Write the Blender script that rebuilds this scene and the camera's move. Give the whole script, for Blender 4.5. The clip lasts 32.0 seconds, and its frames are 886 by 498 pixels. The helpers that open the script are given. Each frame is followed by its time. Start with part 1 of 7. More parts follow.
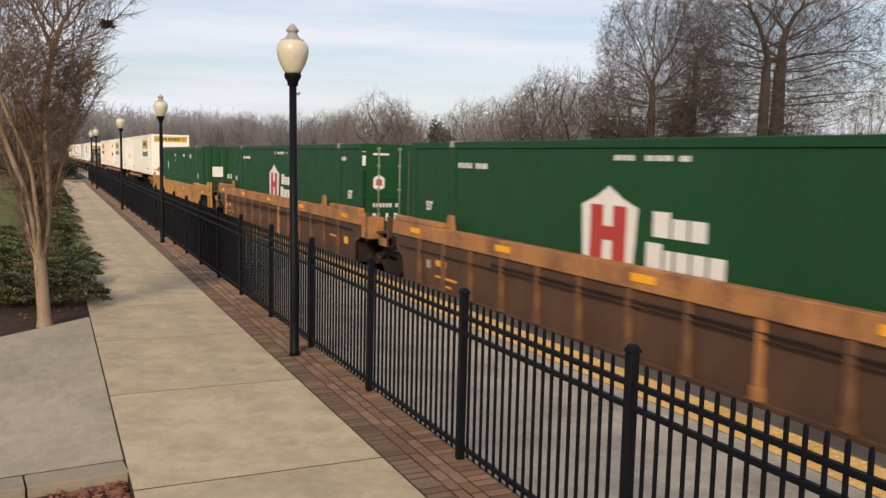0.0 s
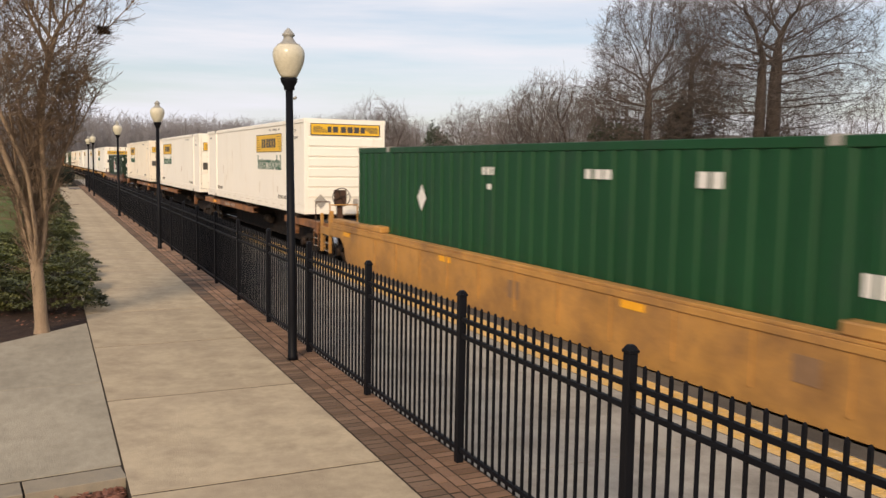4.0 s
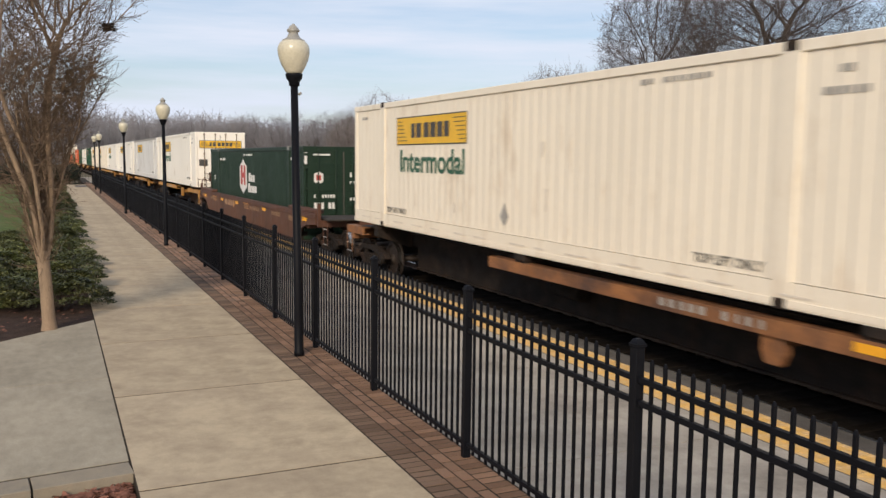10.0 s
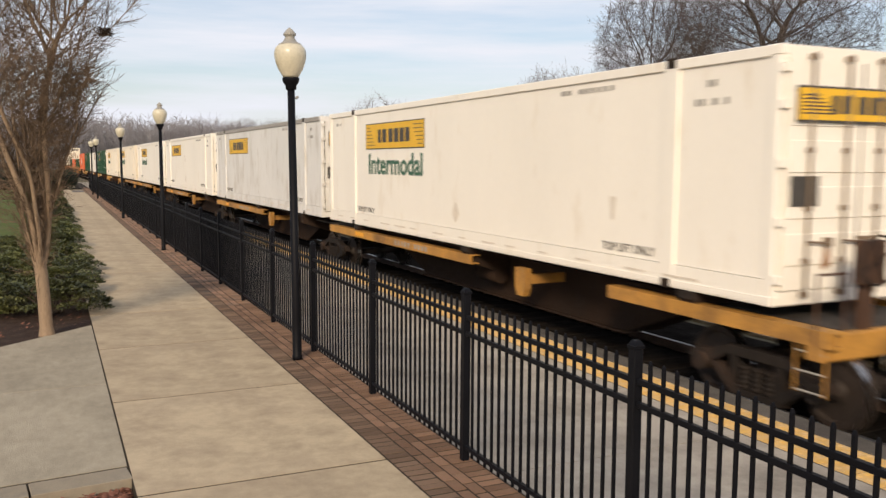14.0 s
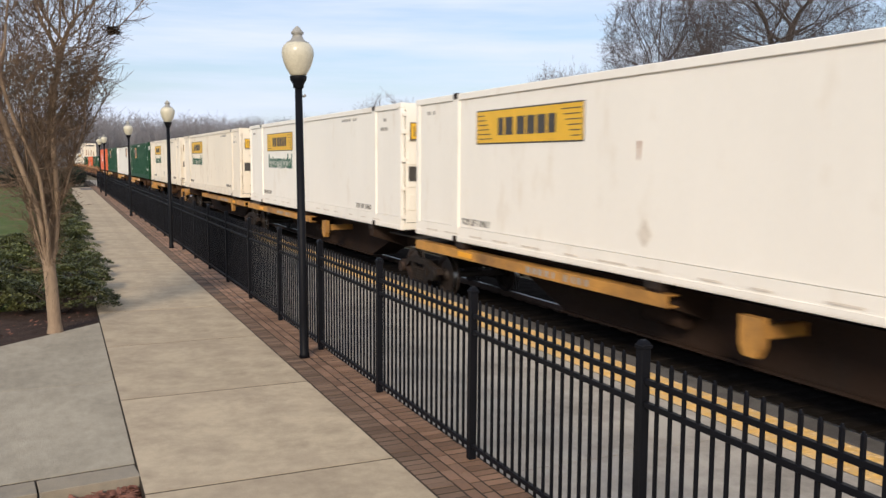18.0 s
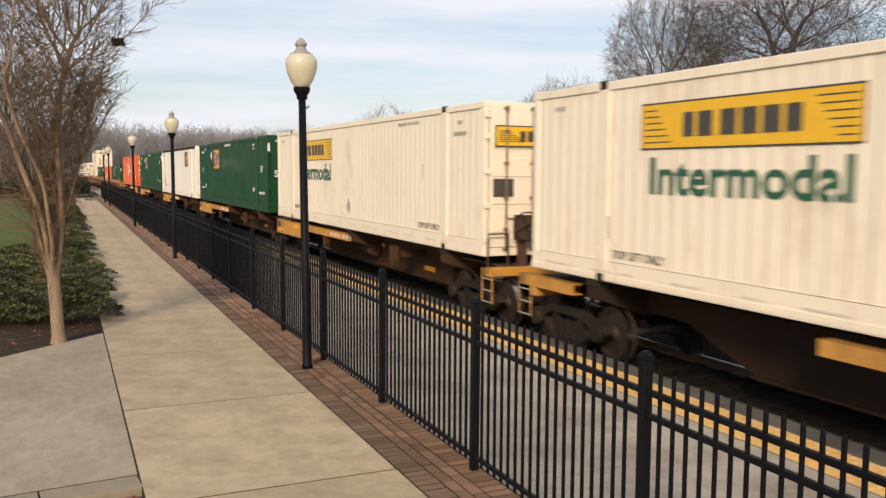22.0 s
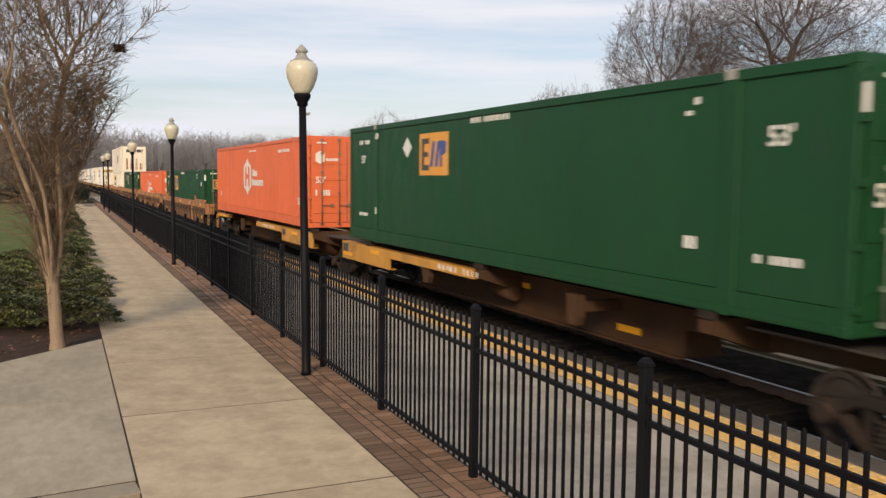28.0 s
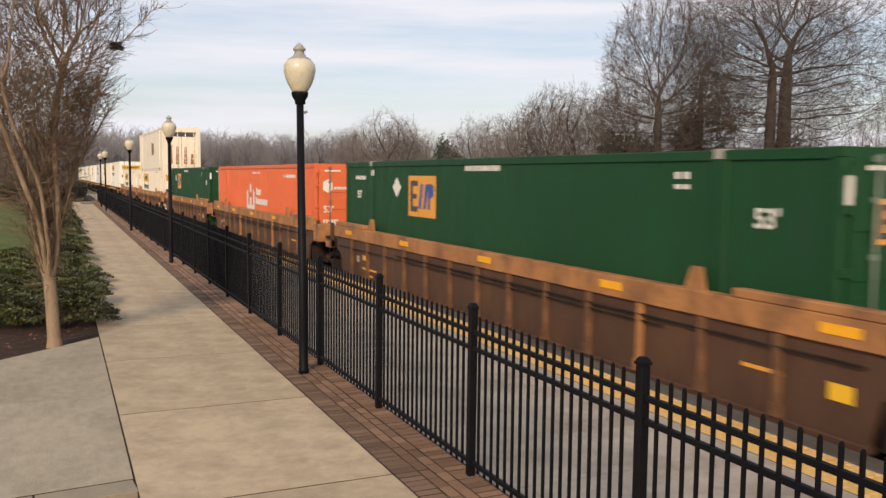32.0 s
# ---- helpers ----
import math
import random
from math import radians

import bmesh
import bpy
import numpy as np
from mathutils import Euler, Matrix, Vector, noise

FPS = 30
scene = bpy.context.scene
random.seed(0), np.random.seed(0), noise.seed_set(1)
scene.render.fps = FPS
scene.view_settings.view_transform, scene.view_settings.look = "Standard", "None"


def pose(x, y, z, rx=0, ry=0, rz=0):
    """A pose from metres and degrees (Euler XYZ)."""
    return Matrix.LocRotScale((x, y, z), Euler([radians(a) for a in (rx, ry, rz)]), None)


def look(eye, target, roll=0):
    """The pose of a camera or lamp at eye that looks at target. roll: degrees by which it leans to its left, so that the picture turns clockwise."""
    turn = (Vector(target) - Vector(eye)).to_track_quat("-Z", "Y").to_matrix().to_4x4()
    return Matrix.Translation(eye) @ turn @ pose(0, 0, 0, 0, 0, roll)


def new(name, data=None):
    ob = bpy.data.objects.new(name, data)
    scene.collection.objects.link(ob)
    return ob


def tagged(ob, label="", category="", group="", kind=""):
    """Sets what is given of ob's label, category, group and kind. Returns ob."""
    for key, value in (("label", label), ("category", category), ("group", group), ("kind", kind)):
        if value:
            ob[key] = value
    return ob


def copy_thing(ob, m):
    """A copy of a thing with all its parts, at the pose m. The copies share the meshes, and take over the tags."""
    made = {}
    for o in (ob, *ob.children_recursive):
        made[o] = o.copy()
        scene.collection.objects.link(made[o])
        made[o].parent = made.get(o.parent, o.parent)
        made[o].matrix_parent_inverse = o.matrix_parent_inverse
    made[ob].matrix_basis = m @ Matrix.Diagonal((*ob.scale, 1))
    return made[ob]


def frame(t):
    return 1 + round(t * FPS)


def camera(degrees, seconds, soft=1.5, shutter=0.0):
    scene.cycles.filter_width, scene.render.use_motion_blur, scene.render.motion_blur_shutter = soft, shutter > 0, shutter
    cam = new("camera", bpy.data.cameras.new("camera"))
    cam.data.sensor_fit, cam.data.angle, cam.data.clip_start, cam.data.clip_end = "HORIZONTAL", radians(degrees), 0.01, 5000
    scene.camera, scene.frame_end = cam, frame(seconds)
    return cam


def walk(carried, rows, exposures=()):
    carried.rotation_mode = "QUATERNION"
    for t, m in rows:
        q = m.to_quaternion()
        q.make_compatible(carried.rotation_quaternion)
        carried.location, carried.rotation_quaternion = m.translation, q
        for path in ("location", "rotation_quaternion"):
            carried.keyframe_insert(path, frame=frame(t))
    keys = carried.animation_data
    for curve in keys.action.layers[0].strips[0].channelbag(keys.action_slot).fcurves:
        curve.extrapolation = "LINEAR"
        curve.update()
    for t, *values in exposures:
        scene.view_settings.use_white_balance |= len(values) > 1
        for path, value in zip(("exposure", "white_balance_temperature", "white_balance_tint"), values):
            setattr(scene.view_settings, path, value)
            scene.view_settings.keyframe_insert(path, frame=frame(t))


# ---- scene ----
from mathutils import kdtree

EXPO = [(0, 0.10, 6650, 14), (3.5, 0.12, 6800, 15), (6, 0.07, 6400, 13), (7, 0.14, 6050, 12), (8, 0.14, 6050, 12), (9.3, 0.14, 6100, 12), (10, 0.02, 6150, 12), (10.6, 0.14, 6150, 12), (11.1, 0.15, 6150, 12), (11.9, 0.13, 6800, 15), (13.5, 0.12, 6650, 13),
        (16.5, 0.16, 6600, 13), (17, 0.16, 6500, 13), (18, 0.14, 5950, 12), (20, 0.13, 5980, 12), (21, 0.14, 6500, 12), (21.8, 0.16, 6700, 13), (23, 0.15, 6600, 13), (25, 0.07, 6700, 15), (29, 0.10, 6700, 13), (32, 0.12, 6800, 15)]
cam = camera(55.0, 32.0, soft=1.45, shutter=0.4)
EYE = (0.0, 0.0, 2.4)


def gaze(t, dx, dy, dz, yaw, pitch, roll):
    """A hand-held pose: small shift of the eye, then heading, tilt and lean in degrees."""
    return t, pose(EYE[0] + dx, EYE[1] + dy, EYE[2] + dz) @ pose(0, 0, 0, 0, 0, yaw) @ pose(0, 0, 0, 90 + pitch) @ pose(0, 0, 0, 0, 0, roll)


PATH = [
    (0, -0.006, -0.003, 0.022, -25.47, -6.05, 1.29),
    (0.5, 0.004, 0.003, 0.005, -25.44, -6.01, 1.19),
    (1, 0.001, 0.003, -0.004, -25.48, -5.90, 1.29),
    (1.5, -0.001, -0.001, 0.004, -25.48, -5.88, 1.33),
    (2, 0.001, 0.005, 0.000, -25.57, -5.79, 1.30),
    (2.5, -0.005, -0.003, 0.008, -25.63, -5.76, 1.21),
    (3, -0.002, -0.001, 0.007, -25.60, -5.67, 1.11),
    (3.5, -0.000, -0.002, 0.007, -25.58, -5.66, 0.97),
    (5.5, -0.003, -0.000, 0.008, -25.69, -6.11, 0.83),
    (6, 0.001, -0.005, -0.002, -25.65, -6.09, 0.83),
    (6.5, 0.000, -0.000, 0.006, -25.67, -6.20, 0.90),
    (7, -0.007, 0.011, 0.002, -25.85, -6.26, 1.06),
    (7.5, 0.002, 0.004, 0.002, -25.84, -6.21, 1.03),
    (8, -0.001, 0.004, 0.001, -25.55, -6.17, 0.92),
    (8.5, 0.003, -0.001, 0.001, -25.39, -6.17, 0.80),
    (9, 0.000, -0.001, -0.001, -25.43, -6.17, 0.69),
    (9.5, 0.008, 0.007, 0.003, -25.30, -6.17, 0.60),
    (10, 0.004, 0.007, -0.003, -25.21, -6.02, 0.58),
    (10.5, 0.007, 0.006, -0.001, -25.30, -5.91, 0.51),
    (11, 0.007, -0.001, 0.001, -25.34, -5.89, 0.50),
    (11.5, -0.003, 0.006, -0.003, -25.42, -5.75, 0.52),
    (12, -0.001, 0.007, -0.004, -25.37, -5.67, 0.55),
    (12.5, 0.001, 0.002, 0.002, -25.39, -5.73, 0.43),
    (13, 0.003, 0.010, -0.003, -25.46, -5.77, 0.40),
    (13.5, 0.003, 0.008, -0.004, -25.42, -5.88, 0.33),
    (14, 0.005, 0.008, -0.005, -25.36, -5.81, 0.26),
    (14.5, 0.008, 0.006, -0.003, -25.32, -5.72, 0.32),
    (16.5, -0.004, -0.000, 0.003, -25.14, -5.61, 0.30),
    (17, 0.004, 0.004, 0.007, -24.97, -5.79, 0.19),
    (17.5, 0.008, 0.000, -0.000, -24.93, -5.92, 0.24),
    (18, 0.006, 0.014, 0.000, -24.89, -5.94, 0.32),
    (18.5, 0.001, 0.007, 0.003, -25.02, -5.89, 0.31),
    (19, 0.012, 0.014, -0.008, -24.91, -5.79, 0.12),
    (19.5, 0.010, 0.011, -0.001, -24.98, -5.72, 0.06),
    (20, 0.010, 0.010, -0.001, -24.90, -5.71, 0.04),
    (20.5, 0.013, 0.006, -0.010, -24.75, -5.56, 0.03),
    (21, 0.006, 0.006, 0.002, -24.58, -5.53, 0.10),
    (21.5, 0.006, 0.005, 0.001, -24.57, -5.39, 0.29),
    (22, 0.004, 0.001, 0.005, -24.67, -5.25, 0.32),
    (22.5, 0.003, -0.004, 0.002, -24.78, -5.16, 0.31),
    (23, -0.001, 0.003, -0.004, -24.76, -4.99, 0.40),
    (23.5, -0.004, -0.004, 0.000, -24.82, -4.97, 0.37),
    (24, 0.005, 0.005, -0.001, -24.74, -5.00, 0.34),
    (24.5, -0.004, -0.003, 0.003, -24.81, -4.99, 0.41),
    (25, -0.007, -0.006, 0.005, -24.74, -4.88, 0.52),
    (25.5, -0.003, -0.007, 0.003, -24.64, -4.86, 0.57),
    (27.5, -0.004, -0.002, -0.000, -24.73, -4.70, 0.51),
    (28, -0.005, 0.002, -0.002, -24.74, -4.74, 0.54),
    (28.5, 0.001, -0.004, 0.000, -24.74, -4.80, 0.43),
    (29, -0.002, -0.007, 0.003, -24.67, -4.77, 0.52),
    (29.5, -0.001, -0.003, 0.003, -24.78, -4.71, 0.49),
    (30, -0.012, -0.005, 0.006, -24.98, -4.66, 0.63),
    (30.5, -0.003, -0.008, 0.003, -24.98, -4.74, 0.55),
    (31, 0.004, 0.006, -0.000, -24.93, -4.88, 0.59),
    (31.5, -0.005, -0.000, 0.002, -24.93, -4.92, 0.49),
    (32, -0.007, -0.001, 0.001, -24.91, -4.86, 0.61),
]
walk(cam, [gaze(*row) for row in PATH], exposures=EXPO)

# ---- sky and light ----
SUN_ELEV, SUN_ROT = 27.0, 215.0     # degrees; rotation clockwise from +y


def make_world():
    world = bpy.data.worlds.new("sky")
    scene.world = world
    world.use_nodes = True
    nt = world.node_tree
    nt.nodes.clear()
    n = nt.nodes.new
    sky = n("ShaderNodeTexSky")
    sky.sky_type, sky.sun_disc = "NISHITA", False
    sky.sun_elevation, sky.sun_rotation = radians(SUN_ELEV), radians(SUN_ROT)
    sky.air_density, sky.dust_density, sky.ozone_density = 1.0, 1.5, 1.2
    co = n("ShaderNodeTexCoord")
    mp = n("ShaderNodeMapping")
    mp.inputs["Scale"].default_value = (1.2, 1.2, 13.0)
    mp.inputs["Rotation"].default_value = (0.03, 0.05, 0.4)
    big = n("ShaderNodeTexNoise")
    big.inputs["Scale"].default_value = 1.6
    big.inputs["Detail"].default_value = 7.0
    big.inputs["Roughness"].default_value = 0.55
    ramp = n("ShaderNodeValToRGB")
    ramp.color_ramp.elements[0].position, ramp.color_ramp.elements[1].position = 0.40, 0.64
    gain = n("ShaderNodeVectorMath")
    gain.operation = "SCALE"
    gain.inputs["Scale"].default_value = SKY_GAIN
    mix = n("ShaderNodeMix")
    mix.data_type = "RGBA"
    mix.inputs["B"].default_value = CLOUD
    bg, out = n("ShaderNodeBackground"), n("ShaderNodeOutputWorld")
    link = nt.links.new
    link(co.outputs["Generated"], mp.inputs["Vector"])
    link(mp.outputs["Vector"], big.inputs["Vector"])
    link(big.outputs["Fac"], ramp.inputs["Fac"])
    link(sky.outputs["Color"], gain.inputs[0])
    link(gain.outputs["Vector"], mix.inputs["A"])
    cover = n("ShaderNodeMapRange")
    cover.inputs["To Min"].default_value, cover.inputs["To Max"].default_value = 0.30, 1.0
    link(ramp.outputs["Color"], cover.inputs["Value"])
    link(cover.outputs["Result"], mix.inputs["Factor"])
    link(mix.outputs["Result"], bg.inputs["Color"])
    bg.inputs["Strength"].default_value = 1.0
    link(bg.outputs["Background"], out.inputs["Surface"])


SKY_GAIN = 0.115
CLOUD = (0.77, 0.81, 0.88, 1.0)
make_world()
sun_data = bpy.data.lights.new("sun", "SUN")
sun_data.energy, sun_data.angle, sun_data.color = 2.9, radians(12), (1.0, 0.82, 0.58)
sun = new("sun", sun_data)
_az, _el = radians(SUN_ROT), radians(SUN_ELEV)
_to = Vector((math.sin(_az) * math.cos(_el), math.cos(_az) * math.cos(_el), math.sin(_el)))
sun.matrix_world = look(_to * 50, (0, 0, 0))

# ---- materials ----


def mat(name, base, rough=0.6, metal=0.0, var=0.12, scale=1.5, bump=0.15, fine=40.0, dirt=None, amount=0.35,
        dscale=2.0, stretch=(1, 1, 1), spec=0.5, each=0.0, wide=None):
    """A procedural surface: two scales of tone, a second colour in patches (dirt), fine relief, tone by piece (each)."""
    m = bpy.data.materials.new(name)
    m.use_nodes = True
    nt = m.node_tree
    p = nt.nodes["Principled BSDF"]
    p.inputs["Roughness"].default_value, p.inputs["Metallic"].default_value = rough, metal
    p.inputs["Specular IOR Level"].default_value = spec if rough < 0.8 else min(spec, 0.12)
    n, link = nt.nodes.new, nt.links.new
    co = n("ShaderNodeTexCoord")
    mp = n("ShaderNodeMapping")
    mp.inputs["Scale"].default_value = stretch
    link(co.outputs["Object"], mp.inputs["Vector"])

    def noise_at(s, detail=5.0, rgh=0.6):
        t = n("ShaderNodeTexNoise")
        t.inputs["Scale"].default_value, t.inputs["Detail"].default_value = s, detail
        t.inputs["Roughness"].default_value = rgh
        link(mp.outputs["Vector"], t.inputs["Vector"])
        return t.outputs["Fac"]

    def ranged(fac, a, b, lo=0.25, hi=0.75):
        r = n("ShaderNodeMapRange")
        r.inputs["From Min"].default_value, r.inputs["From Max"].default_value = lo, hi
        r.inputs["To Min"].default_value, r.inputs["To Max"].default_value = a, b
        link(fac, r.inputs["Value"])
        return r.outputs["Result"]

    def math_node(op, a, b):
        t = n("ShaderNodeMath")
        t.operation = op
        for k, v in enumerate((a, b)):
            if isinstance(v, (int, float)):
                t.inputs[k].default_value = v
            else:
                link(v, t.inputs[k])
        return t.outputs[0]

    tone = math_node("MULTIPLY", ranged(noise_at(scale), 1 - var, 1 + var), ranged(noise_at(fine, 3.0), 1 - var * 0.6, 1 + var * 0.6))
    if each:
        info = n("ShaderNodeObjectInfo")
        tone = math_node("MULTIPLY", tone, ranged(info.outputs["Random"], 1 - each, 1 + each, 0.0, 1.0))
        geo = n("ShaderNodeNewGeometry")
        tone = math_node("MULTIPLY", tone, ranged(geo.outputs["Random Per Island"], 1 - each, 1 + each, 0.0, 1.0))
    col = n("ShaderNodeRGB")
    col.outputs[0].default_value = (*base, 1)
    colour = col.outputs[0]
    if dirt:
        mx = n("ShaderNodeMix")
        mx.data_type = "RGBA"
        mx.inputs["B"].default_value = (*dirt, 1)
        link(colour, mx.inputs["A"])
        link(ranged(noise_at(dscale, 8.0, 0.7), 0.0, 1.0, 0.62 - amount * 0.35, 0.85 - amount * 0.25), mx.inputs["Factor"])
        colour = mx.outputs["Result"]
    if wide:
        mx = n("ShaderNodeMix")
        mx.data_type = "RGBA"
        mx.inputs["B"].default_value = (*wide, 1)
        link(colour, mx.inputs["A"])
        link(ranged(noise_at(0.12, 4.0), 0.0, 1.0, 0.4, 0.62), mx.inputs["Factor"])
        colour = mx.outputs["Result"]
    vm = n("ShaderNodeVectorMath")
    vm.operation = "SCALE"
    link(colour, vm.inputs[0])
    link(tone, vm.inputs["Scale"])
    link(vm.outputs["Vector"], p.inputs["Base Color"])
    link(ranged(noise_at(scale * 4), max(0.05, rough - 0.12), min(1.0, rough + 0.12)), p.inputs["Roughness"])
    if bump:
        b = n("ShaderNodeBump")
        b.inputs["Strength"].default_value = bump
        b.inputs["Distance"].default_value = 0.02
        link(math_node("ADD", noise_at(fine, 6.0, 0.7), math_node("MULTIPLY", noise_at(scale * 3, 4.0), 0.6)), b.inputs["Height"])
        link(b.outputs["Normal"], p.inputs["Normal"])
    return m


CONCRETE = mat("walk_concrete", (0.495, 0.402, 0.275), 0.88, var=0.09, scale=9.0, bump=0.4, fine=60, dirt=(0.32, 0.255, 0.178), amount=0.62, dscale=1.9, each=0.05, stretch=(1, 1, 1), wide=(0.42, 0.335, 0.237))
CONCRETE_GREY = mat("plaza_concrete", (0.375, 0.328, 0.248), 0.88, var=0.13, scale=8.0, bump=0.35, fine=60, dirt=(0.28, 0.245, 0.185), amount=0.6, dscale=1.1, each=0.05, stretch=(1.2, 0.6, 1))
KERB = mat("kerb_concrete", (0.30, 0.255, 0.19), 0.85, var=0.16, scale=2.0, bump=0.3, fine=80, dirt=(0.2, 0.18, 0.15), amount=0.5, dscale=2.5)
PLATFORM_EDGE = mat("grimy_platform_edge", (0.115, 0.105, 0.092), 0.9, var=0.25, scale=2.0, bump=0.3, fine=60, dirt=(0.07, 0.062, 0.055), amount=0.55, dscale=1.5)
PLATFORM = mat("platform_concrete", (0.385, 0.35, 0.30), 0.85, var=0.12, scale=0.8, bump=0.2, fine=70, dirt=(0.20, 0.18, 0.155), amount=0.55, dscale=1.3)
JOINT = mat("joint_sand", (0.045, 0.036, 0.027), 0.95, var=0.2, scale=6, fine=150, bump=0.4)
BRICK = mat("paver_brick", (0.26, 0.155, 0.10), 0.85, var=0.18, scale=3, bump=0.35, fine=130, dirt=(0.12, 0.095, 0.08), amount=0.62, dscale=2.2, each=0.28)
BRICK_DARK = mat("paver_brick_dark", (0.215, 0.14, 0.095), 0.85, var=0.18, scale=3, bump=0.35, fine=130, dirt=(0.105, 0.088, 0.074), amount=0.66, dscale=2.2, each=0.28)
TACTILE = mat("tactile_yellow", (0.66, 0.395, 0.10), 0.7, var=0.14, scale=2, bump=0.3, fine=60, dirt=(0.56, 0.44, 0.30), amount=0.55, dscale=7, each=0.08)
IRON = mat("black_powder_coat", (0.0062, 0.0066, 0.009), 0.5, spec=0.1, var=0.25, scale=3, bump=0.05, fine=120)
LAMP_GLASS = mat("lamp_globe", (0.56, 0.52, 0.40), 0.28, var=0.06, scale=6, bump=0.02, fine=60)
LAMP_CAP = mat("lamp_cap", (0.30, 0.29, 0.26), 0.5, var=0.12, scale=8, bump=0.05)
VERGE = mat("verge_grass", (0.15, 0.135, 0.065), 0.95, var=0.3, scale=1.2, bump=0.8, fine=30, dirt=(0.085, 0.10, 0.035), amount=0.5, dscale=0.6)
GRASS = mat("lawn", (0.085, 0.115, 0.032), 0.95, var=0.3, scale=2.0, bump=0.8, fine=60, dirt=(0.15, 0.13, 0.06), amount=0.4, dscale=0.8)
GROUND = mat("open_ground", (0.17, 0.145, 0.10), 0.95, var=0.25, scale=0.5, bump=0.6, fine=8, dirt=(0.11, 0.11, 0.06), amount=0.5, dscale=0.25)
BALLAST = mat("track_ballast", (0.017, 0.015, 0.0135), 0.95, spec=0.0, var=0.4, scale=3, bump=1.0, fine=14, dirt=(0.028, 0.023, 0.019), amount=0.4, dscale=1.2)
GRAVEL = mat("gravel_lot", (0.285, 0.22, 0.145), 0.95, var=0.25, scale=1.2, bump=0.7, fine=9, dirt=(0.15, 0.135, 0.09), amount=0.5, dscale=0.35)
PALE = mat("pale_path", (0.60, 0.475, 0.32), 0.9, var=0.1, scale=0.6, bump=0.2, fine=20)
WALL = mat("retaining_wall", (0.60, 0.44, 0.26), 0.85, var=0.14, scale=0.8, bump=0.25, fine=14, dirt=(0.3, 0.24, 0.17), amount=0.4, dscale=1.5)
BANK = mat("leaf_litter_bank", (0.115, 0.062, 0.04), 0.95, var=0.4, scale=1.0, bump=1.0, fine=12, dirt=(0.06, 0.06, 0.03), amount=0.55, dscale=0.6)
MULCH = mat("mulch", (0.055, 0.036, 0.027), 0.95, var=0.35, scale=5, bump=1.0, fine=30)
LEAF_RED = mat("dry_leaf", (0.21, 0.095, 0.065), 0.8, var=0.2, scale=8, each=0.35, bump=0.1)
BARK = mat("smooth_bark", (0.30, 0.22, 0.15), 0.85, var=0.22, scale=5, bump=0.35, fine=45, dirt=(0.19, 0.135, 0.095), amount=0.5, dscale=6, stretch=(1, 1, 0.25))
TWIG = mat("brown_twig", (0.15, 0.107, 0.075), 0.9, var=0.2, scale=3, bump=0.1, each=0.15)
BARK_OAK = mat("grey_bark", (0.08, 0.064, 0.054), 0.92, var=0.25, scale=2, bump=0.5, fine=16, stretch=(1, 1, 0.3))
TWIG_OAK = mat("grey_twig", (0.115, 0.097, 0.088), 0.92, var=0.2, scale=1, bump=0.0, each=0.15)
# Far twigs: greyed and paled, so some distance haze sits in the colour.
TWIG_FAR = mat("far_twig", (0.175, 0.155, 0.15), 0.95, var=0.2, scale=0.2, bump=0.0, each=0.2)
EVERGREEN = mat("evergreen_leaf", (0.026, 0.04, 0.02), 0.7, var=0.3, scale=2, bump=0.0, each=0.35)
SHRUB = mat("shrub_leaf", (0.072, 0.085, 0.025), 0.6, var=0.25, scale=2, bump=0.0, each=0.5, dirt=(0.145, 0.14, 0.042), amount=0.5, dscale=2.0)
# Farthest twigs: haze painted in as a paler, bluer grey.
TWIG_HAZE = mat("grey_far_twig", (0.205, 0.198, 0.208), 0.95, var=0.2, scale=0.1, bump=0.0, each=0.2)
BRUSH = mat("brush_leaf", (0.05, 0.042, 0.024), 0.9, var=0.3, scale=1, bump=0.0, each=0.4, dirt=(0.10, 0.055, 0.035), amount=0.5, dscale=0.7)
RAIL = mat("rail_steel", (0.16, 0.11, 0.085), 0.6, 0.3, var=0.2, scale=4, bump=0.2)
RAIL_TOP = mat("rail_head", (0.3, 0.29, 0.28), 0.4, 1.0, var=0.1, scale=4, bump=0.02)
TIE = mat("wood_tie", (0.02, 0.0165, 0.014), 0.95, spec=0.0, var=0.3, scale=3, bump=0.6, fine=30, stretch=(0.3, 1, 1), each=0.2)
# Bellies: grime, with the shade under the containers put into the colour.
BELLY_BROWN = mat("grimy_brown_belly", (0.085, 0.043, 0.022), 0.8, var=0.3, scale=2, bump=0.3, fine=30, dirt=(0.035, 0.024, 0.018), amount=0.6, dscale=1.0)
BELLY_DARK = mat("grimy_dark_belly", (0.042, 0.025, 0.017), 0.85, var=0.3, scale=2, bump=0.3, fine=30, dirt=(0.022, 0.016, 0.013), amount=0.6, dscale=1.0)
STEEL_DARK = mat("grimy_steel", (0.026, 0.0215, 0.019), 0.8, 0.1, var=0.35, scale=3, bump=0.4, fine=30, dirt=(0.055, 0.034, 0.024), amount=0.4, spec=0.2)
WHEEL = mat("wheel_steel", (0.038, 0.028, 0.023), 0.65, 0.3, var=0.3, scale=6, bump=0.2, dirt=(0.06, 0.04, 0.03), amount=0.4)
TREAD = mat("wheel_tread", (0.5, 0.48, 0.46), 0.25, 1.0, var=0.1, scale=6, bump=0.02)
GREY_DECK = mat("deck_grating", (0.07, 0.062, 0.056), 0.8, 0.2, var=0.25, scale=4, bump=0.4, fine=50)
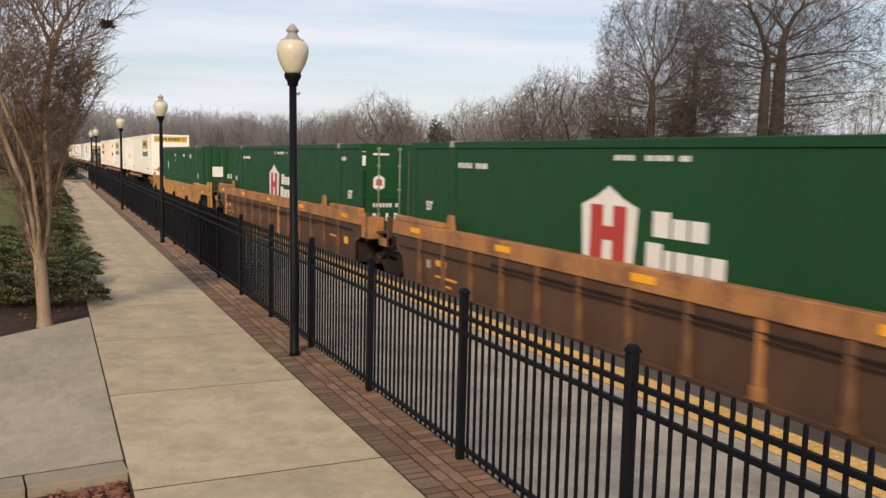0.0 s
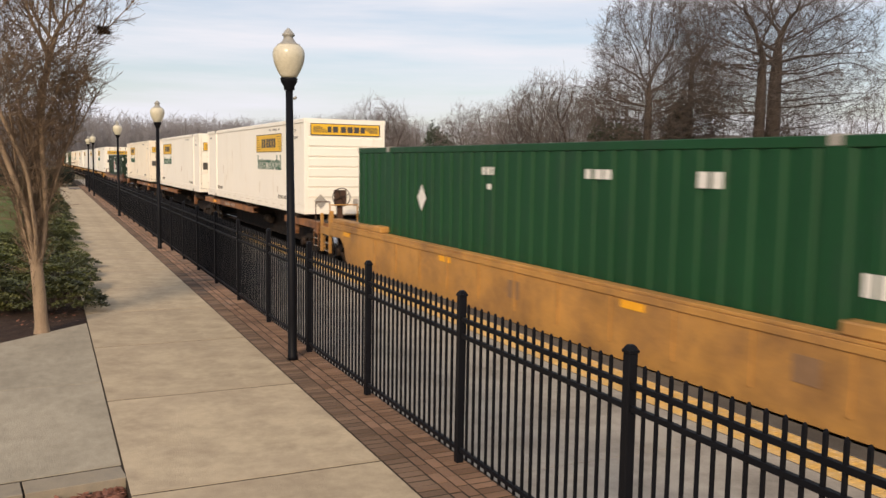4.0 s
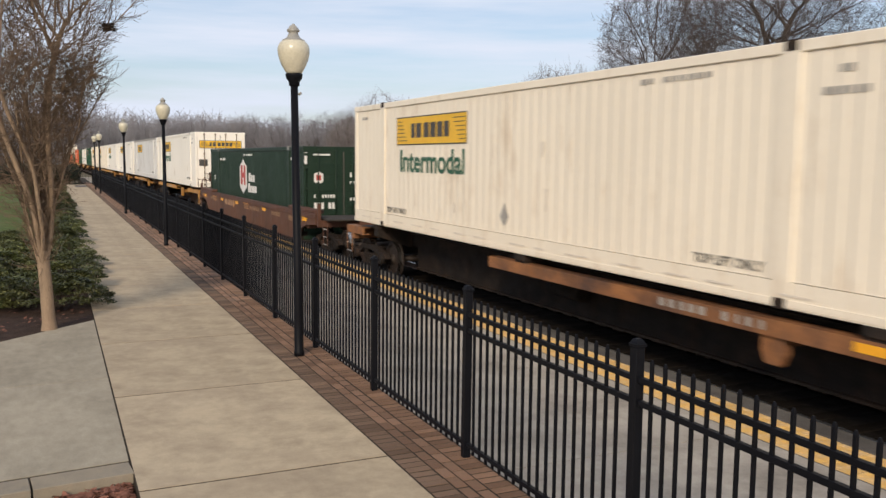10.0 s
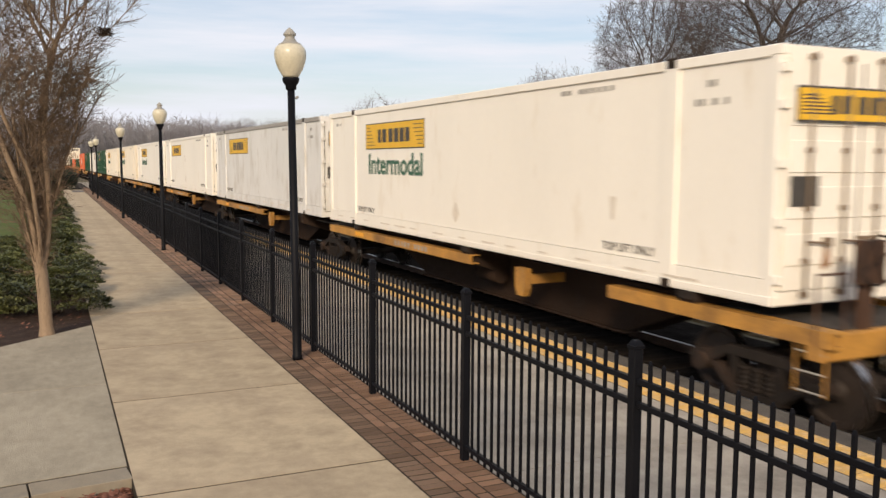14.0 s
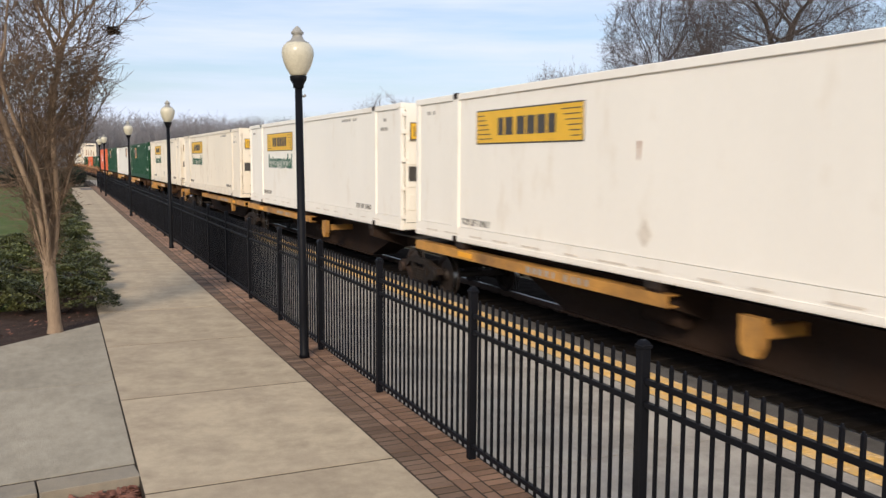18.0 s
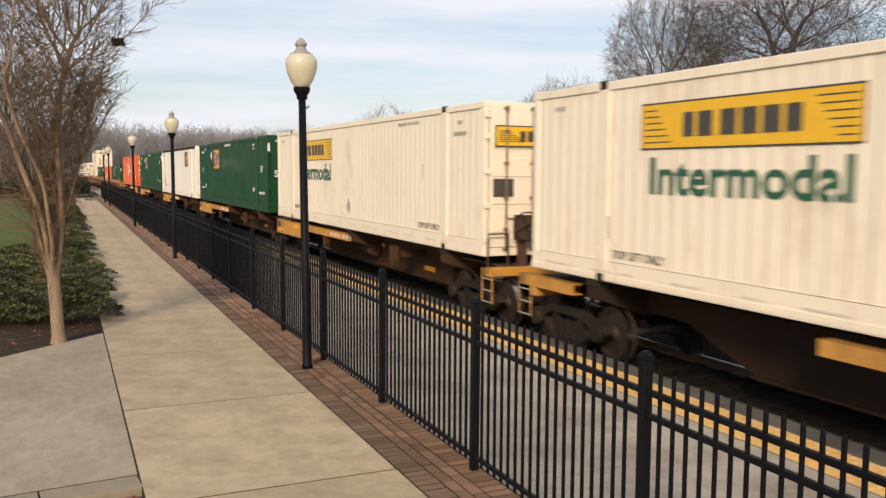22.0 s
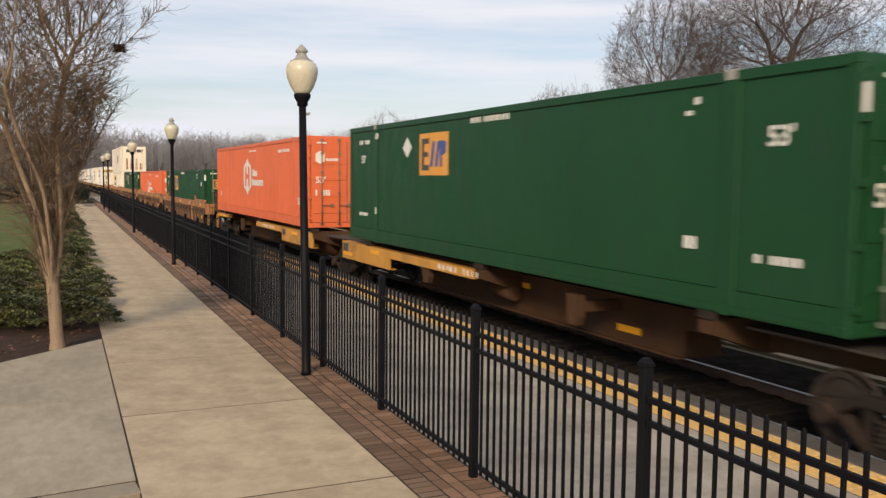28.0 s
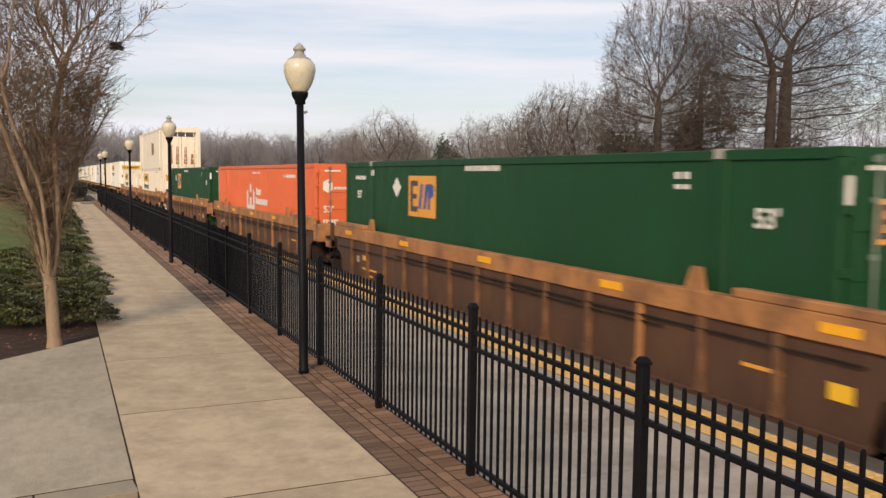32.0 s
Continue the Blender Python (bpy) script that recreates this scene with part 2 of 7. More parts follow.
RUST_SPINE = mat("rusty_orange_paint", (0.32, 0.135, 0.045), 0.7, var=0.25, scale=2, bump=0.2, fine=30, dirt=(0.075, 0.04, 0.028), amount=0.75, dscale=1.1)
YELLOW_SPINE = mat("worn_yellow_paint", (0.50, 0.25, 0.05), 0.6, var=0.2, scale=1.5, bump=0.15, fine=30, dirt=(0.14, 0.075, 0.035), amount=0.55, dscale=1.2)
YELLOW_WELL = mat("weathered_ochre_paint", (0.46, 0.235, 0.06), 0.6, var=0.18, scale=1.5, bump=0.15, fine=30, dirt=(0.21, 0.11, 0.045), amount=0.5, dscale=1.1)
YELLOW_NEW = mat("yellow_paint", (0.54, 0.265, 0.045), 0.5, var=0.14, scale=1.5, bump=0.1, fine=30, dirt=(0.22, 0.12, 0.05), amount=0.35, dscale=1.3)
WELL_BROWN = mat("brown_well_paint", (0.07, 0.034, 0.019), 0.7, var=0.25, scale=1.5, bump=0.2, fine=25, dirt=(0.115, 0.053, 0.023), amount=0.38, dscale=1.3, stretch=(1, 1, 0.3))
WELL_TAN = mat("faded_orange_paint", (0.39, 0.175, 0.06), 0.65, var=0.2, scale=1.5, bump=0.15, fine=25, dirt=(0.13, 0.062, 0.035), amount=0.52, dscale=1.4)
WELL_RED = mat("oxide_red_paint", (0.105, 0.041, 0.021), 0.6, var=0.22, scale=1.0, bump=0.1, fine=25, dirt=(0.07, 0.032, 0.019), amount=0.6, dscale=0.9, stretch=(1, 1, 0.4))
RIB_TAN = mat("worn_rib_paint", (0.17, 0.082, 0.036), 0.7, var=0.3, scale=3, bump=0.2, fine=25, dirt=(0.06, 0.03, 0.018), amount=0.6, dscale=2.0)
REFLECTOR = mat("yellow_reflector", (0.85, 0.40, 0.02), 0.35, var=0.08, scale=8, bump=0.0)
WHITE_BOX = mat("white_container_paint", (0.88, 0.835, 0.745), 0.5, var=0.03, scale=0.9, bump=0.05, fine=30, dirt=(0.70, 0.60, 0.46), amount=0.16, dscale=1.6, stretch=(1, 1, 0.3), spec=0.3)
CREAM_BOX = mat("cream_container_paint", (0.83, 0.75, 0.615), 0.5, var=0.045, scale=0.9, bump=0.05, fine=30, dirt=(0.56, 0.44, 0.31), amount=0.24, dscale=1.8, stretch=(1, 1, 0.3), spec=0.3)
GREYWHITE_BOX = mat("grey_white_container_paint", (0.72, 0.71, 0.68), 0.5, var=0.06, scale=0.9, bump=0.06, fine=30, dirt=(0.45, 0.40, 0.33), amount=0.35, dscale=1.6, stretch=(1, 1, 0.35), spec=0.3)
GREEN_BOX = mat("green_container_paint", (0.008, 0.056, 0.0195), 0.5, var=0.1, scale=0.9, bump=0.06, fine=30, dirt=(0.018, 0.048, 0.028), amount=0.3, dscale=1.6, stretch=(1, 1, 0.4), spec=0.25)
DARKGREEN_BOX = mat("dark_green_container_paint", (0.014, 0.031, 0.018), 0.5, var=0.1, scale=0.9, bump=0.06, fine=30, dirt=(0.028, 0.042, 0.028), amount=0.35, dscale=1.6, stretch=(1, 1, 0.4), spec=0.25)
DULL_ROD = mat("dull_painted_rod", (0.17, 0.21, 0.17), 0.55, var=0.2, scale=5, bump=0.1)
FAINT = mat("faint_stain", (0.70, 0.63, 0.53), 0.7, var=0.2, scale=5, bump=0.0)
ORANGE_BOX = mat("orange_container_paint", (0.68, 0.147, 0.055), 0.5, var=0.07, scale=0.9, bump=0.06, fine=30, dirt=(0.45, 0.13, 0.06), amount=0.3, dscale=1.8, stretch=(1, 1, 0.35), spec=0.3)
MARK_WHITE = mat("white_marking", (0.72, 0.70, 0.66), 0.6, var=0.08, scale=6, bump=0.0)
MARK_DARK = mat("dark_marking", (0.06, 0.055, 0.05), 0.6, var=0.15, scale=6, bump=0.0)
MARK_GREY = mat("grey_marking", (0.33, 0.31, 0.28), 0.7, var=0.15, scale=6, bump=0.0)
MARK_TAN = mat("faded_tan_marking", (0.36, 0.19, 0.085), 0.7, var=0.3, scale=4, bump=0.0)
PALE_MARK = mat("pale_worn_marking", (0.30, 0.18, 0.105), 0.7, var=0.3, scale=5, bump=0.0)
MARK_FADED = mat("faded_scrawl", (0.13, 0.19, 0.14), 0.7, var=0.3, scale=3, bump=0.0)
MARK_STENCIL = mat("dark_stencil", (0.17, 0.155, 0.13), 0.7, var=0.3, scale=5, bump=0.0)
MARK_YELLOW = mat("yellow_panel", (0.78, 0.46, 0.025), 0.5, var=0.07, scale=4, bump=0.0)
MARK_ORANGE = mat("orange_panel", (0.72, 0.33, 0.05), 0.5, var=0.07, scale=4, bump=0.0)
MARK_GREEN = mat("green_lettering", (0.02, 0.10, 0.055), 0.55, var=0.1, scale=6, bump=0.0)
MARK_RED = mat("red_emblem", (0.42, 0.045, 0.035), 0.55, var=0.08, scale=6, bump=0.0)
MARK_BLUE = mat("blue_emblem", (0.04, 0.085, 0.28), 0.55, var=0.08, scale=6, bump=0.0)
MARK_BROWN = mat("brown_emblem", (0.22, 0.13, 0.07), 0.6, var=0.1, scale=6, bump=0.0)
LOCK_ROD = mat("rusty_lock_rod", (0.22, 0.16, 0.11), 0.6, 0.2, var=0.25, scale=4, bump=0.2)
RUBBER = mat("door_gasket", (0.10, 0.085, 0.07), 0.7, var=0.2, scale=6, bump=0.1)
STAIN = mat("rust_stain", (0.33, 0.16, 0.07), 0.8, var=0.3, scale=5, bump=0.0)
HOUSE_WHITE = mat("white_siding", (0.7, 0.68, 0.64), 0.7, var=0.06, scale=1, bump=0.1)
ROOF = mat("grey_roof", (0.12, 0.11, 0.10), 0.85, var=0.15, scale=2, bump=0.3)
PANE = mat("dark_glass", (0.02, 0.025, 0.03), 0.08, var=0.05, scale=2, bump=0.0)
NEST = mat("nest_twigs", (0.05, 0.035, 0.025), 0.95, var=0.3, scale=12, bump=0.6)

# ---- mesh helpers ----


def quadbox(bm, x0, x1, y0, y1, z0, z1, taper=0.0):
    """A box; taper draws its top in by that much on every side."""
    v = [bm.verts.new(p) for p in (
        (x0, y0, z0), (x1, y0, z0), (x1, y1, z0), (x0, y1, z0),
        (x0 + taper, y0 + taper, z1), (x1 - taper, y0 + taper, z1), (x1 - taper, y1 - taper, z1), (x0 + taper, y1 - taper, z1))]
    for f in ((3, 2, 1, 0), (4, 5, 6, 7), (0, 1, 5, 4), (1, 2, 6, 5), (2, 3, 7, 6), (3, 0, 4, 7)):
        bm.faces.new([v[i] for i in f])
    return v


def rounded(bm, x0, x1, y0, y1, z0, z1, r=0.01):
    """A box with bevelled edges."""
    before = set(bm.edges)
    quadbox(bm, x0, x1, y0, y1, z0, z1)
    bmesh.ops.bevel(bm, geom=[e for e in bm.edges if e not in before], offset=r, segments=1, affect="EDGES")


def slab_box(bm, x0, x1, y0, y1, z0, z1, r=0.008):
    """A box whose top edge is broken by a small chamfer; 20 triangles."""
    rings = [[(x0, y0, z0), (x1, y0, z0), (x1, y1, z0), (x0, y1, z0)],
             [(x0, y0, z1 - r), (x1, y0, z1 - r), (x1, y1, z1 - r), (x0, y1, z1 - r)],
             [(x0 + r, y0 + r, z1), (x1 - r, y0 + r, z1), (x1 - r, y1 - r, z1), (x0 + r, y1 - r, z1)]]
    vs = [[bm.verts.new(p) for p in ring] for ring in rings]
    for a, b in zip(vs, vs[1:]):
        for i in range(4):
            bm.faces.new((a[i], a[(i + 1) % 4], b[(i + 1) % 4], b[i]))
    bm.faces.new(vs[-1])


def tube(bm, a, b, r, r2=None, n=8, caps=True):
    a, b = Vector(a), Vector(b)
    r2 = r if r2 is None else r2
    d = (b - a).normalized()
    u = d.orthogonal().normalized()
    w = d.cross(u)
    rings = []
    for p, q in ((a, r), (b, r2)):
        rings.append([bm.verts.new(p + (u * math.cos(2 * math.pi * k / n) + w * math.sin(2 * math.pi * k / n)) * q) for k in range(n)])
    for k in range(n):
        f = bm.faces.new((rings[0][k], rings[0][(k + 1) % n], rings[1][(k + 1) % n], rings[1][k]))
        f.smooth = n > 6
    if caps:
        bm.faces.new(rings[0][::-1])
        bm.faces.new(rings[1])


def lathe(bm, profile, n=24, at=(0, 0, 0)):
    """Turns (radius, height) points about a vertical axis."""
    rings = []
    for r, z in profile:
        rings.append([bm.verts.new((at[0] + r * math.cos(2 * math.pi * k / n), at[1] + r * math.sin(2 * math.pi * k / n), at[2] + z)) for k in range(n)])
    for a, b in zip(rings, rings[1:]):
        for k in range(n):
            bm.faces.new((a[k], a[(k + 1) % n], b[(k + 1) % n], b[k])).smooth = True
    bm.faces.new(rings[0][::-1])
    bm.faces.new(rings[-1])


def plate(bm, outline, axis, a, b):
    """An outline of 2D points pushed from a to b along an axis: x takes (y, z), y takes (x, z), z takes (x, y)."""
    def at(p, c):
        return {"x": (c, p[0], p[1]), "y": (p[0], c, p[1]), "z": (p[0], p[1], c)}[axis]
    lo = [bm.verts.new(at(p, a)) for p in outline]
    hi = [bm.verts.new(at(p, b)) for p in outline]
    k = len(outline)
    for i in range(k):
        bm.faces.new((lo[i], lo[(i + 1) % k], hi[(i + 1) % k], hi[i]))
    bm.faces.new(lo[::-1])
    bm.faces.new(hi)
    return lo + hi


def mesh_of(name, bm, material):
    bmesh.ops.recalc_face_normals(bm, faces=bm.faces)
    me = bpy.data.meshes.new(name)
    bm.to_mesh(me)
    bm.free()
    me.materials.append(material)
    return me


def part(name, bm, material, parent, label="", at=None):
    """Links a bmesh (or a ready mesh) as one mesh object under a thing or a part."""
    me = bm if isinstance(bm, bpy.types.Mesh) else mesh_of(name, bm, material)
    ob = new(name, me)
    ob.parent = parent
    if at is not None:
        ob.matrix_basis = at
    if label:
        ob["label"] = label
    return ob


def boxes(*specs, round_by=0.0):
    bm = bmesh.new()
    for s in specs:
        if round_by:
            rounded(bm, *s, r=round_by)
        else:
            quadbox(bm, *s)
    return bm


def thing(name, m, label, category, group="", kind=""):
    ob = new(name)
    ob.matrix_world = m
    ob.empty_display_size = 0.2
    return tagged(ob, label, category, group, kind)


def solid(name, bm, material, m, label, category="", group="", kind=""):
    ob = new(name, mesh_of(name, bm, material))
    ob.matrix_world = m
    return tagged(ob, label, category, group, kind)


WORDS = {}


def word(body, size, material):
    """A word as a thin mesh, its left foot at the origin, in the built-in font; made once for each wording."""
    key = (body, size, material.name)
    if key not in WORDS:
        cu = bpy.data.curves.new("word", "FONT")
        cu.body, cu.size, cu.extrude, cu.resolution_u = body, size, 0.003, 3
        cu.offset = 0.022 * size
        ob = bpy.data.objects.new("word", cu)
        scene.collection.objects.link(ob)
        bpy.context.view_layer.update()
        me = bpy.data.meshes.new_from_object(ob.evaluated_get(bpy.context.evaluated_depsgraph_get()))
        bpy.data.objects.remove(ob)
        me.materials.clear()
        me.materials.append(material)
        WORDS[key] = me
    return WORDS[key]


# The station side runs 0.6 degrees off the track's line.
STATION = Matrix.Translation((0, 6, 0)) @ pose(0, 0, 0, 0, 0, -0.63) @ Matrix.Translation((0, -6, 0))
RAIL_TOP_Z, TRACK_X, PLATFORM_Z = -0.52, 8.655, -0.20

# ---- ground and structure ----
Y0, Y1 = -14.0, 112.0


def ground_sheet():
    """One sheet to the horizon: lawn level behind the walk, track level beyond the platform."""
    bm = bmesh.new()
    prof = [(-2500, -0.30), (-60, -0.30), (-0.8, -0.30), (3.0, -0.30), (3.12, -0.72), (12, -0.72), (36.3, -0.68), (120, -0.7), (2500, -0.7)]
    ys = [-2500, -60, -14, 40, 112, 300, 2500]
    grid = [[bm.verts.new((x, y, z)) for x, z in prof] for y in ys]
    for a, b in zip(grid, grid[1:]):
        for i in range(len(prof) - 1):
            bm.faces.new((a[i], a[i + 1], b[i + 1], b[i]))
    return solid("ground", bm, GROUND, Matrix(), "dry winter earth with patches of dull grass", "ground", kind="structure")


ground_sheet()
solid("lawn", boxes((-60, -0.7, 15, 110, -0.28, -0.012)), GRASS, STATION, "green mown lawn beside the shrub bed", "lawn", kind="structure")

walk_way = thing("pavement", STATION, "buff concrete pavement of large square slabs with open joints", "pavement", kind="structure")
part("sub_base", boxes((0.545, 2.465, Y0, 77.2, -0.15, -0.0042)), JOINT, walk_way, "dark joint filling")
_bm = bmesh.new()
quadbox(_bm, 0.553, 2.458, 0.016, 2.614, -0.12, 0.0)
slab_mesh = mesh_of("slab", _bm, CONCRETE)
for k in range(-8, 27):
    part("slab", slab_mesh, None, walk_way, at=pose(0, 6.27 + 2.628 * k, random.uniform(-0.001, 0.001), random.uniform(-0.01, 0.01), random.uniform(-0.03, 0.03)))

plaza = thing("plaza", STATION, "grey concrete apron beside the pavement", "pavement", kind="structure")
NEAR = lambda x, y: y + 0.098 * (x - 0.54)      # the near edge and kerb run a little askew
_bm = bmesh.new()
plate(_bm, [(-9.0, NEAR(-9, 6.80)), (0.545, NEAR(0.545, 6.80)), (0.545, 10.1), (-9.0, 10.1)], "z", -0.15, -0.0115)
part("sub_base", _bm, JOINT, plaza)
for k, (x0, x1) in enumerate(((-9.0, -5.85), (-5.84, -2.65), (-2.64, 0.537))):
    for y0, y1 in ((6.985, 9.722), (9.736, 12.0)):
        bm = bmesh.new()
        if y1 > 10:      # the far edge runs back at an angle along the planting bed
            plate(bm, [(x0, y0), (x1, y0), (x1, 13.35 if x1 > 0 else 10.2), (x0, 10.2)], "z", -0.12, -0.006)
        else:
            plate(bm, [(x0, NEAR(x0, 6.985)), (x1, NEAR(x1, 6.985)), (x1, y1), (x0, y1)], "z", -0.12, -0.006)
        part("slab", bm, CONCRETE_GREY, plaza)
kerb = thing("kerb", STATION @ pose(0.54, 6.955, 0, 0, 0, 5.6), "worn pale concrete kerb along the mulch bed", "kerb", kind="structure")
for x0, x1 in ((-6.7, -4.9), (-4.89, -2.86), (-2.85, -0.725), (-0.71, -0.012)):
    part("kerbstone", boxes((x0, x1, -0.285, -0.018, -0.25, 0.0), round_by=0.004), KERB, kerb)
_bm = bmesh.new()
plate(_bm, [(-9, -6), (0.54, -6), (0.54, 6.80), (-9, NEAR(-9, 6.8))], "z", -0.25, -0.085)
solid("mulch_bed", _bm, MULCH, STATION, "dark mulch bed strewn with reddish dry leaves", "mulch", kind="structure")
solid("planting_bed", boxes((-3.2, 0.545, 10.35, 96, -0.2, -0.02)), MULCH, STATION, "dark mulched planting bed under tree and shrubs", "mulch", kind="structure")

strip = thing("brick_edging", STATION, "red-brown brick paver strip between pavement and fence", "brick paving", kind="structure")
part("bedding", boxes((2.468, 3.115, Y0, 100, -0.6, -0.0042)), JOINT, strip, "dark bedding sand in the joints")


def brick_mesh(lx, ly, material):
    bm = bmesh.new()
    slab_box(bm, 0.007, lx - 0.007, 0.0095, ly - 0.0095, -0.05, 0.0, 0.002)
    return mesh_of("brick", bm, material)


CROSS, CROSS_RED, LONG = brick_mesh(0.205, 0.1045, BRICK_DARK), brick_mesh(0.205, 0.1045, BRICK), brick_mesh(0.105, 0.209, BRICK)


def brick_places(y0, y1):
    """Courses across the strip: a soldier course, two stretcher courses, a soldier course."""
    for i in range(math.floor(y0 / 0.1045), math.floor(y1 / 0.1045)):
        yield CROSS, (2.472, i * 0.1045), (0.205, 0.1045)
        yield CROSS_RED, (2.896, i * 0.1045), (0.205, 0.1045)
    for i in range(math.floor(y0 / 0.209), math.floor(y1 / 0.209)):
        yield LONG, (2.68, i * 0.209), (0.105, 0.209)
        yield LONG, (2.787, i * 0.209 + 0.1045), (0.105, 0.209)


def far_bricks(y0, y1, name):
    bms = {CROSS: bmesh.new(), CROSS_RED: bmesh.new(), LONG: bmesh.new()}
    for me, (x, y), (lx, ly) in brick_places(y0, y1):
        dz = random.uniform(-0.0015, 0.002)
        slab_box(bms[me], x + 0.007, x + lx - 0.007, y + 0.0095, y + ly - 0.0095, -0.05, dz, 0.002)
    for me, bm in bms.items():
        ob = part("bricks", bm, me.materials[0], strip)
        ob["kind"] = "stuff"


platform = thing("platform", STATION, "weathered grey concrete station platform", "platform", kind="structure")
for k in range(-5, 37):
    part("platform_slab", boxes((3.118, 6.04, 3.04 * k + 0.006, 3.04 * k + 3.034, -0.6, PLATFORM_Z - 0.004)), PLATFORM, platform)
part("platform_edge", boxes((6.70, 7.02, Y0, Y1, -0.75, PLATFORM_Z), round_by=0.012), PLATFORM_EDGE, platform, "grimy grey concrete platform edge")
part("tile_bedding", boxes((6.042, 6.699, Y0, Y1, -0.6, PLATFORM_Z - 0.007)), PLATFORM_EDGE, platform, "dark mortar bed of the tiles")


def tactile_tile():
    bm = bmesh.new()
    slab_box(bm, 0.003, 0.302, 0.005, 0.300, -0.03, 0.0, 0.003)
    for i in range(3):
        for j in range(3):
            x, y = 0.055 + 0.097 * i, 0.056 + 0.097 * j
            quadbox(bm, x - 0.02, x + 0.02, y - 0.02, y + 0.02, 0.0, 0.006, 0.008)
    return mesh_of("tile", bm, TACTILE)


TILE_MESH = tactile_tile()
TILE_ROWS = (6.062, 6.376)


def tactile_strip():
    for k in range(0, 134):
        for x in TILE_ROWS:
            part("tile", TILE_MESH, None, platform, at=pose(x, 1.2 + 0.305 * k, PLATFORM_Z + random.uniform(-0.002, 0.002)))
    bm = bmesh.new()
    for k in list(range(-50, 0)) + list(range(134, 361)):
        for x in TILE_ROWS:
            slab_box(bm, x + 0.003, x + 0.302, 1.2 + 0.305 * k + 0.005, 1.2 + 0.305 * k + 0.300, -0.24, PLATFORM_Z, 0.004)
    ob = part("tiles", bm, TACTILE, platform)
    ob["kind"] = "stuff"


# track
solid("track_bed", (lambda bm: (plate(bm, [(7.03, -0.72), (7.03, -0.66), (10.6, -0.66), (11.4, -0.70), (11.4, -0.72)], "y", -80, 520), bm)[1])(bmesh.new()),
      BALLAST, Matrix(), "dark stone ballast under the railway track", "ballast", kind="structure")


def rail(x):
    ob = thing("rail", pose(x, 0, RAIL_TOP_Z), "steel running rail with a polished head", "rail", "rails of the track", "structure")
    bm = bmesh.new()
    plate(bm, [(-0.07, -0.155), (0.07, -0.155), (0.07, -0.14), (0.012, -0.12), (0.012, -0.045), (0.034, -0.035), (0.036, -0.012),
               (-0.036, -0.012), (-0.034, -0.035), (-0.012, -0.045), (-0.012, -0.12), (-0.07, -0.14)], "y", -80, 520)
    part("rail_web", bm, RAIL, ob)
    part("rail_head", boxes((-0.036, 0.036, -80, 520, -0.0115, 0.0), round_by=0.006), RAIL_TOP, ob, "polished rail head")


rail(TRACK_X - 0.7535)
rail(TRACK_X + 0.7535)


def ties():
    bm = bmesh.new()
    slab_box(bm, -1.3, 1.3, -0.11, 0.11, -0.16, 0.0, 0.012)
    me = mesh_of("tie", bm, TIE)
    for k in range(-20, 120):
        ob = new("tie", me)
        ob.matrix_world = pose(TRACK_X + random.uniform(-0.03, 0.03), 0.55 * k, -0.652 + random.uniform(-0.004, 0.004))
        tagged(ob, "weathered dark wooden railway tie in the ballast", "tie", "ties of the track", "structure")


ties()
solid("gravel_lot", boxes((11.6, 24.9, -80, 300, -0.75, -0.655)), GRAVEL, Matrix(), "brown gravel lot with sparse dead grass beside the track", "gravel", kind="structure")
solid("pale_path", boxes((25.2, 30.6, -80, 300, -0.75, -0.61)), PALE, pose(0, 0, 0, 0, 0, -2.0), "pale concrete driveway strip", "road", kind="structure")
solid("verge", boxes((31.5, 36.2, -60, 300, -0.75, -0.62)), VERGE, Matrix(), "dull green grass verge before the wall", "verge", kind="structure")


def retaining_wall():
    w = thing("wall_east", Matrix(), "low tan concrete retaining wall with a coping", "retaining wall", kind="structure")
    for k in range(-12, 17):
        part("wall_block", boxes((36.2, 36.5, 3.0 * k + 0.01, 3.0 * k + 2.99, -0.72, 0.45), round_by=0.012), WALL, w)
        part("coping", boxes((36.15, 36.56, 3.0 * k + 0.006, 3.0 * k + 2.994, 0.452, 0.58), round_by=0.012), WALL, w)


retaining_wall()


def bank():
    """Rising ground behind the wall."""
    bm = bmesh.new()
    xs = [36.52, 38, 40, 42.5, 45, 48, 54, 62, 75, 110, 200]
    ys = [-60 + 6 * k for k in range(0, 75)]
    base = {36.52: 0.42, 38: 0.8, 40: 1.25, 42.5: 1.7, 45: 2.0, 48: 2.15, 54: 2.2, 62: 2.2, 75: 2.2, 110: 2.2, 200: 2.0}
    grid = [[bm.verts.new((x, y, base[x] + (0 if x < 37 else 0.18 * noise.noise((x * 0.3, y * 0.13, 0))))) for x in xs] for y in ys]
    for a, b in zip(grid, grid[1:]):
        for i in range(len(xs) - 1):
            bm.faces.new((a[i], a[i + 1], b[i + 1], b[i])).smooth = True
    solid("bank", bm, BANK, Matrix(), "rising bank of reddish leaf litter behind the wall", "bank", kind="structure")


bank()

# ---- fence and lamps ----
POST_Y = [6.0 + 2.172 * k for k in range(-4, 34)]


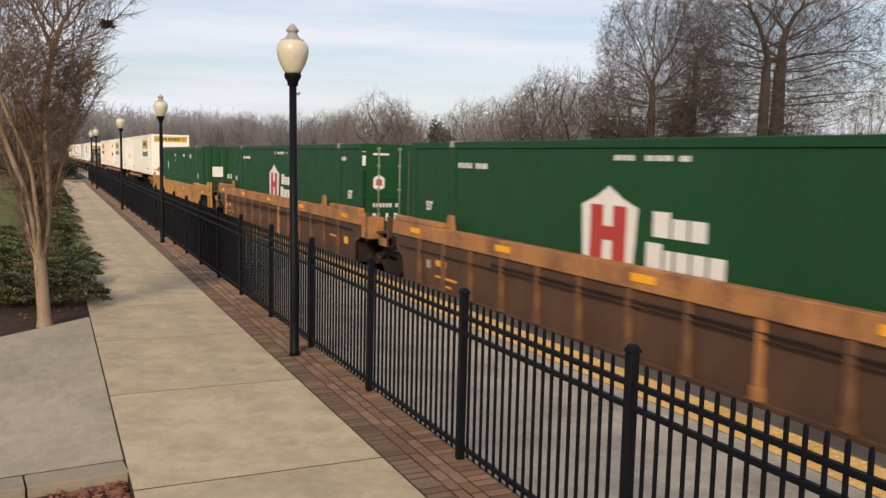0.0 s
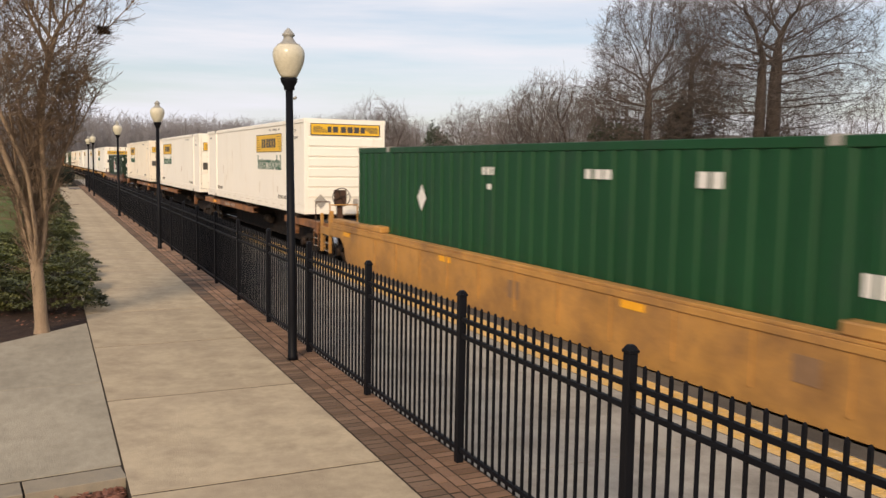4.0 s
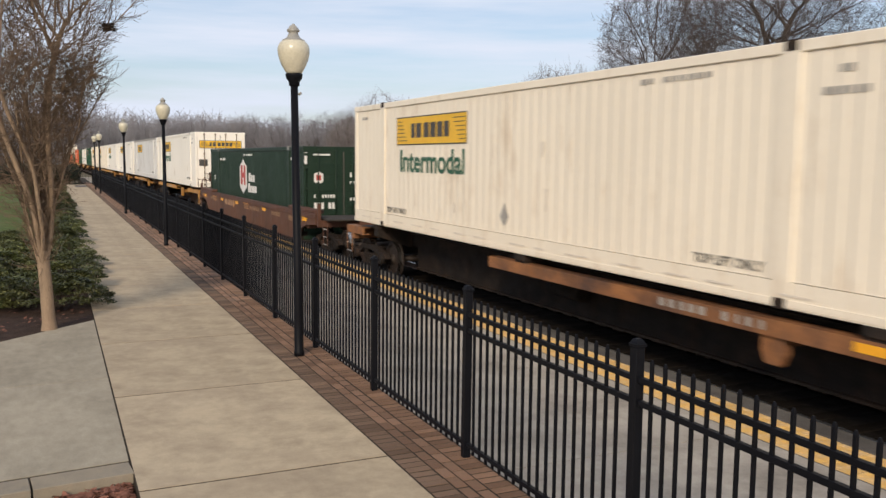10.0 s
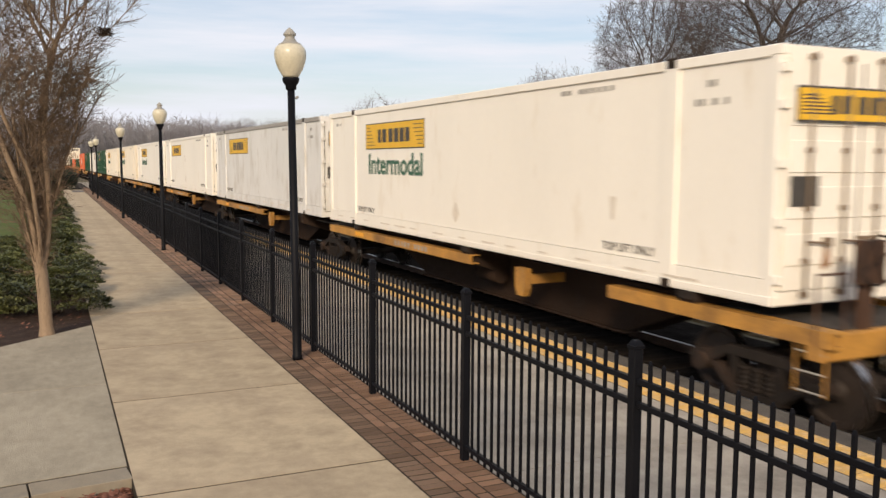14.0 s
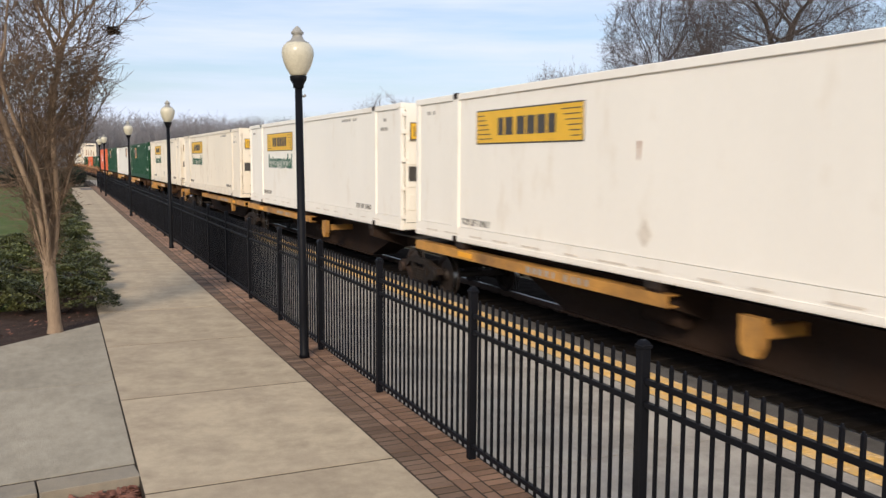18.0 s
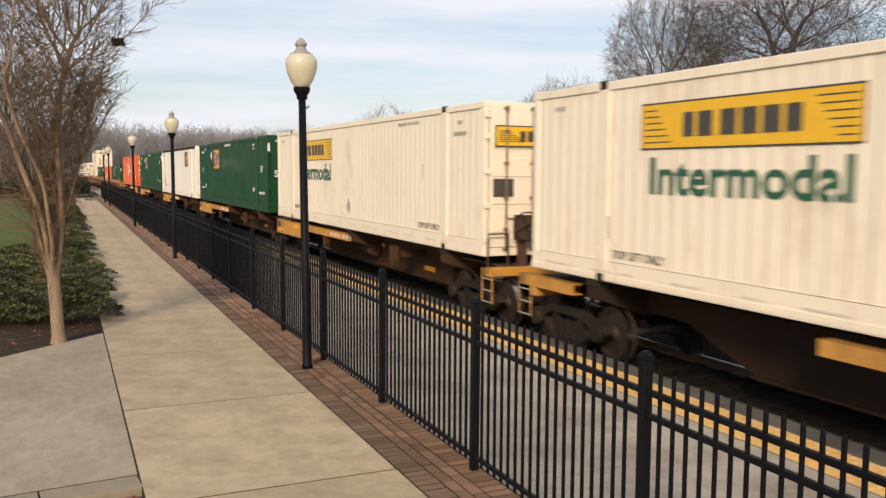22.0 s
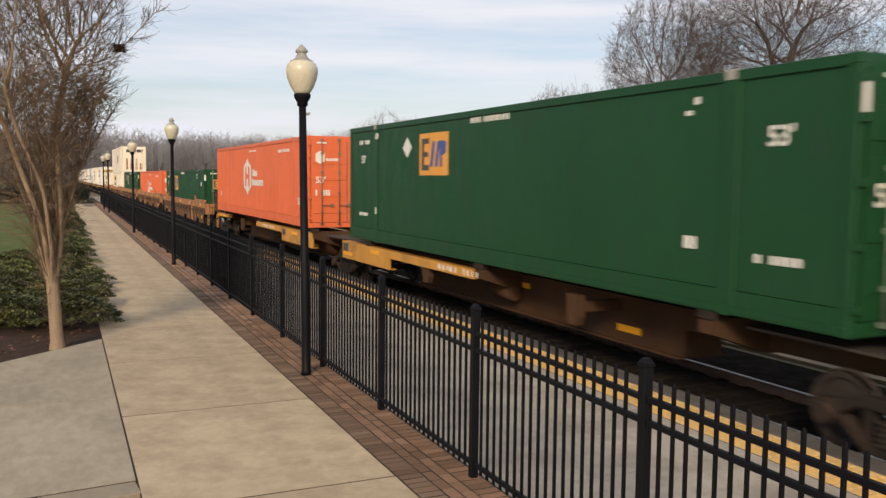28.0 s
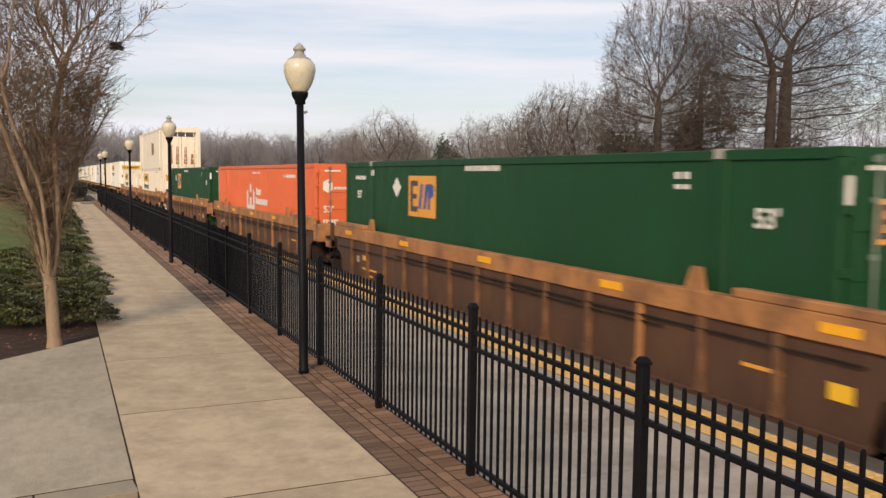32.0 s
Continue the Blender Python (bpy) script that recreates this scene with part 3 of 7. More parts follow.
def fence():
    f = thing("fence", STATION @ pose(3.03, 0, 0), "black iron picket fence with square posts and three rails", "fence")
    post_bm = bmesh.new()
    rounded(post_bm, -0.031, 0.031, -0.031, 0.031, 0.0, 1.36, 0.005)
    post_me = mesh_of("post", post_bm, IRON)
    cap_bm = bmesh.new()
    quadbox(cap_bm, -0.036, 0.036, -0.036, 0.036, 1.361, 1.378)
    quadbox(cap_bm, -0.032, 0.032, -0.032, 0.032, 1.3785, 1.396, 0.008)
    quadbox(cap_bm, -0.024, 0.024, -0.024, 0.024, 1.396, 1.407, 0.010)
    cap_me = mesh_of("post_cap", cap_bm, IRON)
    for y in POST_Y:
        p = part("post", post_me, None, f, at=pose(0, y, 0, random.uniform(-0.25, 0.25), random.uniform(-0.3, 0.3)))
        part("post_cap", cap_me, None, p)
    pk = bmesh.new()
    quadbox(pk, -0.009, 0.009, -0.009, 0.009, 0.055, 1.293)
    quadbox(pk, -0.009, 0.009, -0.009, 0.009, 1.2933, 1.312, 0.0045)
    picket_me = mesh_of("picket", pk, IRON)
    for z in (0.115, 1.046, 1.178):
        bm = bmesh.new()
        rounded(bm, -0.017, 0.017, 0.032, 2.14, z - 0.017, z + 0.017, 0.003)
        me = mesh_of("fence_rail", bm, IRON)
        RAIL_NAMES[z] = me.name
        for y in POST_Y[:-1]:
            part("fence_rail", me, None, f, at=pose(0, y, random.uniform(-0.002, 0.002)))
    rest = bmesh.new()
    for k, y0 in enumerate(POST_Y[:-1]):
        for i in range(18):
            y = y0 + (0.156 if k > 3 else 0.18) + 0.1094 * i
            if 2 <= k < 18:
                part("picket", picket_me, None, f, at=pose(0, y, random.uniform(-0.003, 0.003), random.uniform(-0.12, 0.12)))
            else:
                quadbox(rest, -0.009, 0.009, y - 0.009, y + 0.009, 0.055, 1.312)
    part("picket_run", rest, IRON, f)["kind"] = "stuff"
    # the fence that closes the end of the walk
    f = thing("fence", STATION @ pose(2.99, POST_Y[-1], 0, 0, 0, 90), "black iron picket fence across the end of the walk", "fence")
    for k in range(1, 8):
        p = part("post", post_me, None, f, at=pose(0, 2.172 * k, 0))
        part("post_cap", cap_me, None, p)
    rest = bmesh.new()
    for k in range(7):
        for z in (0.115, 1.046, 1.178):
            part("fence_rail", bpy.data.meshes[RAIL_NAMES[z]], None, f, at=pose(0, 2.172 * k, 0))
        for i in range(18):
            y = 2.172 * (k + (i + 1) / 19)
            quadbox(rest, -0.011, 0.011, y - 0.011, y + 0.011, 0.055, 1.31)
    part("picket_run", rest, IRON, f)["kind"] = "stuff"


RAIL_NAMES = {}
fence()
# A thin dark rectangle of unknown kind, though the part is named mat.
part("mat", boxes((1.6, 2.42, 71.0, 75.2, 0.003, 0.014)), RUBBER, walk_way, "thin dark rectangle at the end of the walk")


def lamp_post(m):
    lamp = thing("street_lamp", m, "black lamp post with a cream acorn globe beside the fence", "street lamp", "lamps along the walk")
    bm = bmesh.new()
    lathe(bm, [(0.062, 0.0), (0.062, 0.05), (0.056, 0.06), (0.054, 0.5), (0.043, 3.24)], 20)
    part("pole", bm, IRON, lamp)
    bm = bmesh.new()
    lathe(bm, [(0.046, 3.235), (0.062, 3.24), (0.064, 3.285), (0.072, 3.295), (0.094, 3.33), (0.099, 3.36), (0.10, 3.375), (0.08, 3.385)], 24)
    part("collar", bm, IRON, lamp, "black flared collar under the globe")
    bm = bmesh.new()
    lathe(bm, [(0.085, 3.375), (0.105, 3.41), (0.140, 3.47), (0.168, 3.54), (0.184, 3.61), (0.188, 3.655), (0.180, 3.70), (0.160, 3.735), (0.125, 3.765), (0.10, 3.775)], 32)
    part("globe", bm, LAMP_GLASS, lamp, "cream translucent acorn globe")
    bm = bmesh.new()
    lathe(bm, [(0.132, 3.752), (0.135, 3.765), (0.11, 3.775), (0.078, 3.80), (0.058, 3.835), (0.054, 3.855), (0.072, 3.865), (0.074, 3.885), (0.055, 3.905), (0.042, 3.925), (0.02, 3.945), (0.012, 3.955)], 24)
    part("finial", bm, LAMP_CAP, lamp, "grey stepped cap and finial")
    bm = bmesh.new()
    tube(bm, (0.05, 0, 3.14), (0.085, 0, 3.16), 0.016, n=10)
    part("photocell", bm, LAMP_CAP, lamp)
    return lamp


first_lamp = lamp_post(STATION @ pose(2.725, 10.0, 0, 0.0, -0.6))
for y in (23.98, 37.96, 58.7, 65.5):
    copy_thing(first_lamp, STATION @ pose(2.79, y, 0, random.uniform(-0.3, 0.3), random.uniform(-0.3, 0.3)))

# ---- plants ----


def limb(out, a, d, length, r, r2, bend, rng, sides=5, segs=4, up=0.0):
    """Adds a crooked tapering branch to out = (verts, faces); returns its points, directions and radii."""
    verts, faces = out
    pts = []
    p, d = Vector(a), Vector(d).normalized()
    base = None
    for s in range(segs + 1):
        f = s / segs
        rr = r + (r2 - r) * f
        pts.append((p.copy(), d.copy(), rr))
        u = d.orthogonal().normalized()
        w = d.cross(u)
        start = len(verts)
        for k in range(sides):
            q = p + (u * math.cos(6.2832 * k / sides) + w * math.sin(6.2832 * k / sides)) * rr
            verts.append(q[:])
        if base is not None:
            for k in range(sides):
                faces.append((base + k, base + (k + 1) % sides, start + (k + 1) % sides, start + k))
        base = start
        d = (d + Vector((rng.uniform(-1, 1), rng.uniform(-1, 1), rng.uniform(-1, 1))) * bend + Vector((0, 0, up))).normalized()
        p = p + d * (length / segs)
    return pts


def along(pts, f):
    i = min(int(f * (len(pts) - 1)), len(pts) - 2)
    g = f * (len(pts) - 1) - i
    return pts[i][0].lerp(pts[i + 1][0], g), pts[i][1], pts[i][2] * (1 - g) + pts[i + 1][2] * g


def sideways(d, angle, rng):
    """A direction that leaves d by an angle, turned at random about it."""
    u = d.orthogonal().normalized()
    w = d.cross(u)
    a = rng.uniform(0, 6.2832)
    return (d * math.cos(angle) + (u * math.cos(a) + w * math.sin(a)) * math.sin(angle)).normalized()


def colonise(seed, trunk, marks, step, reach, kill, up, rounds, wobble=0.12):
    """Grows a skeleton from the trunk's points towards marks scattered in the crown: (points, parents)."""
    rng = random.Random(seed)
    pts = [Vector(p) for p, _ in trunk]
    par = [k for _, k in trunk]
    kids = [[] for _ in pts]
    for i, k in enumerate(par):
        if k >= 0:
            kids[k].append(i)
    alive = [Vector(m) for m in marks]
    for _ in range(rounds):
        tree = kdtree.KDTree(len(pts))
        for i, p in enumerate(pts):
            tree.insert(p, i)
        tree.balance()
        pull, left = {}, []
        for m in alive:
            co, i, d = tree.find(m)
            if d < kill:
                continue
            left.append(m)
            if d < reach:
                pull[i] = pull.get(i, Vector()) + (m - co) / d
        alive = left
        grown = 0
        for i, v in pull.items():
            d = v.normalized() + Vector((rng.uniform(-1, 1), rng.uniform(-1, 1), rng.uniform(-1, 1))) * wobble
            d.z += up
            q = pts[i] + d.normalized() * step
            if any((pts[k] - q).length < step * 0.35 for k in kids[i]):
                continue
            kids[i].append(len(pts))
            pts.append(q)
            par.append(i)
            kids.append([])
            grown += 1
        if not grown or not alive:
            break
    return pts, par, kids


def branch_meshes(pts, par, kids, tip, girth, thick=0.03, smooth=2):
    """Tubes along a skeleton, thickening from the tips to the trunk: (wood data, twig data, points with radii)."""
    n = len(pts)
    tips = sum(1 for k in kids if not k)
    e = math.log(max(tips, 2)) / math.log(girth / tip)
    rad = [0.0] * n
    for i in range(n - 1, -1, -1):
        rad[i] = sum(rad[k] ** e for k in kids[i]) ** (1 / e) if kids[i] else tip
    for _ in range(smooth):
        pts = [p if par[i] < 0 or not kids[i] else p * 0.5 + pts[par[i]] * 0.25 + pts[max(kids[i], key=lambda k: rad[k])] * 0.25 for i, p in enumerate(pts)]
    wood, twigs = ([], []), ([], [])
    starts = [0] + [k for i in range(n) for k in sorted(kids[i], key=lambda q: -rad[q])[1:]]
    for first in starts:
        chain = [first]
        while kids[chain[-1]]:
            chain.append(max(kids[chain[-1]], key=lambda k: rad[k]))
        line = [(pts[i], rad[i]) for i in chain]
        if par[first] >= 0:
            line.insert(0, (pts[par[first]], min(rad[first], rad[par[first]])))
        if len(line) < 2:
            continue
        big = line[0][1] > thick
        verts, faces = wood if big else twigs
        sides = 10 if line[0][1] > 0.12 else 6 if big else 3
        base = None
        for j, (p, r) in enumerate(line):
            d = (line[min(j + 1, len(line) - 1)][0] - line[max(j - 1, 0)][0]).normalized()
            u = d.cross(Vector((0.31, 0.95, 0.05))).normalized()
            w = d.cross(u)
            start = len(verts)
            for k in range(sides):
                a = 6.2832 * k / sides
                verts.append((p + (u * math.cos(a) + w * math.sin(a)) * r)[:])
            if base is not None:
                for k in range(sides):
                    faces.append((base + k, base + (k + 1) % sides, start + (k + 1) % sides, start + k))
            base = start
    return wood, twigs, [(pts[i], (pts[i] - pts[par[i]]).normalized() if par[i] >= 0 else Vector((0, 0, 1)), rad[i]) for i in range(n)]


def sprays(twigs, nodes, rng, chance, length, tip, below=0.02, up=0.05, wide=(20, 60), again=0):
    """Short fine shoots along the thin branches, each with a few side shoots of its own."""
    for p, d, r in nodes:
        if r > below:
            continue
        for _ in range(int(chance + rng.random())):
            shoot = limb(twigs, p, sideways(d, radians(rng.uniform(*wide)), rng), length * rng.uniform(0.5, 1.2), tip, tip * 0.6, 0.18, rng, 3, 2, up)
            for _ in range(again):
                q, e, _ = along(shoot, rng.uniform(0.2, 0.95))
                limb(twigs, q, sideways(e, radians(rng.uniform(*wide)), rng), length * rng.uniform(0.3, 0.6), tip * 0.8, tip * 0.5, 0.18, rng, 3, 1, up)


def crown_marks(rng, n, outline, lean=(0, 0), lumps=0.25):
    """Points inside a turned crown: outline lists (height, radius)."""
    out = []
    zs = [z for z, _ in outline]
    top = max(r for _, r in outline)
    while len(out) < n:
        z = rng.uniform(zs[0], zs[-1])
        r = float(np.interp(z, zs, [q for _, q in outline]))
        x, y = rng.uniform(-top, top), rng.uniform(-top, top)
        a = math.atan2(y, x)
        edge = r * (1 + lumps * noise.noise((math.cos(a) * 1.7, math.sin(a) * 1.7, z * 0.45)))
        d = math.hypot(x, y)
        if d < edge and rng.random() < 0.25 + 0.75 * d / max(edge, 0.01):
            out.append((x + lean[0] * z, y + lean[1] * z, z))
    return out


def bare_tree(seed, fork, outline, girth, marks=3000, step=0.32, up=0.05, tip=0.0075, spray=2.5, shoot=0.9, lean=(0.0, 0.0), droop=0.05, again=2, reach=5.0):
    """A leafless tree that fills its crown outline: (wood mesh data, twig mesh data)."""
    rng = random.Random(seed)
    trunk = [((0, 0, -0.4), -1)]
    k = 1
    while trunk[-1][0][2] < fork:
        z = -0.4 + step * k
        trunk.append(((lean[0] * z + rng.uniform(-0.03, 0.03), lean[1] * z + rng.uniform(-0.03, 0.03), z), k - 1))
        k += 1
    pts, par, kids = colonise(seed, trunk, crown_marks(rng, marks, outline, lean), step, step * reach, step * 1.4, up, 110)
    wood, twigs, nodes = branch_meshes(pts, par, kids, tip, girth)
    sprays(twigs, nodes, rng, spray, shoot, min(tip * 0.85, 0.0105), 0.035, droop, again=again)
    limb(wood, (0, 0, -0.4), (0, 0, 1), 1.0, girth * 1.35, girth * 0.98, 0.0, rng, 10, 3)
    return wood, twigs


def mesh_from(name, data, material, smooth=False):
    me = bpy.data.meshes.new(name)
    me.from_pydata(data[0], [], data[1])
    me.materials.append(material)
    if smooth:
        me.polygons.foreach_set("use_smooth", [True] * len(me.polygons))
    me.update()
    return me


def tree_thing(data, m, bark, twig_mat, label, group=""):
    t = thing("tree", m, label, "tree", group)
    part("trunk", mesh_from("trunk", data[0], bark, True), None, t, "trunk and main limbs")
    part("crown", mesh_from("crown", data[1], twig_mat), None, t, "bare twigs of the crown")
    return t


def crape_myrtle():
    """Short smooth trunk that splits into many upright stems, a vase full of fine twigs."""
    rng = random.Random(11)
    wood = ([], [])
    lo = limb(wood, (0.03, 0, -0.1), (-0.03, 0, 1), 1.12, 0.090, 0.080, 0.03, rng, 14, 7, 0.05)
    limb(wood, lo[-1][0] - Vector((0, 0, 0.02)), lo[-1][1], 0.3, 0.080, 0.03, 0.0, rng, 14, 3)
    limb(wood, (0.03, 0, -0.08), (-0.02, 0, 1), 0.2, 0.125, 0.088, 0.0, rng, 12, 2)
    top = lo[-1][0]
    trunk = [((top - Vector((0, 0, 0.1)))[:], -1)]
    step = 0.085
    for i in range(19):
        a = 6.2832 * i / 19 + rng.uniform(-0.2, 0.2)
        out = (rng.uniform(0.21, 0.28), rng.uniform(0.12, 0.19), rng.uniform(0.03, 0.12))[i % 3]
        d = Vector((math.cos(a) * out, math.sin(a) * out, 1)).normalized()
        p, last = top + Vector((math.cos(a) * 0.035, math.sin(a) * 0.035, rng.uniform(-0.25, 0.1))), 0
        for k in range(rng.randrange(18, 40)):
            trunk.append((p[:], last))
            last = len(trunk) - 1
            d = (d + Vector((rng.uniform(-1, 1), rng.uniform(-1, 1), rng.uniform(-0.6, 1))) * 0.085).normalized()
            p = p + d * step
    marks = crown_marks(rng, 9000, [(1.35, 0.18), (1.7, 0.34), (2.5, 0.58), (3.3, 0.90), (4.2, 1.10), (5.0, 1.22), (5.7, 1.0)], (-0.035, 0.0), lumps=0.3)
    pts, par, kids = colonise(11, trunk, marks, step, 0.34, 0.105, 0.24, 40, 0.22)
    stems, twigs, nodes = branch_meshes(pts, par, kids, 0.0034, 0.074, 0.012, 1)
    k = len(wood[0])
    wood = (wood[0] + stems[0], wood[1] + [tuple(q + k for q in f) for f in stems[1]])
    sprays(twigs, [q for q in nodes if q[0].z < 3.6], rng, 2.3, 0.36, 0.0033, 0.035, 0.18, (8, 36), 2)
    sprays(twigs, [q for q in nodes if q[0].z >= 3.6], rng, 1.6, 0.28, 0.003, 0.010, 0.14, (15, 50), 1)
    # one long shoot leans over the walk and carries the nest
    for base, way, ln, r, n in (((0.18, 0.05, 2.9), (0.74, 0.02, 1.24), 1.46, 0.014, 20), ((0.92, 0.07, 4.14), (0.62, 0.0, 0.72), 0.85, 0.010, 24), ((0.45, 0.1, 2.9), (0.6, 0.1, 0.75), 0.6, 0.007, 9)):
        shoot = limb(wood, base, way, ln, r, 0.004, 0.02, rng, 5, 9, 0.0)
        for i in range(n):
            p, d, _ = along(shoot, 0.1 + 0.88 * rng.random())
            t1 = limb(twigs, p, sideways(d, radians(rng.uniform(20, 60)), rng), rng.uniform(0.15, 0.4), 0.004, 0.0025, 0.2, rng, 3, 4, 0.08)
            for _ in range(4):
                p2, d2, _ = along(t1, 0.1 + 0.85 * rng.random())
                limb(twigs, p2, sideways(d2, radians(rng.uniform(20, 60)), rng), rng.uniform(0.06, 0.18), 0.003, 0.002, 0.15, rng, 3, 2, 0.05)
    t = thing("tree", STATION @ pose(-0.08, 12.88, 0), "bare crape myrtle with a smooth tan trunk and upright brown twigs", "tree")
    part("trunk", mesh_from("trunk", wood, BARK, True), None, t, "smooth tan trunk and upright stems")
    part("crown", mesh_from("crown", twigs, TWIG), None, t, "dense brown leafless twigs")
    return t


crape_myrtle()


def nest():
    rng = random.Random(4)
    out = ([], [])
    for _ in range(150):
        a, b = rng.uniform(0, 6.28), rng.uniform(-1, 1)
        p = Vector((math.cos(a) * 0.06, math.sin(a) * 0.06, b * 0.05))
        limb(out, p, (-math.sin(a), math.cos(a), rng.uniform(-0.4, 0.4)), rng.uniform(0.05, 0.12), 0.006, 0.003, 0.3, rng, 3, 3)
    ob = new("bird_nest", mesh_from("bird_nest", out, NEST))
    ob.matrix_world = STATION @ pose(0.84, 12.95, 4.18)
    tagged(ob, "small dark twig nest lodged in the tree", "nest")


nest()


def leafy(seed, n, rx, ry, rz, size, hollow=0.55):
    """Leaves as small bent blades through a lumpy crown."""
    rng = random.Random(seed)
    verts, faces = [], []
    lumps = [(Vector((rng.uniform(-0.62, 0.62) * rx, rng.uniform(-0.62, 0.62) * ry, rng.uniform(0.15, 0.75) * rz)), rng.uniform(0.26, 0.46)) for _ in range(16)]
    for _ in range(n):
        c, s = rng.choice(lumps)
        v = Vector((rng.gauss(0, 1), rng.gauss(0, 1), rng.gauss(0, 1))).normalized() * rng.uniform(hollow, 1.0) ** 0.5
        p = c + Vector((v.x * rx * s, v.y * ry * s, abs(v.z) * rz * s if v.z > -0.3 else v.z * rz * s))
        p.z = max(p.z, 0.03)
        d = (v + Vector((rng.uniform(-1, 1), rng.uniform(-1, 1), rng.uniform(-0.5, 1))) * 0.9).normalized()
        w = d.orthogonal().normalized()
        w = (Matrix.Rotation(rng.uniform(0, 6.28), 3, d) @ w)
        ln, wd = size * rng.uniform(0.7, 1.3), size * rng.uniform(0.28, 0.42)
        k = len(verts)
        verts += [p[:], (p + d * ln * 0.5 + w * wd)[:], (p + d * ln)[:], (p + d * ln * 0.5 - w * wd)[:]]
        faces += [(k, k + 1, k + 2), (k, k + 2, k + 3)]
    return verts, faces


def mounded(seed, n, rx, rz, size):
    """A low spreading shrub: leaves lie in overlapping flat pads over a mound."""
    rng = random.Random(seed)
    verts, faces = [], []
    pads = []
    for _ in range(30):
        a, f = rng.uniform(0, 6.2832), rng.random() ** 0.5
        h = rz * (1 - f * f * 0.85) * rng.uniform(0.72, 1.08)
        pads.append((Vector((math.cos(a) * f * rx, math.sin(a) * f * rx, max(h, 0.08))), rng.uniform(0.15, 0.27)))
    for _ in range(n):
        c, s = rng.choice(pads)
        v = Vector((rng.gauss(0, 1), rng.gauss(0, 1), rng.gauss(0, 1))).normalized()
        f = rng.uniform(0.3, 1.0) ** 0.4
        p = c + Vector((v.x * s * f, v.y * s * f, (abs(v.z) * 0.42 - 0.12) * s * f))
        p.z = max(p.z, 0.02)
        d = Vector((v.x + rng.uniform(-0.8, 0.8), v.y + rng.uniform(-0.8, 0.8), rng.uniform(-0.15, 0.6))).normalized()
        w = d.cross(Vector((0, 0, 1)))
        w = Matrix.Rotation(rng.uniform(-0.8, 0.8), 3, d) @ (w.normalized() if w.length > 0.05 else Vector((1, 0, 0)))
        ln, wd = size * rng.uniform(0.7, 1.3), size * rng.uniform(0.24, 0.36)
        k = len(verts)
        verts += [p[:], (p + d * ln * 0.5 + w * wd)[:], (p + d * ln)[:], (p + d * ln * 0.5 - w * wd)[:]]
        faces += [(k, k + 1, k + 2), (k, k + 2, k + 3)]
    return verts, faces


def shrub_row():
    rng = random.Random(3)
    leaves = [mesh_from("foliage", mounded(20 + i, 9000, 0.80, 0.58, 0.05), SHRUB) for i in range(4)]
    stems = ([], [])
    for i in range(24):
        limb(stems, (rng.uniform(-0.1, 0.1), rng.uniform(-0.1, 0.1), -0.05), (rng.uniform(-1, 1), rng.uniform(-1, 1), 1.1), 0.6, 0.012, 0.004, 0.15, rng, 4, 4)
    stem_me = mesh_from("stem", stems, BARK_OAK)
    k = 0
    for j in range(33):
        y = 14.75 + 1.82 * j
        for x in ((0.10, -1.0) if j < 6 else (0.05,)):
            s = rng.uniform(0.86, 1.08) * (1.0 if x > 0 else 0.95)
            t = thing("shrub", STATION @ pose(x + rng.uniform(-0.1, 0.06), y + (0.5 if x < -0.5 else 0) + rng.uniform(-0.15, 0.15), -0.02, 0, 0, rng.uniform(0, 360)),
                      "low mounded olive green evergreen shrub in the bed", "shrub", "shrubs along the walk")
            t.scale = (s, s, s * rng.uniform(0.85, 1.2))
            part("foliage", leaves[k % 4], None, t)
            part("stem", stem_me, None, t)
            k += 1


shrub_row()


def end_hedge():
    rng = random.Random(8)
    me = mesh_from("foliage", leafy(40, 5000, 1.5, 1.5, 1.4, 0.17), EVERGREEN)
    for i in range(9):
        t = thing("shrub", pose(-9.6 + 1.45 * i + rng.uniform(-0.2, 0.2), 80.6 + rng.uniform(-0.5, 0.5), -0.05, 0, 0, rng.uniform(0, 360)),
                  "dark clipped evergreen shrub at the end of the walk", "shrub", "hedge at the walk's end")
        part("foliage", me, None, t)
    for x, y in ((-5.2, 32.0), (-6.6, 34.5), (-4.6, 37.0), (-8.0, 33.0)):
        t = thing("shrub", pose(x, y, -0.05, 0, 0, rng.uniform(0, 360)), "dark rounded evergreen shrub on the lawn", "shrub", "shrubs on the lawn")
        part("foliage", me, None, t)


end_hedge()


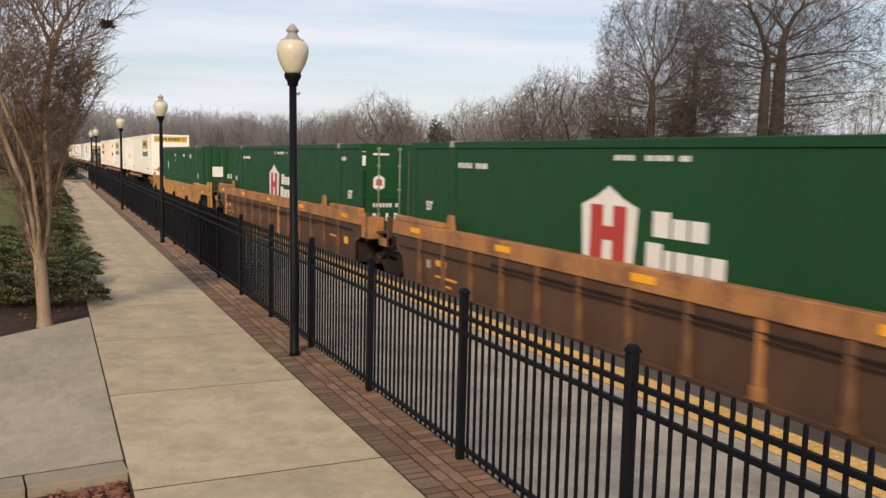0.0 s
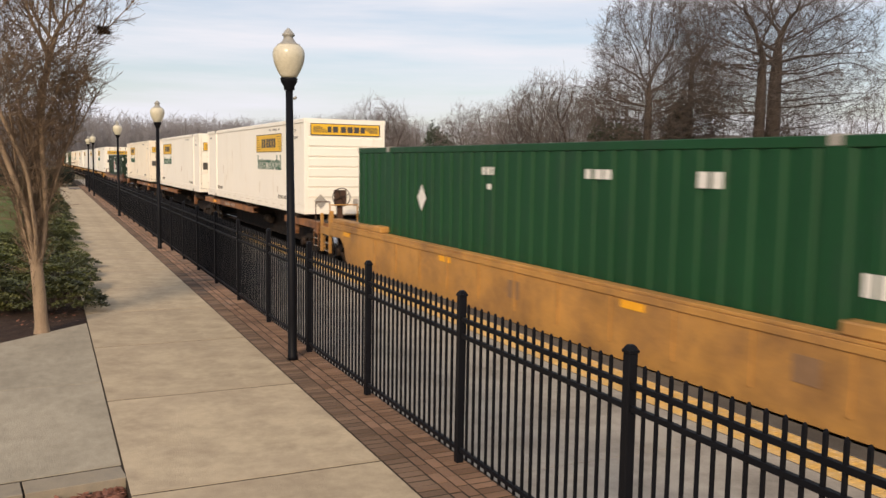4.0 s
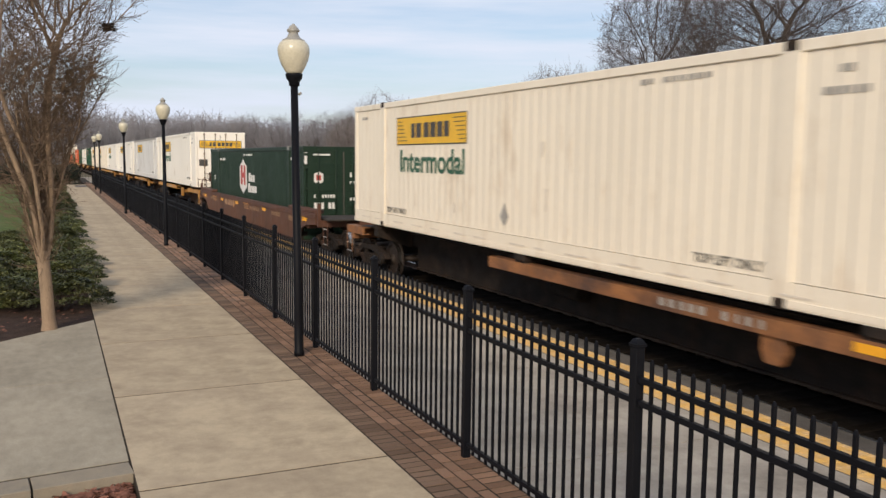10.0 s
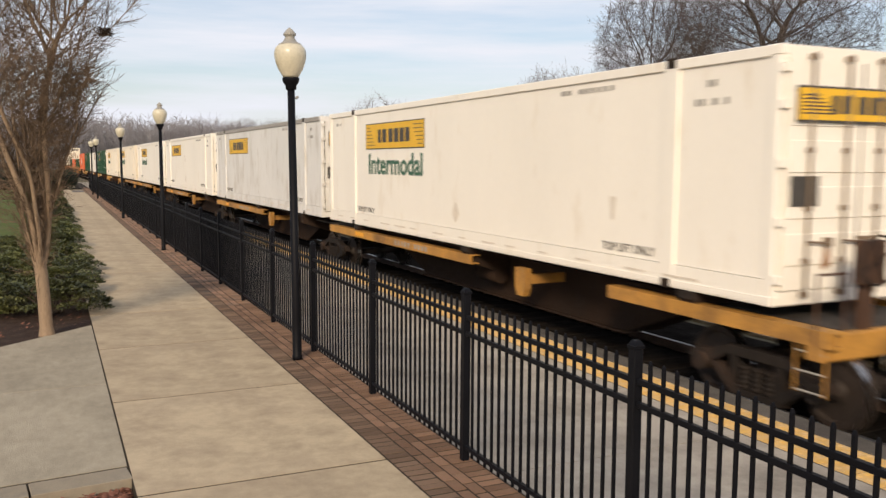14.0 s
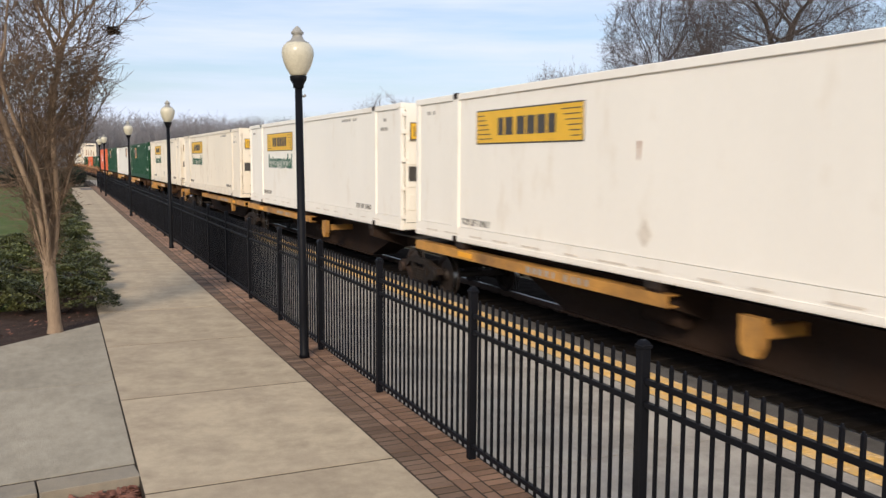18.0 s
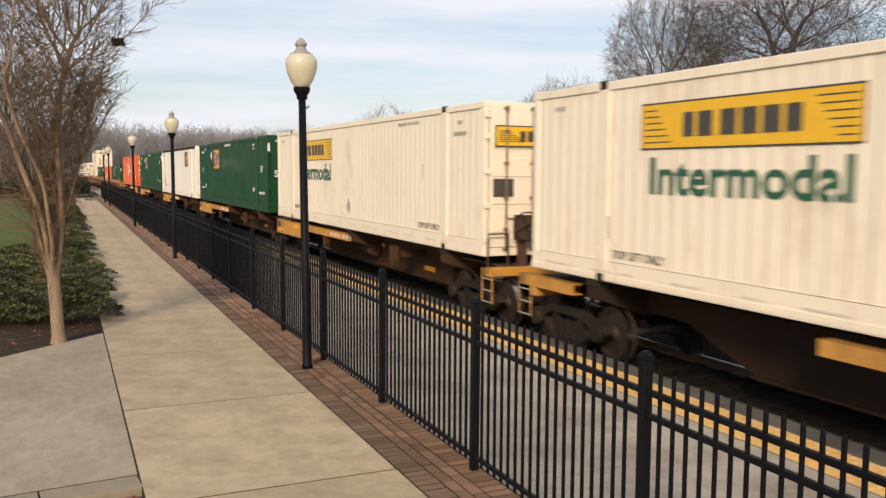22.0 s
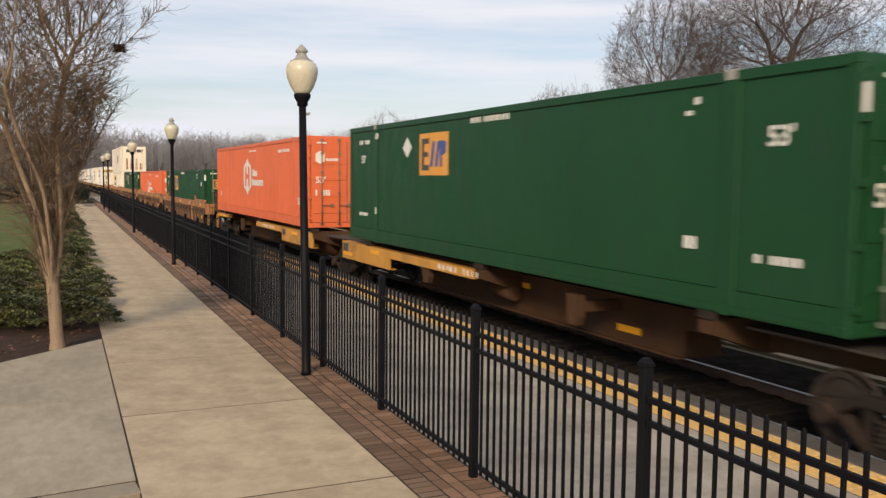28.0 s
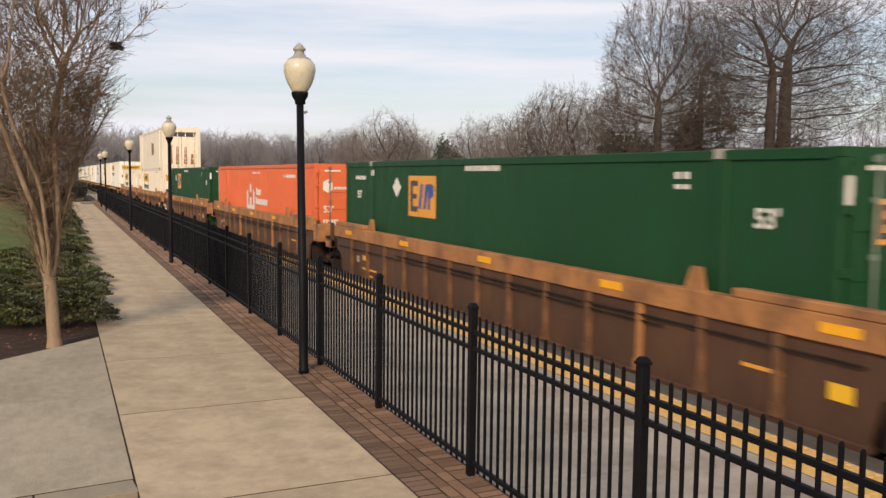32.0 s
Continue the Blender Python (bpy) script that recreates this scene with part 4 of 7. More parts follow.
def scattered_leaves():
    rng = random.Random(6)
    verts, faces = [], []
    spots = [(u, rng.uniform(5.9, 6.63) + 0.098 * (u - 0.54), -0.09) for u in [0.52 - abs(rng.gauss(0, 0.32)) for _ in range(1300)]] + [(rng.uniform(-1.6, 0.5), rng.uniform(12.2, 14.6), -0.012) for _ in range(160)]
    for x, y, z in spots:
        if y > 10 and y < 12.6 + 0.99 * (x + 0.52):
            continue
        a, s = rng.uniform(0, 6.28), rng.uniform(0.018, 0.042)
        u, w = Vector((math.cos(a), math.sin(a), rng.uniform(-0.4, 0.4))) * s, Vector((-math.sin(a), math.cos(a), rng.uniform(-0.4, 0.4))) * s * 0.55
        p = Vector((x, y, z + rng.uniform(0.012, 0.04)))
        k = len(verts)
        verts += [(p - u)[:], (p + w)[:], (p + u)[:], (p - w)[:]]
        faces += [(k, k + 1, k + 2), (k, k + 2, k + 3)]
    ob = new("fallen_leaves", mesh_from("fallen_leaves", (verts, faces), LEAF_RED))
    ob.matrix_world = STATION
    tagged(ob, "reddish brown dry leaves fallen on the mulch", "leaves", kind="stuff")


scattered_leaves()

# ---- trees beyond the track ----
BIG = "tall bare spreading oak on the bank behind the track"
OAK = [(3.2, 2.5), (4.5, 5.4), (7.5, 6.6), (11.0, 6.2), (14.5, 4.6), (17.5, 1.5)]
tree_thing(bare_tree(5, 8.5, OAK, 0.46, 5200, 0.36, up=-0.02, droop=-0.04, lean=(0.02, -0.01)), pose(42.9, 40.8, 1.3, 0, 0, 40), BARK_OAK, TWIG_OAK, BIG, "big bare trees on the bank")
tree_thing(bare_tree(6, 8.0, [(3.0, 1.8), (5.0, 4.0), (8.5, 5.2), (12.0, 4.4), (15.5, 1.2)], 0.34, 3200, 0.36, up=0.0, droop=-0.03), pose(41.4, 40.4, 1.2, 0, 0, 140), BARK_OAK, TWIG_OAK, BIG, "big bare trees on the bank")
tree_thing(bare_tree(9, 6.5, [(1.4, 2.2), (3.2, 4.4), (6.0, 5.0), (9.0, 4.2), (12.5, 2.9), (15.8, 0.9)], 0.32, 5200, 0.34, up=0.10, tip=0.0095, spray=3.2), pose(38.4, 47.6, 0.8, 0, 0, 10), BARK_OAK, TWIG_OAK, "tall bare upright tree on the bank behind the track", "big bare trees on the bank")
tree_thing(bare_tree(12, 8.0, [(1.2, 1.6), (3.0, 2.9), (8.0, 2.9), (12.0, 2.1), (15.0, 0.7)], 0.28, 2800, 0.34, up=0.16, spray=3.4), pose(42.6, 48.2, 1.7, 0, 0, 80), BARK_OAK, TWIG_OAK, BIG, "big bare trees on the bank")


def evergreen(m, rx, rz, seed, label):
    t = thing("tree", m, label, "tree")
    rng = random.Random(seed)
    wood = ([], [])
    limb(wood, (0, 0, -0.2), (0, 0, 1), rz * 0.8, 0.16, 0.05, 0.03, rng, 7, 5)
    part("trunk", mesh_from("trunk", wood, BARK_OAK, True), None, t)
    part("crown", mesh_from("crown", leafy(seed, 6500, rx, rx, rz, 0.26, 0.3), EVERGREEN), None, t, "dense dark green foliage")


evergreen(pose(43.0, 49.6, 1.6), 1.9, 5.6, 71, "dark evergreen holly between bare trees on the bank")
evergreen(pose(37.7, 50.6, 0.5), 2.0, 5.0, 72, "dark evergreen shrub tree on the bank")
evergreen(pose(44.5, 94, -0.5), 3.0, 8.4, 73, "dark rounded evergreen tree in the distance")


def bank_brush():
    rng = random.Random(21)
    me = [mesh_from("foliage", leafy(60 + i, 1800, 1.0, 1.0, 0.9, 0.14, 0.2), BRUSH) for i in range(2)]
    for k in range(84):
        y = 4 + 0.94 * k + rng.uniform(-0.6, 0.6)
        x = 37.2 + rng.choice((0.0, 0.9, 2.2, 4.0)) + rng.uniform(-0.3, 0.3)
        s = rng.uniform(0.45, 0.95)
        t = thing("bush", pose(x, y, 0.42 + 0.36 * (x - 36.5) - 0.12, 0, 0, rng.uniform(0, 360)), "low tangled brown and green brush on the bank", "bush", "brush on the bank")
        t.scale = (s * 1.25, s * 1.25, s * 0.75)
        part("foliage", me[k % 2], None, t)
    rng = random.Random(22)
    hedge = mesh_from("foliage", leafy(66, 5200, 2.2, 2.2, 2.2, 0.17, 0.2), BRUSH)
    for k in range(30):
        hx, hy = 50 + rng.uniform(0, 8), 40 + 1.5 * k + rng.uniform(-0.5, 0.5)
        if abs(hx / hy - 0.945) < 0.085:      # a gap in the hedge, with the house behind
            continue
        t = thing("bush", pose(hx, hy, 1.7, 0, 0, rng.uniform(0, 360)), "tall dark hedge shrub among the trees on the bank", "bush", "dark hedge behind the bank")
        q = rng.uniform(1.0, 1.35)
        t.scale = (q, q, q * rng.uniform(0.85, 1.15))
        part("foliage", hedge, None, t)
    for k in range(9):
        t = thing("bush", pose(50 + rng.uniform(-2, 3), 12 + 3.9 * k, 2.0, 0, 0, rng.uniform(0, 360)), "tall dull brown hedge shrub on the bank", "bush", "hedge on the bank")
        part("foliage", hedge, None, t)


bank_brush()


def far_trees():
    rng = random.Random(30)
    kinds = []
    for i in range(4):
        h, w = 11.0 + i * 0.6, (4.0, 2.9, 4.6, 3.5)[i]
        wood, tw = bare_tree(100 + i, 4.0, [(1.8, w * 0.45), (h * 0.35, w * 0.95), (h * 0.6, w), (h * 0.82, w * 0.72), (h, w * 0.2)], 0.2, 1300, 0.42, up=0.06, tip=0.013, spray=2.5, shoot=1.1, again=1)
        kinds.append((mesh_from("trunk", wood, BARK_OAK), mesh_from("crown", tw, TWIG_FAR), mesh_from("crown", tw, TWIG_HAZE)))

    def put(x, y, s, k, z=0.0):
        t = thing("tree", pose(x, y, z, 0, 0, rng.uniform(0, 360)), "bare grey-brown winter tree in the distance", "tree", "distant bare trees")
        t.scale = (s * rng.uniform(0.9, 1.15), s * rng.uniform(0.9, 1.15), s)
        part("trunk", kinds[k][0], None, t)
        # beyond 150 m the crown takes the haze-painted colour
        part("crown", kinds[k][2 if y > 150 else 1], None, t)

    for x, y, s, k in FAR_TREES:
        put(x, y, s * 1.08, k)
    for i in range(120):       # the wood along the line, beyond the lot
        f = (i + rng.random()) / 120
        y = 118 + 260 * f + rng.uniform(-8, 8)
        put(47 - 17 * f + rng.uniform(0, 30) * (0.4 + f), y, rng.uniform(0.72, 1.0) * (1.0 + 0.4 * f), rng.randrange(4), -0.6)
    for i in range(40):        # and the wood that closes the view along the walk
        f = i / 40
        put(-60 + 86 * f + rng.uniform(-3, 3), 350 + rng.uniform(-40, 60), rng.uniform(0.9, 1.3), rng.randrange(4), -0.3)


FAR_TREES = [(41.6, 71.5, 0.78, 0), (44.6, 71.0, 0.84, 2), (47.2, 70.5, 0.80, 0), (39.5, 102.7, 0.92, 0), (41.5, 101, 0.75, 2), (46.5, 105, 0.68, 1), (45.3, 89.2, 0.72, 2), (46.8, 87, 0.66, 0), (46.0, 85.0, 0.7, 3), (47.5, 82, 0.68, 1), (46, 79.5, 0.74, 0),
             (46, 75.5, 0.8, 2), (45.2, 72, 0.86, 3), (45.5, 68.2, 0.9, 1), (48, 66, 0.86, 0), (47, 62, 0.85, 3), (55, 62, 0.8, 2), (52, 60, 0.49, 1), (50.5, 56.5, 0.45, 3), (54, 53.5, 0.48, 1), (52.5, 49.5, 0.45, 3), (55.5, 50, 0.49, 2), (54, 46.5, 0.45, 0), (57.5, 47, 0.48, 3), (56, 43, 0.41, 1), (59, 58, 0.51, 2), (60, 53, 0.51, 0), (57, 52, 0.7, 1), (60, 47, 0.65, 3), (62, 40, 0.6, 0), (66, 36, 0.6, 2)]
far_trees()


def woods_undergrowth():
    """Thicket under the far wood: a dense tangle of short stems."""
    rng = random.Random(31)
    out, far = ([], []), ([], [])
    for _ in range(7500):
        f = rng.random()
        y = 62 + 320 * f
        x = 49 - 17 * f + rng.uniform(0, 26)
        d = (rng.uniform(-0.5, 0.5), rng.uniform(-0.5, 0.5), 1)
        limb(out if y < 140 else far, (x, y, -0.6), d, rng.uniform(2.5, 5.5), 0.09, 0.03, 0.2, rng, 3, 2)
    # the thicket past 140 m carries painted haze too
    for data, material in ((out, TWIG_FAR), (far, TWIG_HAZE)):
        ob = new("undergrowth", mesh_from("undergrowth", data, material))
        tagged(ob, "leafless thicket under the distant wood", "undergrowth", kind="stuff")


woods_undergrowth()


def far_ridge():
    """The wood that closes the view along the line: stems and boughs on a low rise."""
    rng = random.Random(33)
    out = ([], [])
    for _ in range(3400):
        x, y = rng.uniform(-70, 75), rng.uniform(300, 420)
        top = 18 + 5 * noise.noise((x * 0.04, 3.0, 0)) + 2.0 * noise.noise((x * 0.3, y * 0.1, 7)) + 0.03 * (y - 300)
        pts = limb(out, (x, y, -0.6), (rng.uniform(-0.2, 0.2), rng.uniform(-0.2, 0.2), 1), max(4, top) * rng.uniform(0.72, 1.05), 0.09, 0.03, 0.1, rng, 3, 3)
        for _ in range(11):
            p, d, r = along(pts, rng.uniform(0.35, 0.98))
            limb(out, p, sideways(d, radians(rng.uniform(25, 65)), rng), rng.uniform(1.2, 3.4), 0.06, 0.03, 0.15, rng, 3, 2)
    # the haze over this wood is only in its twig colour
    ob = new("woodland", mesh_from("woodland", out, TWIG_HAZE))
    tagged(ob, "leafless woodland, greyed by painted haze, closing the view along the line", "woodland", kind="stuff")


far_ridge()


def wall_vines():
    """Dark creeper hanging over the wall's coping."""
    rng = random.Random(35)
    me = mesh_from("creeper", leafy(67, 420, 0.45, 0.14, 0.5, 0.11, 0.1), BRUSH)
    for k in range(20):
        t = new("creeper", me)
        t.matrix_world = pose(36.08, 24 + 1.25 * k + rng.uniform(-0.6, 0.6), 0.72 - rng.uniform(0.1, 0.45), 0, 0, 90 + rng.uniform(-12, 12))
        t.scale = (rng.uniform(0.6, 1.7), 1.0, rng.uniform(0.8, 1.5))
        tagged(t, "dark creeper hanging over the wall coping", "creeper", "creepers on the wall")


wall_vines()


def bank_marks():
    """Stones and posts on the bank and beside the drive."""
    m = thing("stone_pillar", pose(42.0, 34.2, 1.55, 0, 0, 12), "grey-green stone pillar with a wide cap among brush", "monument")
    part("shaft", boxes((-0.26, 0.26, -0.26, 0.26, 0.0, 2.0), round_by=0.02), PILLAR, m)
    part("plinth", boxes((-0.5, 0.5, -0.5, 0.5, -0.3, 0.3), round_by=0.03), PILLAR, m)
    part("cap", boxes((-0.38, 0.38, -0.38, 0.38, 2.003, 2.16), (-0.32, 0.32, -0.32, 0.32, 2.16, 2.26), round_by=0.02), PILLAR, m)
    g = thing("gravestone", pose(43.4, 39.4, 1.7, 0, 0, 20), "pale upright gravestone on the bank", "gravestone")
    bm = bmesh.new()
    plate(bm, [(-0.28, -0.2), (0.28, -0.2), (0.28, 1.25), (0.2, 1.42), (0.0, 1.5), (-0.2, 1.42), (-0.28, 1.25)], "y", -0.09, 0.09)
    part("slab", bm, HOUSE_WHITE, g)
    part("base", boxes((-0.4, 0.4, -0.2, 0.2, -0.3, 0.12), round_by=0.02), PILLAR, g)
    p = thing("post", pose(34.0, 49.4, -0.62), "white marker post beside the drive", "post")
    part("shaft", boxes((-0.05, 0.05, -0.05, 0.05, 0.0, 1.5), round_by=0.01), HOUSE_WHITE, p)
    part("cap", boxes((-0.06, 0.06, -0.06, 0.06, 1.5, 1.56), round_by=0.01), HOUSE_WHITE, p)
    h = thing("fire_hydrant", pose(34.4, 51.7, -0.62), "yellow fire hydrant on the verge beside the drive", "hydrant")
    bm = bmesh.new()
    lathe(bm, [(0.17, 0.0), (0.17, 0.05), (0.12, 0.06), (0.115, 0.62), (0.15, 0.63), (0.15, 0.68), (0.13, 0.75), (0.08, 0.82), (0.03, 0.85)], 16)
    part("barrel", bm, MARK_YELLOW, h)
    for way in (-1, 1):
        bm = bmesh.new()
        tube(bm, (0, way * 0.1, 0.5), (0, way * 0.21, 0.5), 0.055, n=10)
        part("outlet", bm, MARK_YELLOW, h)


PILLAR = mat("mossy_stone", (0.075, 0.08, 0.06), 0.9, var=0.25, scale=3, bump=0.5, fine=25, dirt=(0.045, 0.055, 0.035), amount=0.5)
bank_marks()


def far_house():
    h = thing("house", pose(84.4, 90.0, 1.9, 0, 0, 35), "small white two-storey house far behind the trees", "house")
    part("wall", boxes((-2.4, 2.4, -3, 3, 0, 3.6)), HOUSE_WHITE, h)
    bm = bmesh.new()
    plate(bm, [(-2.8, 3.6), (2.8, 3.6), (0, 4.9)], "y", -3.4, 3.4)
    part("roof", bm, ROOF, h, "dark grey pitched roof")
    for x in (-1.5, 0, 1.5):
        for z in (0.5, 2.1):
            w = part("window", boxes((x - 0.5, x + 0.5, -3.06, -3.0, z, z + 1.3)), HOUSE_WHITE, h)
            part("pane", boxes((x - 0.42, x + 0.42, -3.07, -3.062, z + 0.08, z + 1.22)), PANE, w)


far_house()

# ---- the train: containers ----
LEN, WIDE, HIGH = 15.95, 2.59, 2.90
MESH = {}


def shared(key, build, material):
    """A mesh built once for each key and shared by all alike parts."""
    key = (key, material.name)
    if key not in MESH:
        MESH[key] = mesh_of(key[0], build(), material)
    return MESH[key]


def corrugated(y0, y1, z0, z1, pitch, depth, x, face=0.45):
    """A side sheet with upright ribs that stand out by depth towards -x."""
    bm = bmesh.new()
    prof = []
    n = max(1, round((y1 - y0) / pitch))
    p = (y1 - y0) / n
    for k in range(n):
        a = y0 + k * p
        prof += [(a, 0), (a + p * (0.5 - face * 0.5) * 0.72, 0), (a + p * (0.5 - face * 0.5), depth), (a + p * (0.5 + face * 0.5), depth), (a + p * (0.5 + face * 0.5) + p * 0.08, 0)]
    prof.append((y1, 0))
    lo = [bm.verts.new((x - d, y, z0)) for y, d in prof]
    hi = [bm.verts.new((x - d, y, z1)) for y, d in prof]
    for i in range(len(prof) - 1):
        bm.faces.new((lo[i], lo[i + 1], hi[i + 1], hi[i]))
    quadbox(bm, x + 0.003, x + 0.025, y0, y1, z0, z1)
    return bm


SKIN = {"out": 0.0}      # how far the ribs of the container in hand stand out


def on_side(d, z):
    """Pose on the near side wall, d metres from the rear end, reading towards the front."""
    out = SKIN["out"]
    if z < 0.30:
        out = 0.017
    elif -0.5 < d - 1.98 < 0.2 or -0.5 < d - LEN + 1.78 < 0.2:      # over a lift post
        out = max(out, 0.0155)
    return Matrix(((0, 0, -1, -WIDE / 2 - out), (-1, 0, 0, LEN - d), (0, 1, 0, z), (0, 0, 0, 1)))


def on_end(x, z):
    return Matrix(((1, 0, 0, x), (0, 0, -1, -0.030), (0, 1, 0, z), (0, 0, 0, 1)))


def mark(name, outline, material, parent, at, label="", lift=0.0):
    bm = bmesh.new()
    plate(bm, outline, "z", 0.0 + lift, 0.004 + lift)
    return part(name, bm, material, parent, label, at)


def rect(w, h, x=0.0, y=0.0):
    return [(x, y), (x + w, y), (x + w, y + h), (x, y + h)]


def bars(parent, at, w, h, n, material, rng):
    """A line of unreadable writing: short bars."""
    bm = bmesh.new()
    x = 0.0
    step = w / n
    for _ in range(n):
        if rng.random() > 0.12:
            plate(bm, rect(step * rng.uniform(0.55, 0.8), h, x, 0), "z", 0.0, 0.004)
        x += step
    if len(bm.verts) == 0:
        plate(bm, rect(w, h), "z", 0.0, 0.004)
    ob = part("writing", bm, material, parent, "", at)
    ob["kind"] = "stuff"
    return ob


def door_set(c, paint, hw, trim, rod_mat):
    """Two rear doors with lock rods, cams and hinges on the end that faces forward."""
    for side in (-1, 1):
        x0, x1 = (-hw + 0.11, -0.012) if side < 0 else (0.012, hw - 0.11)

        def leaf():
            bm = bmesh.new()
            quadbox(bm, x0, x1, -0.012, 0.03, 0.17, HIGH - 0.15)
            return bm
        door = part("door", shared("door_%d" % side, leaf, paint), None, c)
        for z in (0.45, 0.98, 1.5, 2.02):
            part("door_panel", shared("door_panel_%d" % side, lambda: boxes((x0 + 0.05, x1 - 0.05, -0.028, -0.0125, 0, 0.36), round_by=0.006), paint), None, door, "", pose(0, 0, z))
        for x in (x0 + 0.34, x1 - 0.26) if side < 0 else (x0 + 0.26, x1 - 0.34):
            def rod():
                bm = bmesh.new()
                tube(bm, (0, -0.058, 0.09), (0, -0.058, HIGH - 0.07), 0.019, n=8)
                for z in (0.12, 0.5, 1.1, 1.75, 2.35, HIGH - 0.12):
                    quadbox(bm, -0.045, 0.045, -0.07, -0.012, z - 0.03, z + 0.03)
                return bm
            part("lock_rod", shared("lock_rod", rod, rod_mat), None, door, "", pose(x, 0, 0))

            def handle():
                bm = bmesh.new()
                tube(bm, (0, -0.08, 0.72), (0.34, -0.08, 0.70), 0.013, n=6)
                quadbox(bm, 0.28, 0.38, -0.09, -0.012, 0.66, 0.76)
                return bm
            part("door_handle", shared("door_handle", handle, rod_mat), None, door, "", pose(x if side < 0 else x - 0.36, 0, 0))

        for z in (0.3, 0.95, 1.6, 2.25, 2.65):
            part("hinge", shared("hinge", lambda: boxes((-0.055, 0.055, -0.045, 0.0, -0.045, 0.045)), paint), None, door, "", pose(side * (hw - 0.05), 0, z))
    part("gasket", shared("gasket", lambda: boxes((-0.011, 0.011, -0.02, 0.02, 0.18, HIGH - 0.16)), trim), None, c)


def front_ribs(c, paint, hw):
    """A closed end wall with level ribs."""
    part("end_wall", shared("end_wall_plain", lambda: boxes((-hw + 0.09, hw - 0.09, 0.0, 0.03, 0.15, HIGH - 0.12)), paint), None, c)
    for k in range(6):
        part("rib", shared("end_rib", lambda: boxes((-hw + 0.12, hw - 0.12, -0.028, 0.0, 0.0, 0.27), round_by=0.02), paint), None, c, "", pose(0, 0, 0.52 + 0.31 * k))


def front_corrugated(c, paint, hw):
    def sheet():
        bm = bmesh.new()
        prof = [(hw - 0.09, 0.03), (-hw + 0.09, 0.03), (-hw + 0.09, 0.0)]
        for k in range(6):
            x = -hw + 0.16 + 0.385 * k
            prof += [(x, 0.0), (x + 0.05, -0.03), (x + 0.24, -0.03), (x + 0.29, 0.0)]
        plate(bm, prof + [(hw - 0.09, 0.0)], "z", 0.15, HIGH - 0.12)
        return bm
    part("end_wall", shared("end_wall_corrugated", sheet, paint), None, c)


def container(name, paint, label, pitch=0.28, depth=0.022, end="doors", roof=None, rod=None, post=True, rail_h=0.30, castings=None):
    """A 53-foot container; its front end at y = 0, its floor at z = 0."""
    hw = WIDE / 2
    SKIN["out"] = depth - 0.019
    c = thing(name, Matrix(), label, "container", "containers on the train")
    key = "%s_%.2f_%.3f_%.2f" % (paint.name, pitch, depth, rail_h)
    near = part("side_wall", shared("side_" + key, lambda: corrugated(0.16, LEN - 0.16, rail_h, HIGH - 0.13, pitch, depth, -hw + 0.022), paint), None, c)
    part("side_wall", shared("far_side", lambda: boxes((hw - 0.03, hw, 0.16, LEN - 0.16, 0.28, HIGH - 0.13)), paint), None, c)
    for x in (-hw - 0.004, hw - 0.076):
        part("bottom_rail", shared("bottom_rail%.2f" % rail_h, lambda: boxes((0, 0.08, 0.16, LEN - 0.16, 0.0, rail_h - 0.008), (-0.012, 0.02, 0.16, LEN - 0.16, 0.02, 0.10)), paint), None, c, "", pose(x, 0, 0))
        part("top_rail", shared("top_rail", lambda: boxes((-0.008, 0.088, 0.16, LEN - 0.16, HIGH - 0.128, HIGH), round_by=0.01), roof or paint), None, c, "", pose(x, 0, 0))
    part("roof", shared("roof", lambda: boxes((-hw + 0.05, hw - 0.05, 0.1, LEN - 0.1, HIGH - 0.05, HIGH - 0.012)), roof or paint), None, c)
    part("floor", shared("floor", lambda: boxes((-hw + 0.09, hw - 0.09, 0.1, LEN - 0.1, 0.09, 0.16)), STEEL_DARK), None, c)
    part("end_wall", shared("rear_wall", lambda: boxes((-hw + 0.09, hw - 0.09, LEN - 0.03, LEN, 0.0, HIGH - 0.02)), paint), None, c)
    for x in (-hw - 0.006, hw - 0.094):
        for y in (0.0, LEN - 0.16):
            part("corner_post", shared("corner_post", lambda: boxes((0, 0.10, 0, 0.16, 0.0, HIGH), round_by=0.014), paint), None, c, "", pose(x, y, 0))
            for z in (-0.006, HIGH - 0.115):
                part("corner_casting", shared("corner_casting", lambda: boxes((-0.008, 0.108, -0.008, 0.168, 0, 0.12), round_by=0.012), castings or paint), None, c, "", pose(x, y, z))
    for z in (0.0, HIGH - 0.155):
        part("end_beam", shared("end_beam", lambda: boxes((-hw + 0.095, hw - 0.095, -0.008, 0.05, 0.0, 0.155), round_by=0.006), castings or paint), None, c, "", pose(0, 0, z))
    if post:
        for y in (1.78, LEN - 1.98):
            part("lift_post", shared("lift_post", lambda: boxes((-hw - 0.014, -hw + 0.05, -0.14, 0.14, 0.0, HIGH - 0.1), round_by=0.012), paint), None, c, "", pose(0, y, 0))
            for z in (HIGH - 0.105, -0.012):
                part("lift_casting", shared("lift_casting", lambda: boxes((-hw - 0.02, -hw + 0.13, -0.085, 0.085, 0.0, 0.12)), STEEL_DARK if paint in (WHITE_BOX, CREAM_BOX, GREYWHITE_BOX) else MARK_GREY if z > 1 and paint in (GREEN_BOX, DARKGREEN_BOX) else paint), None, c, "", pose(0, y, z))
    if end == "doors":
        door_set(c, paint, hw, RUBBER, rod or paint)
    elif end == "ribs":
        front_ribs(c, paint, hw)
    else:
        front_corrugated(c, paint, hw)
    return c


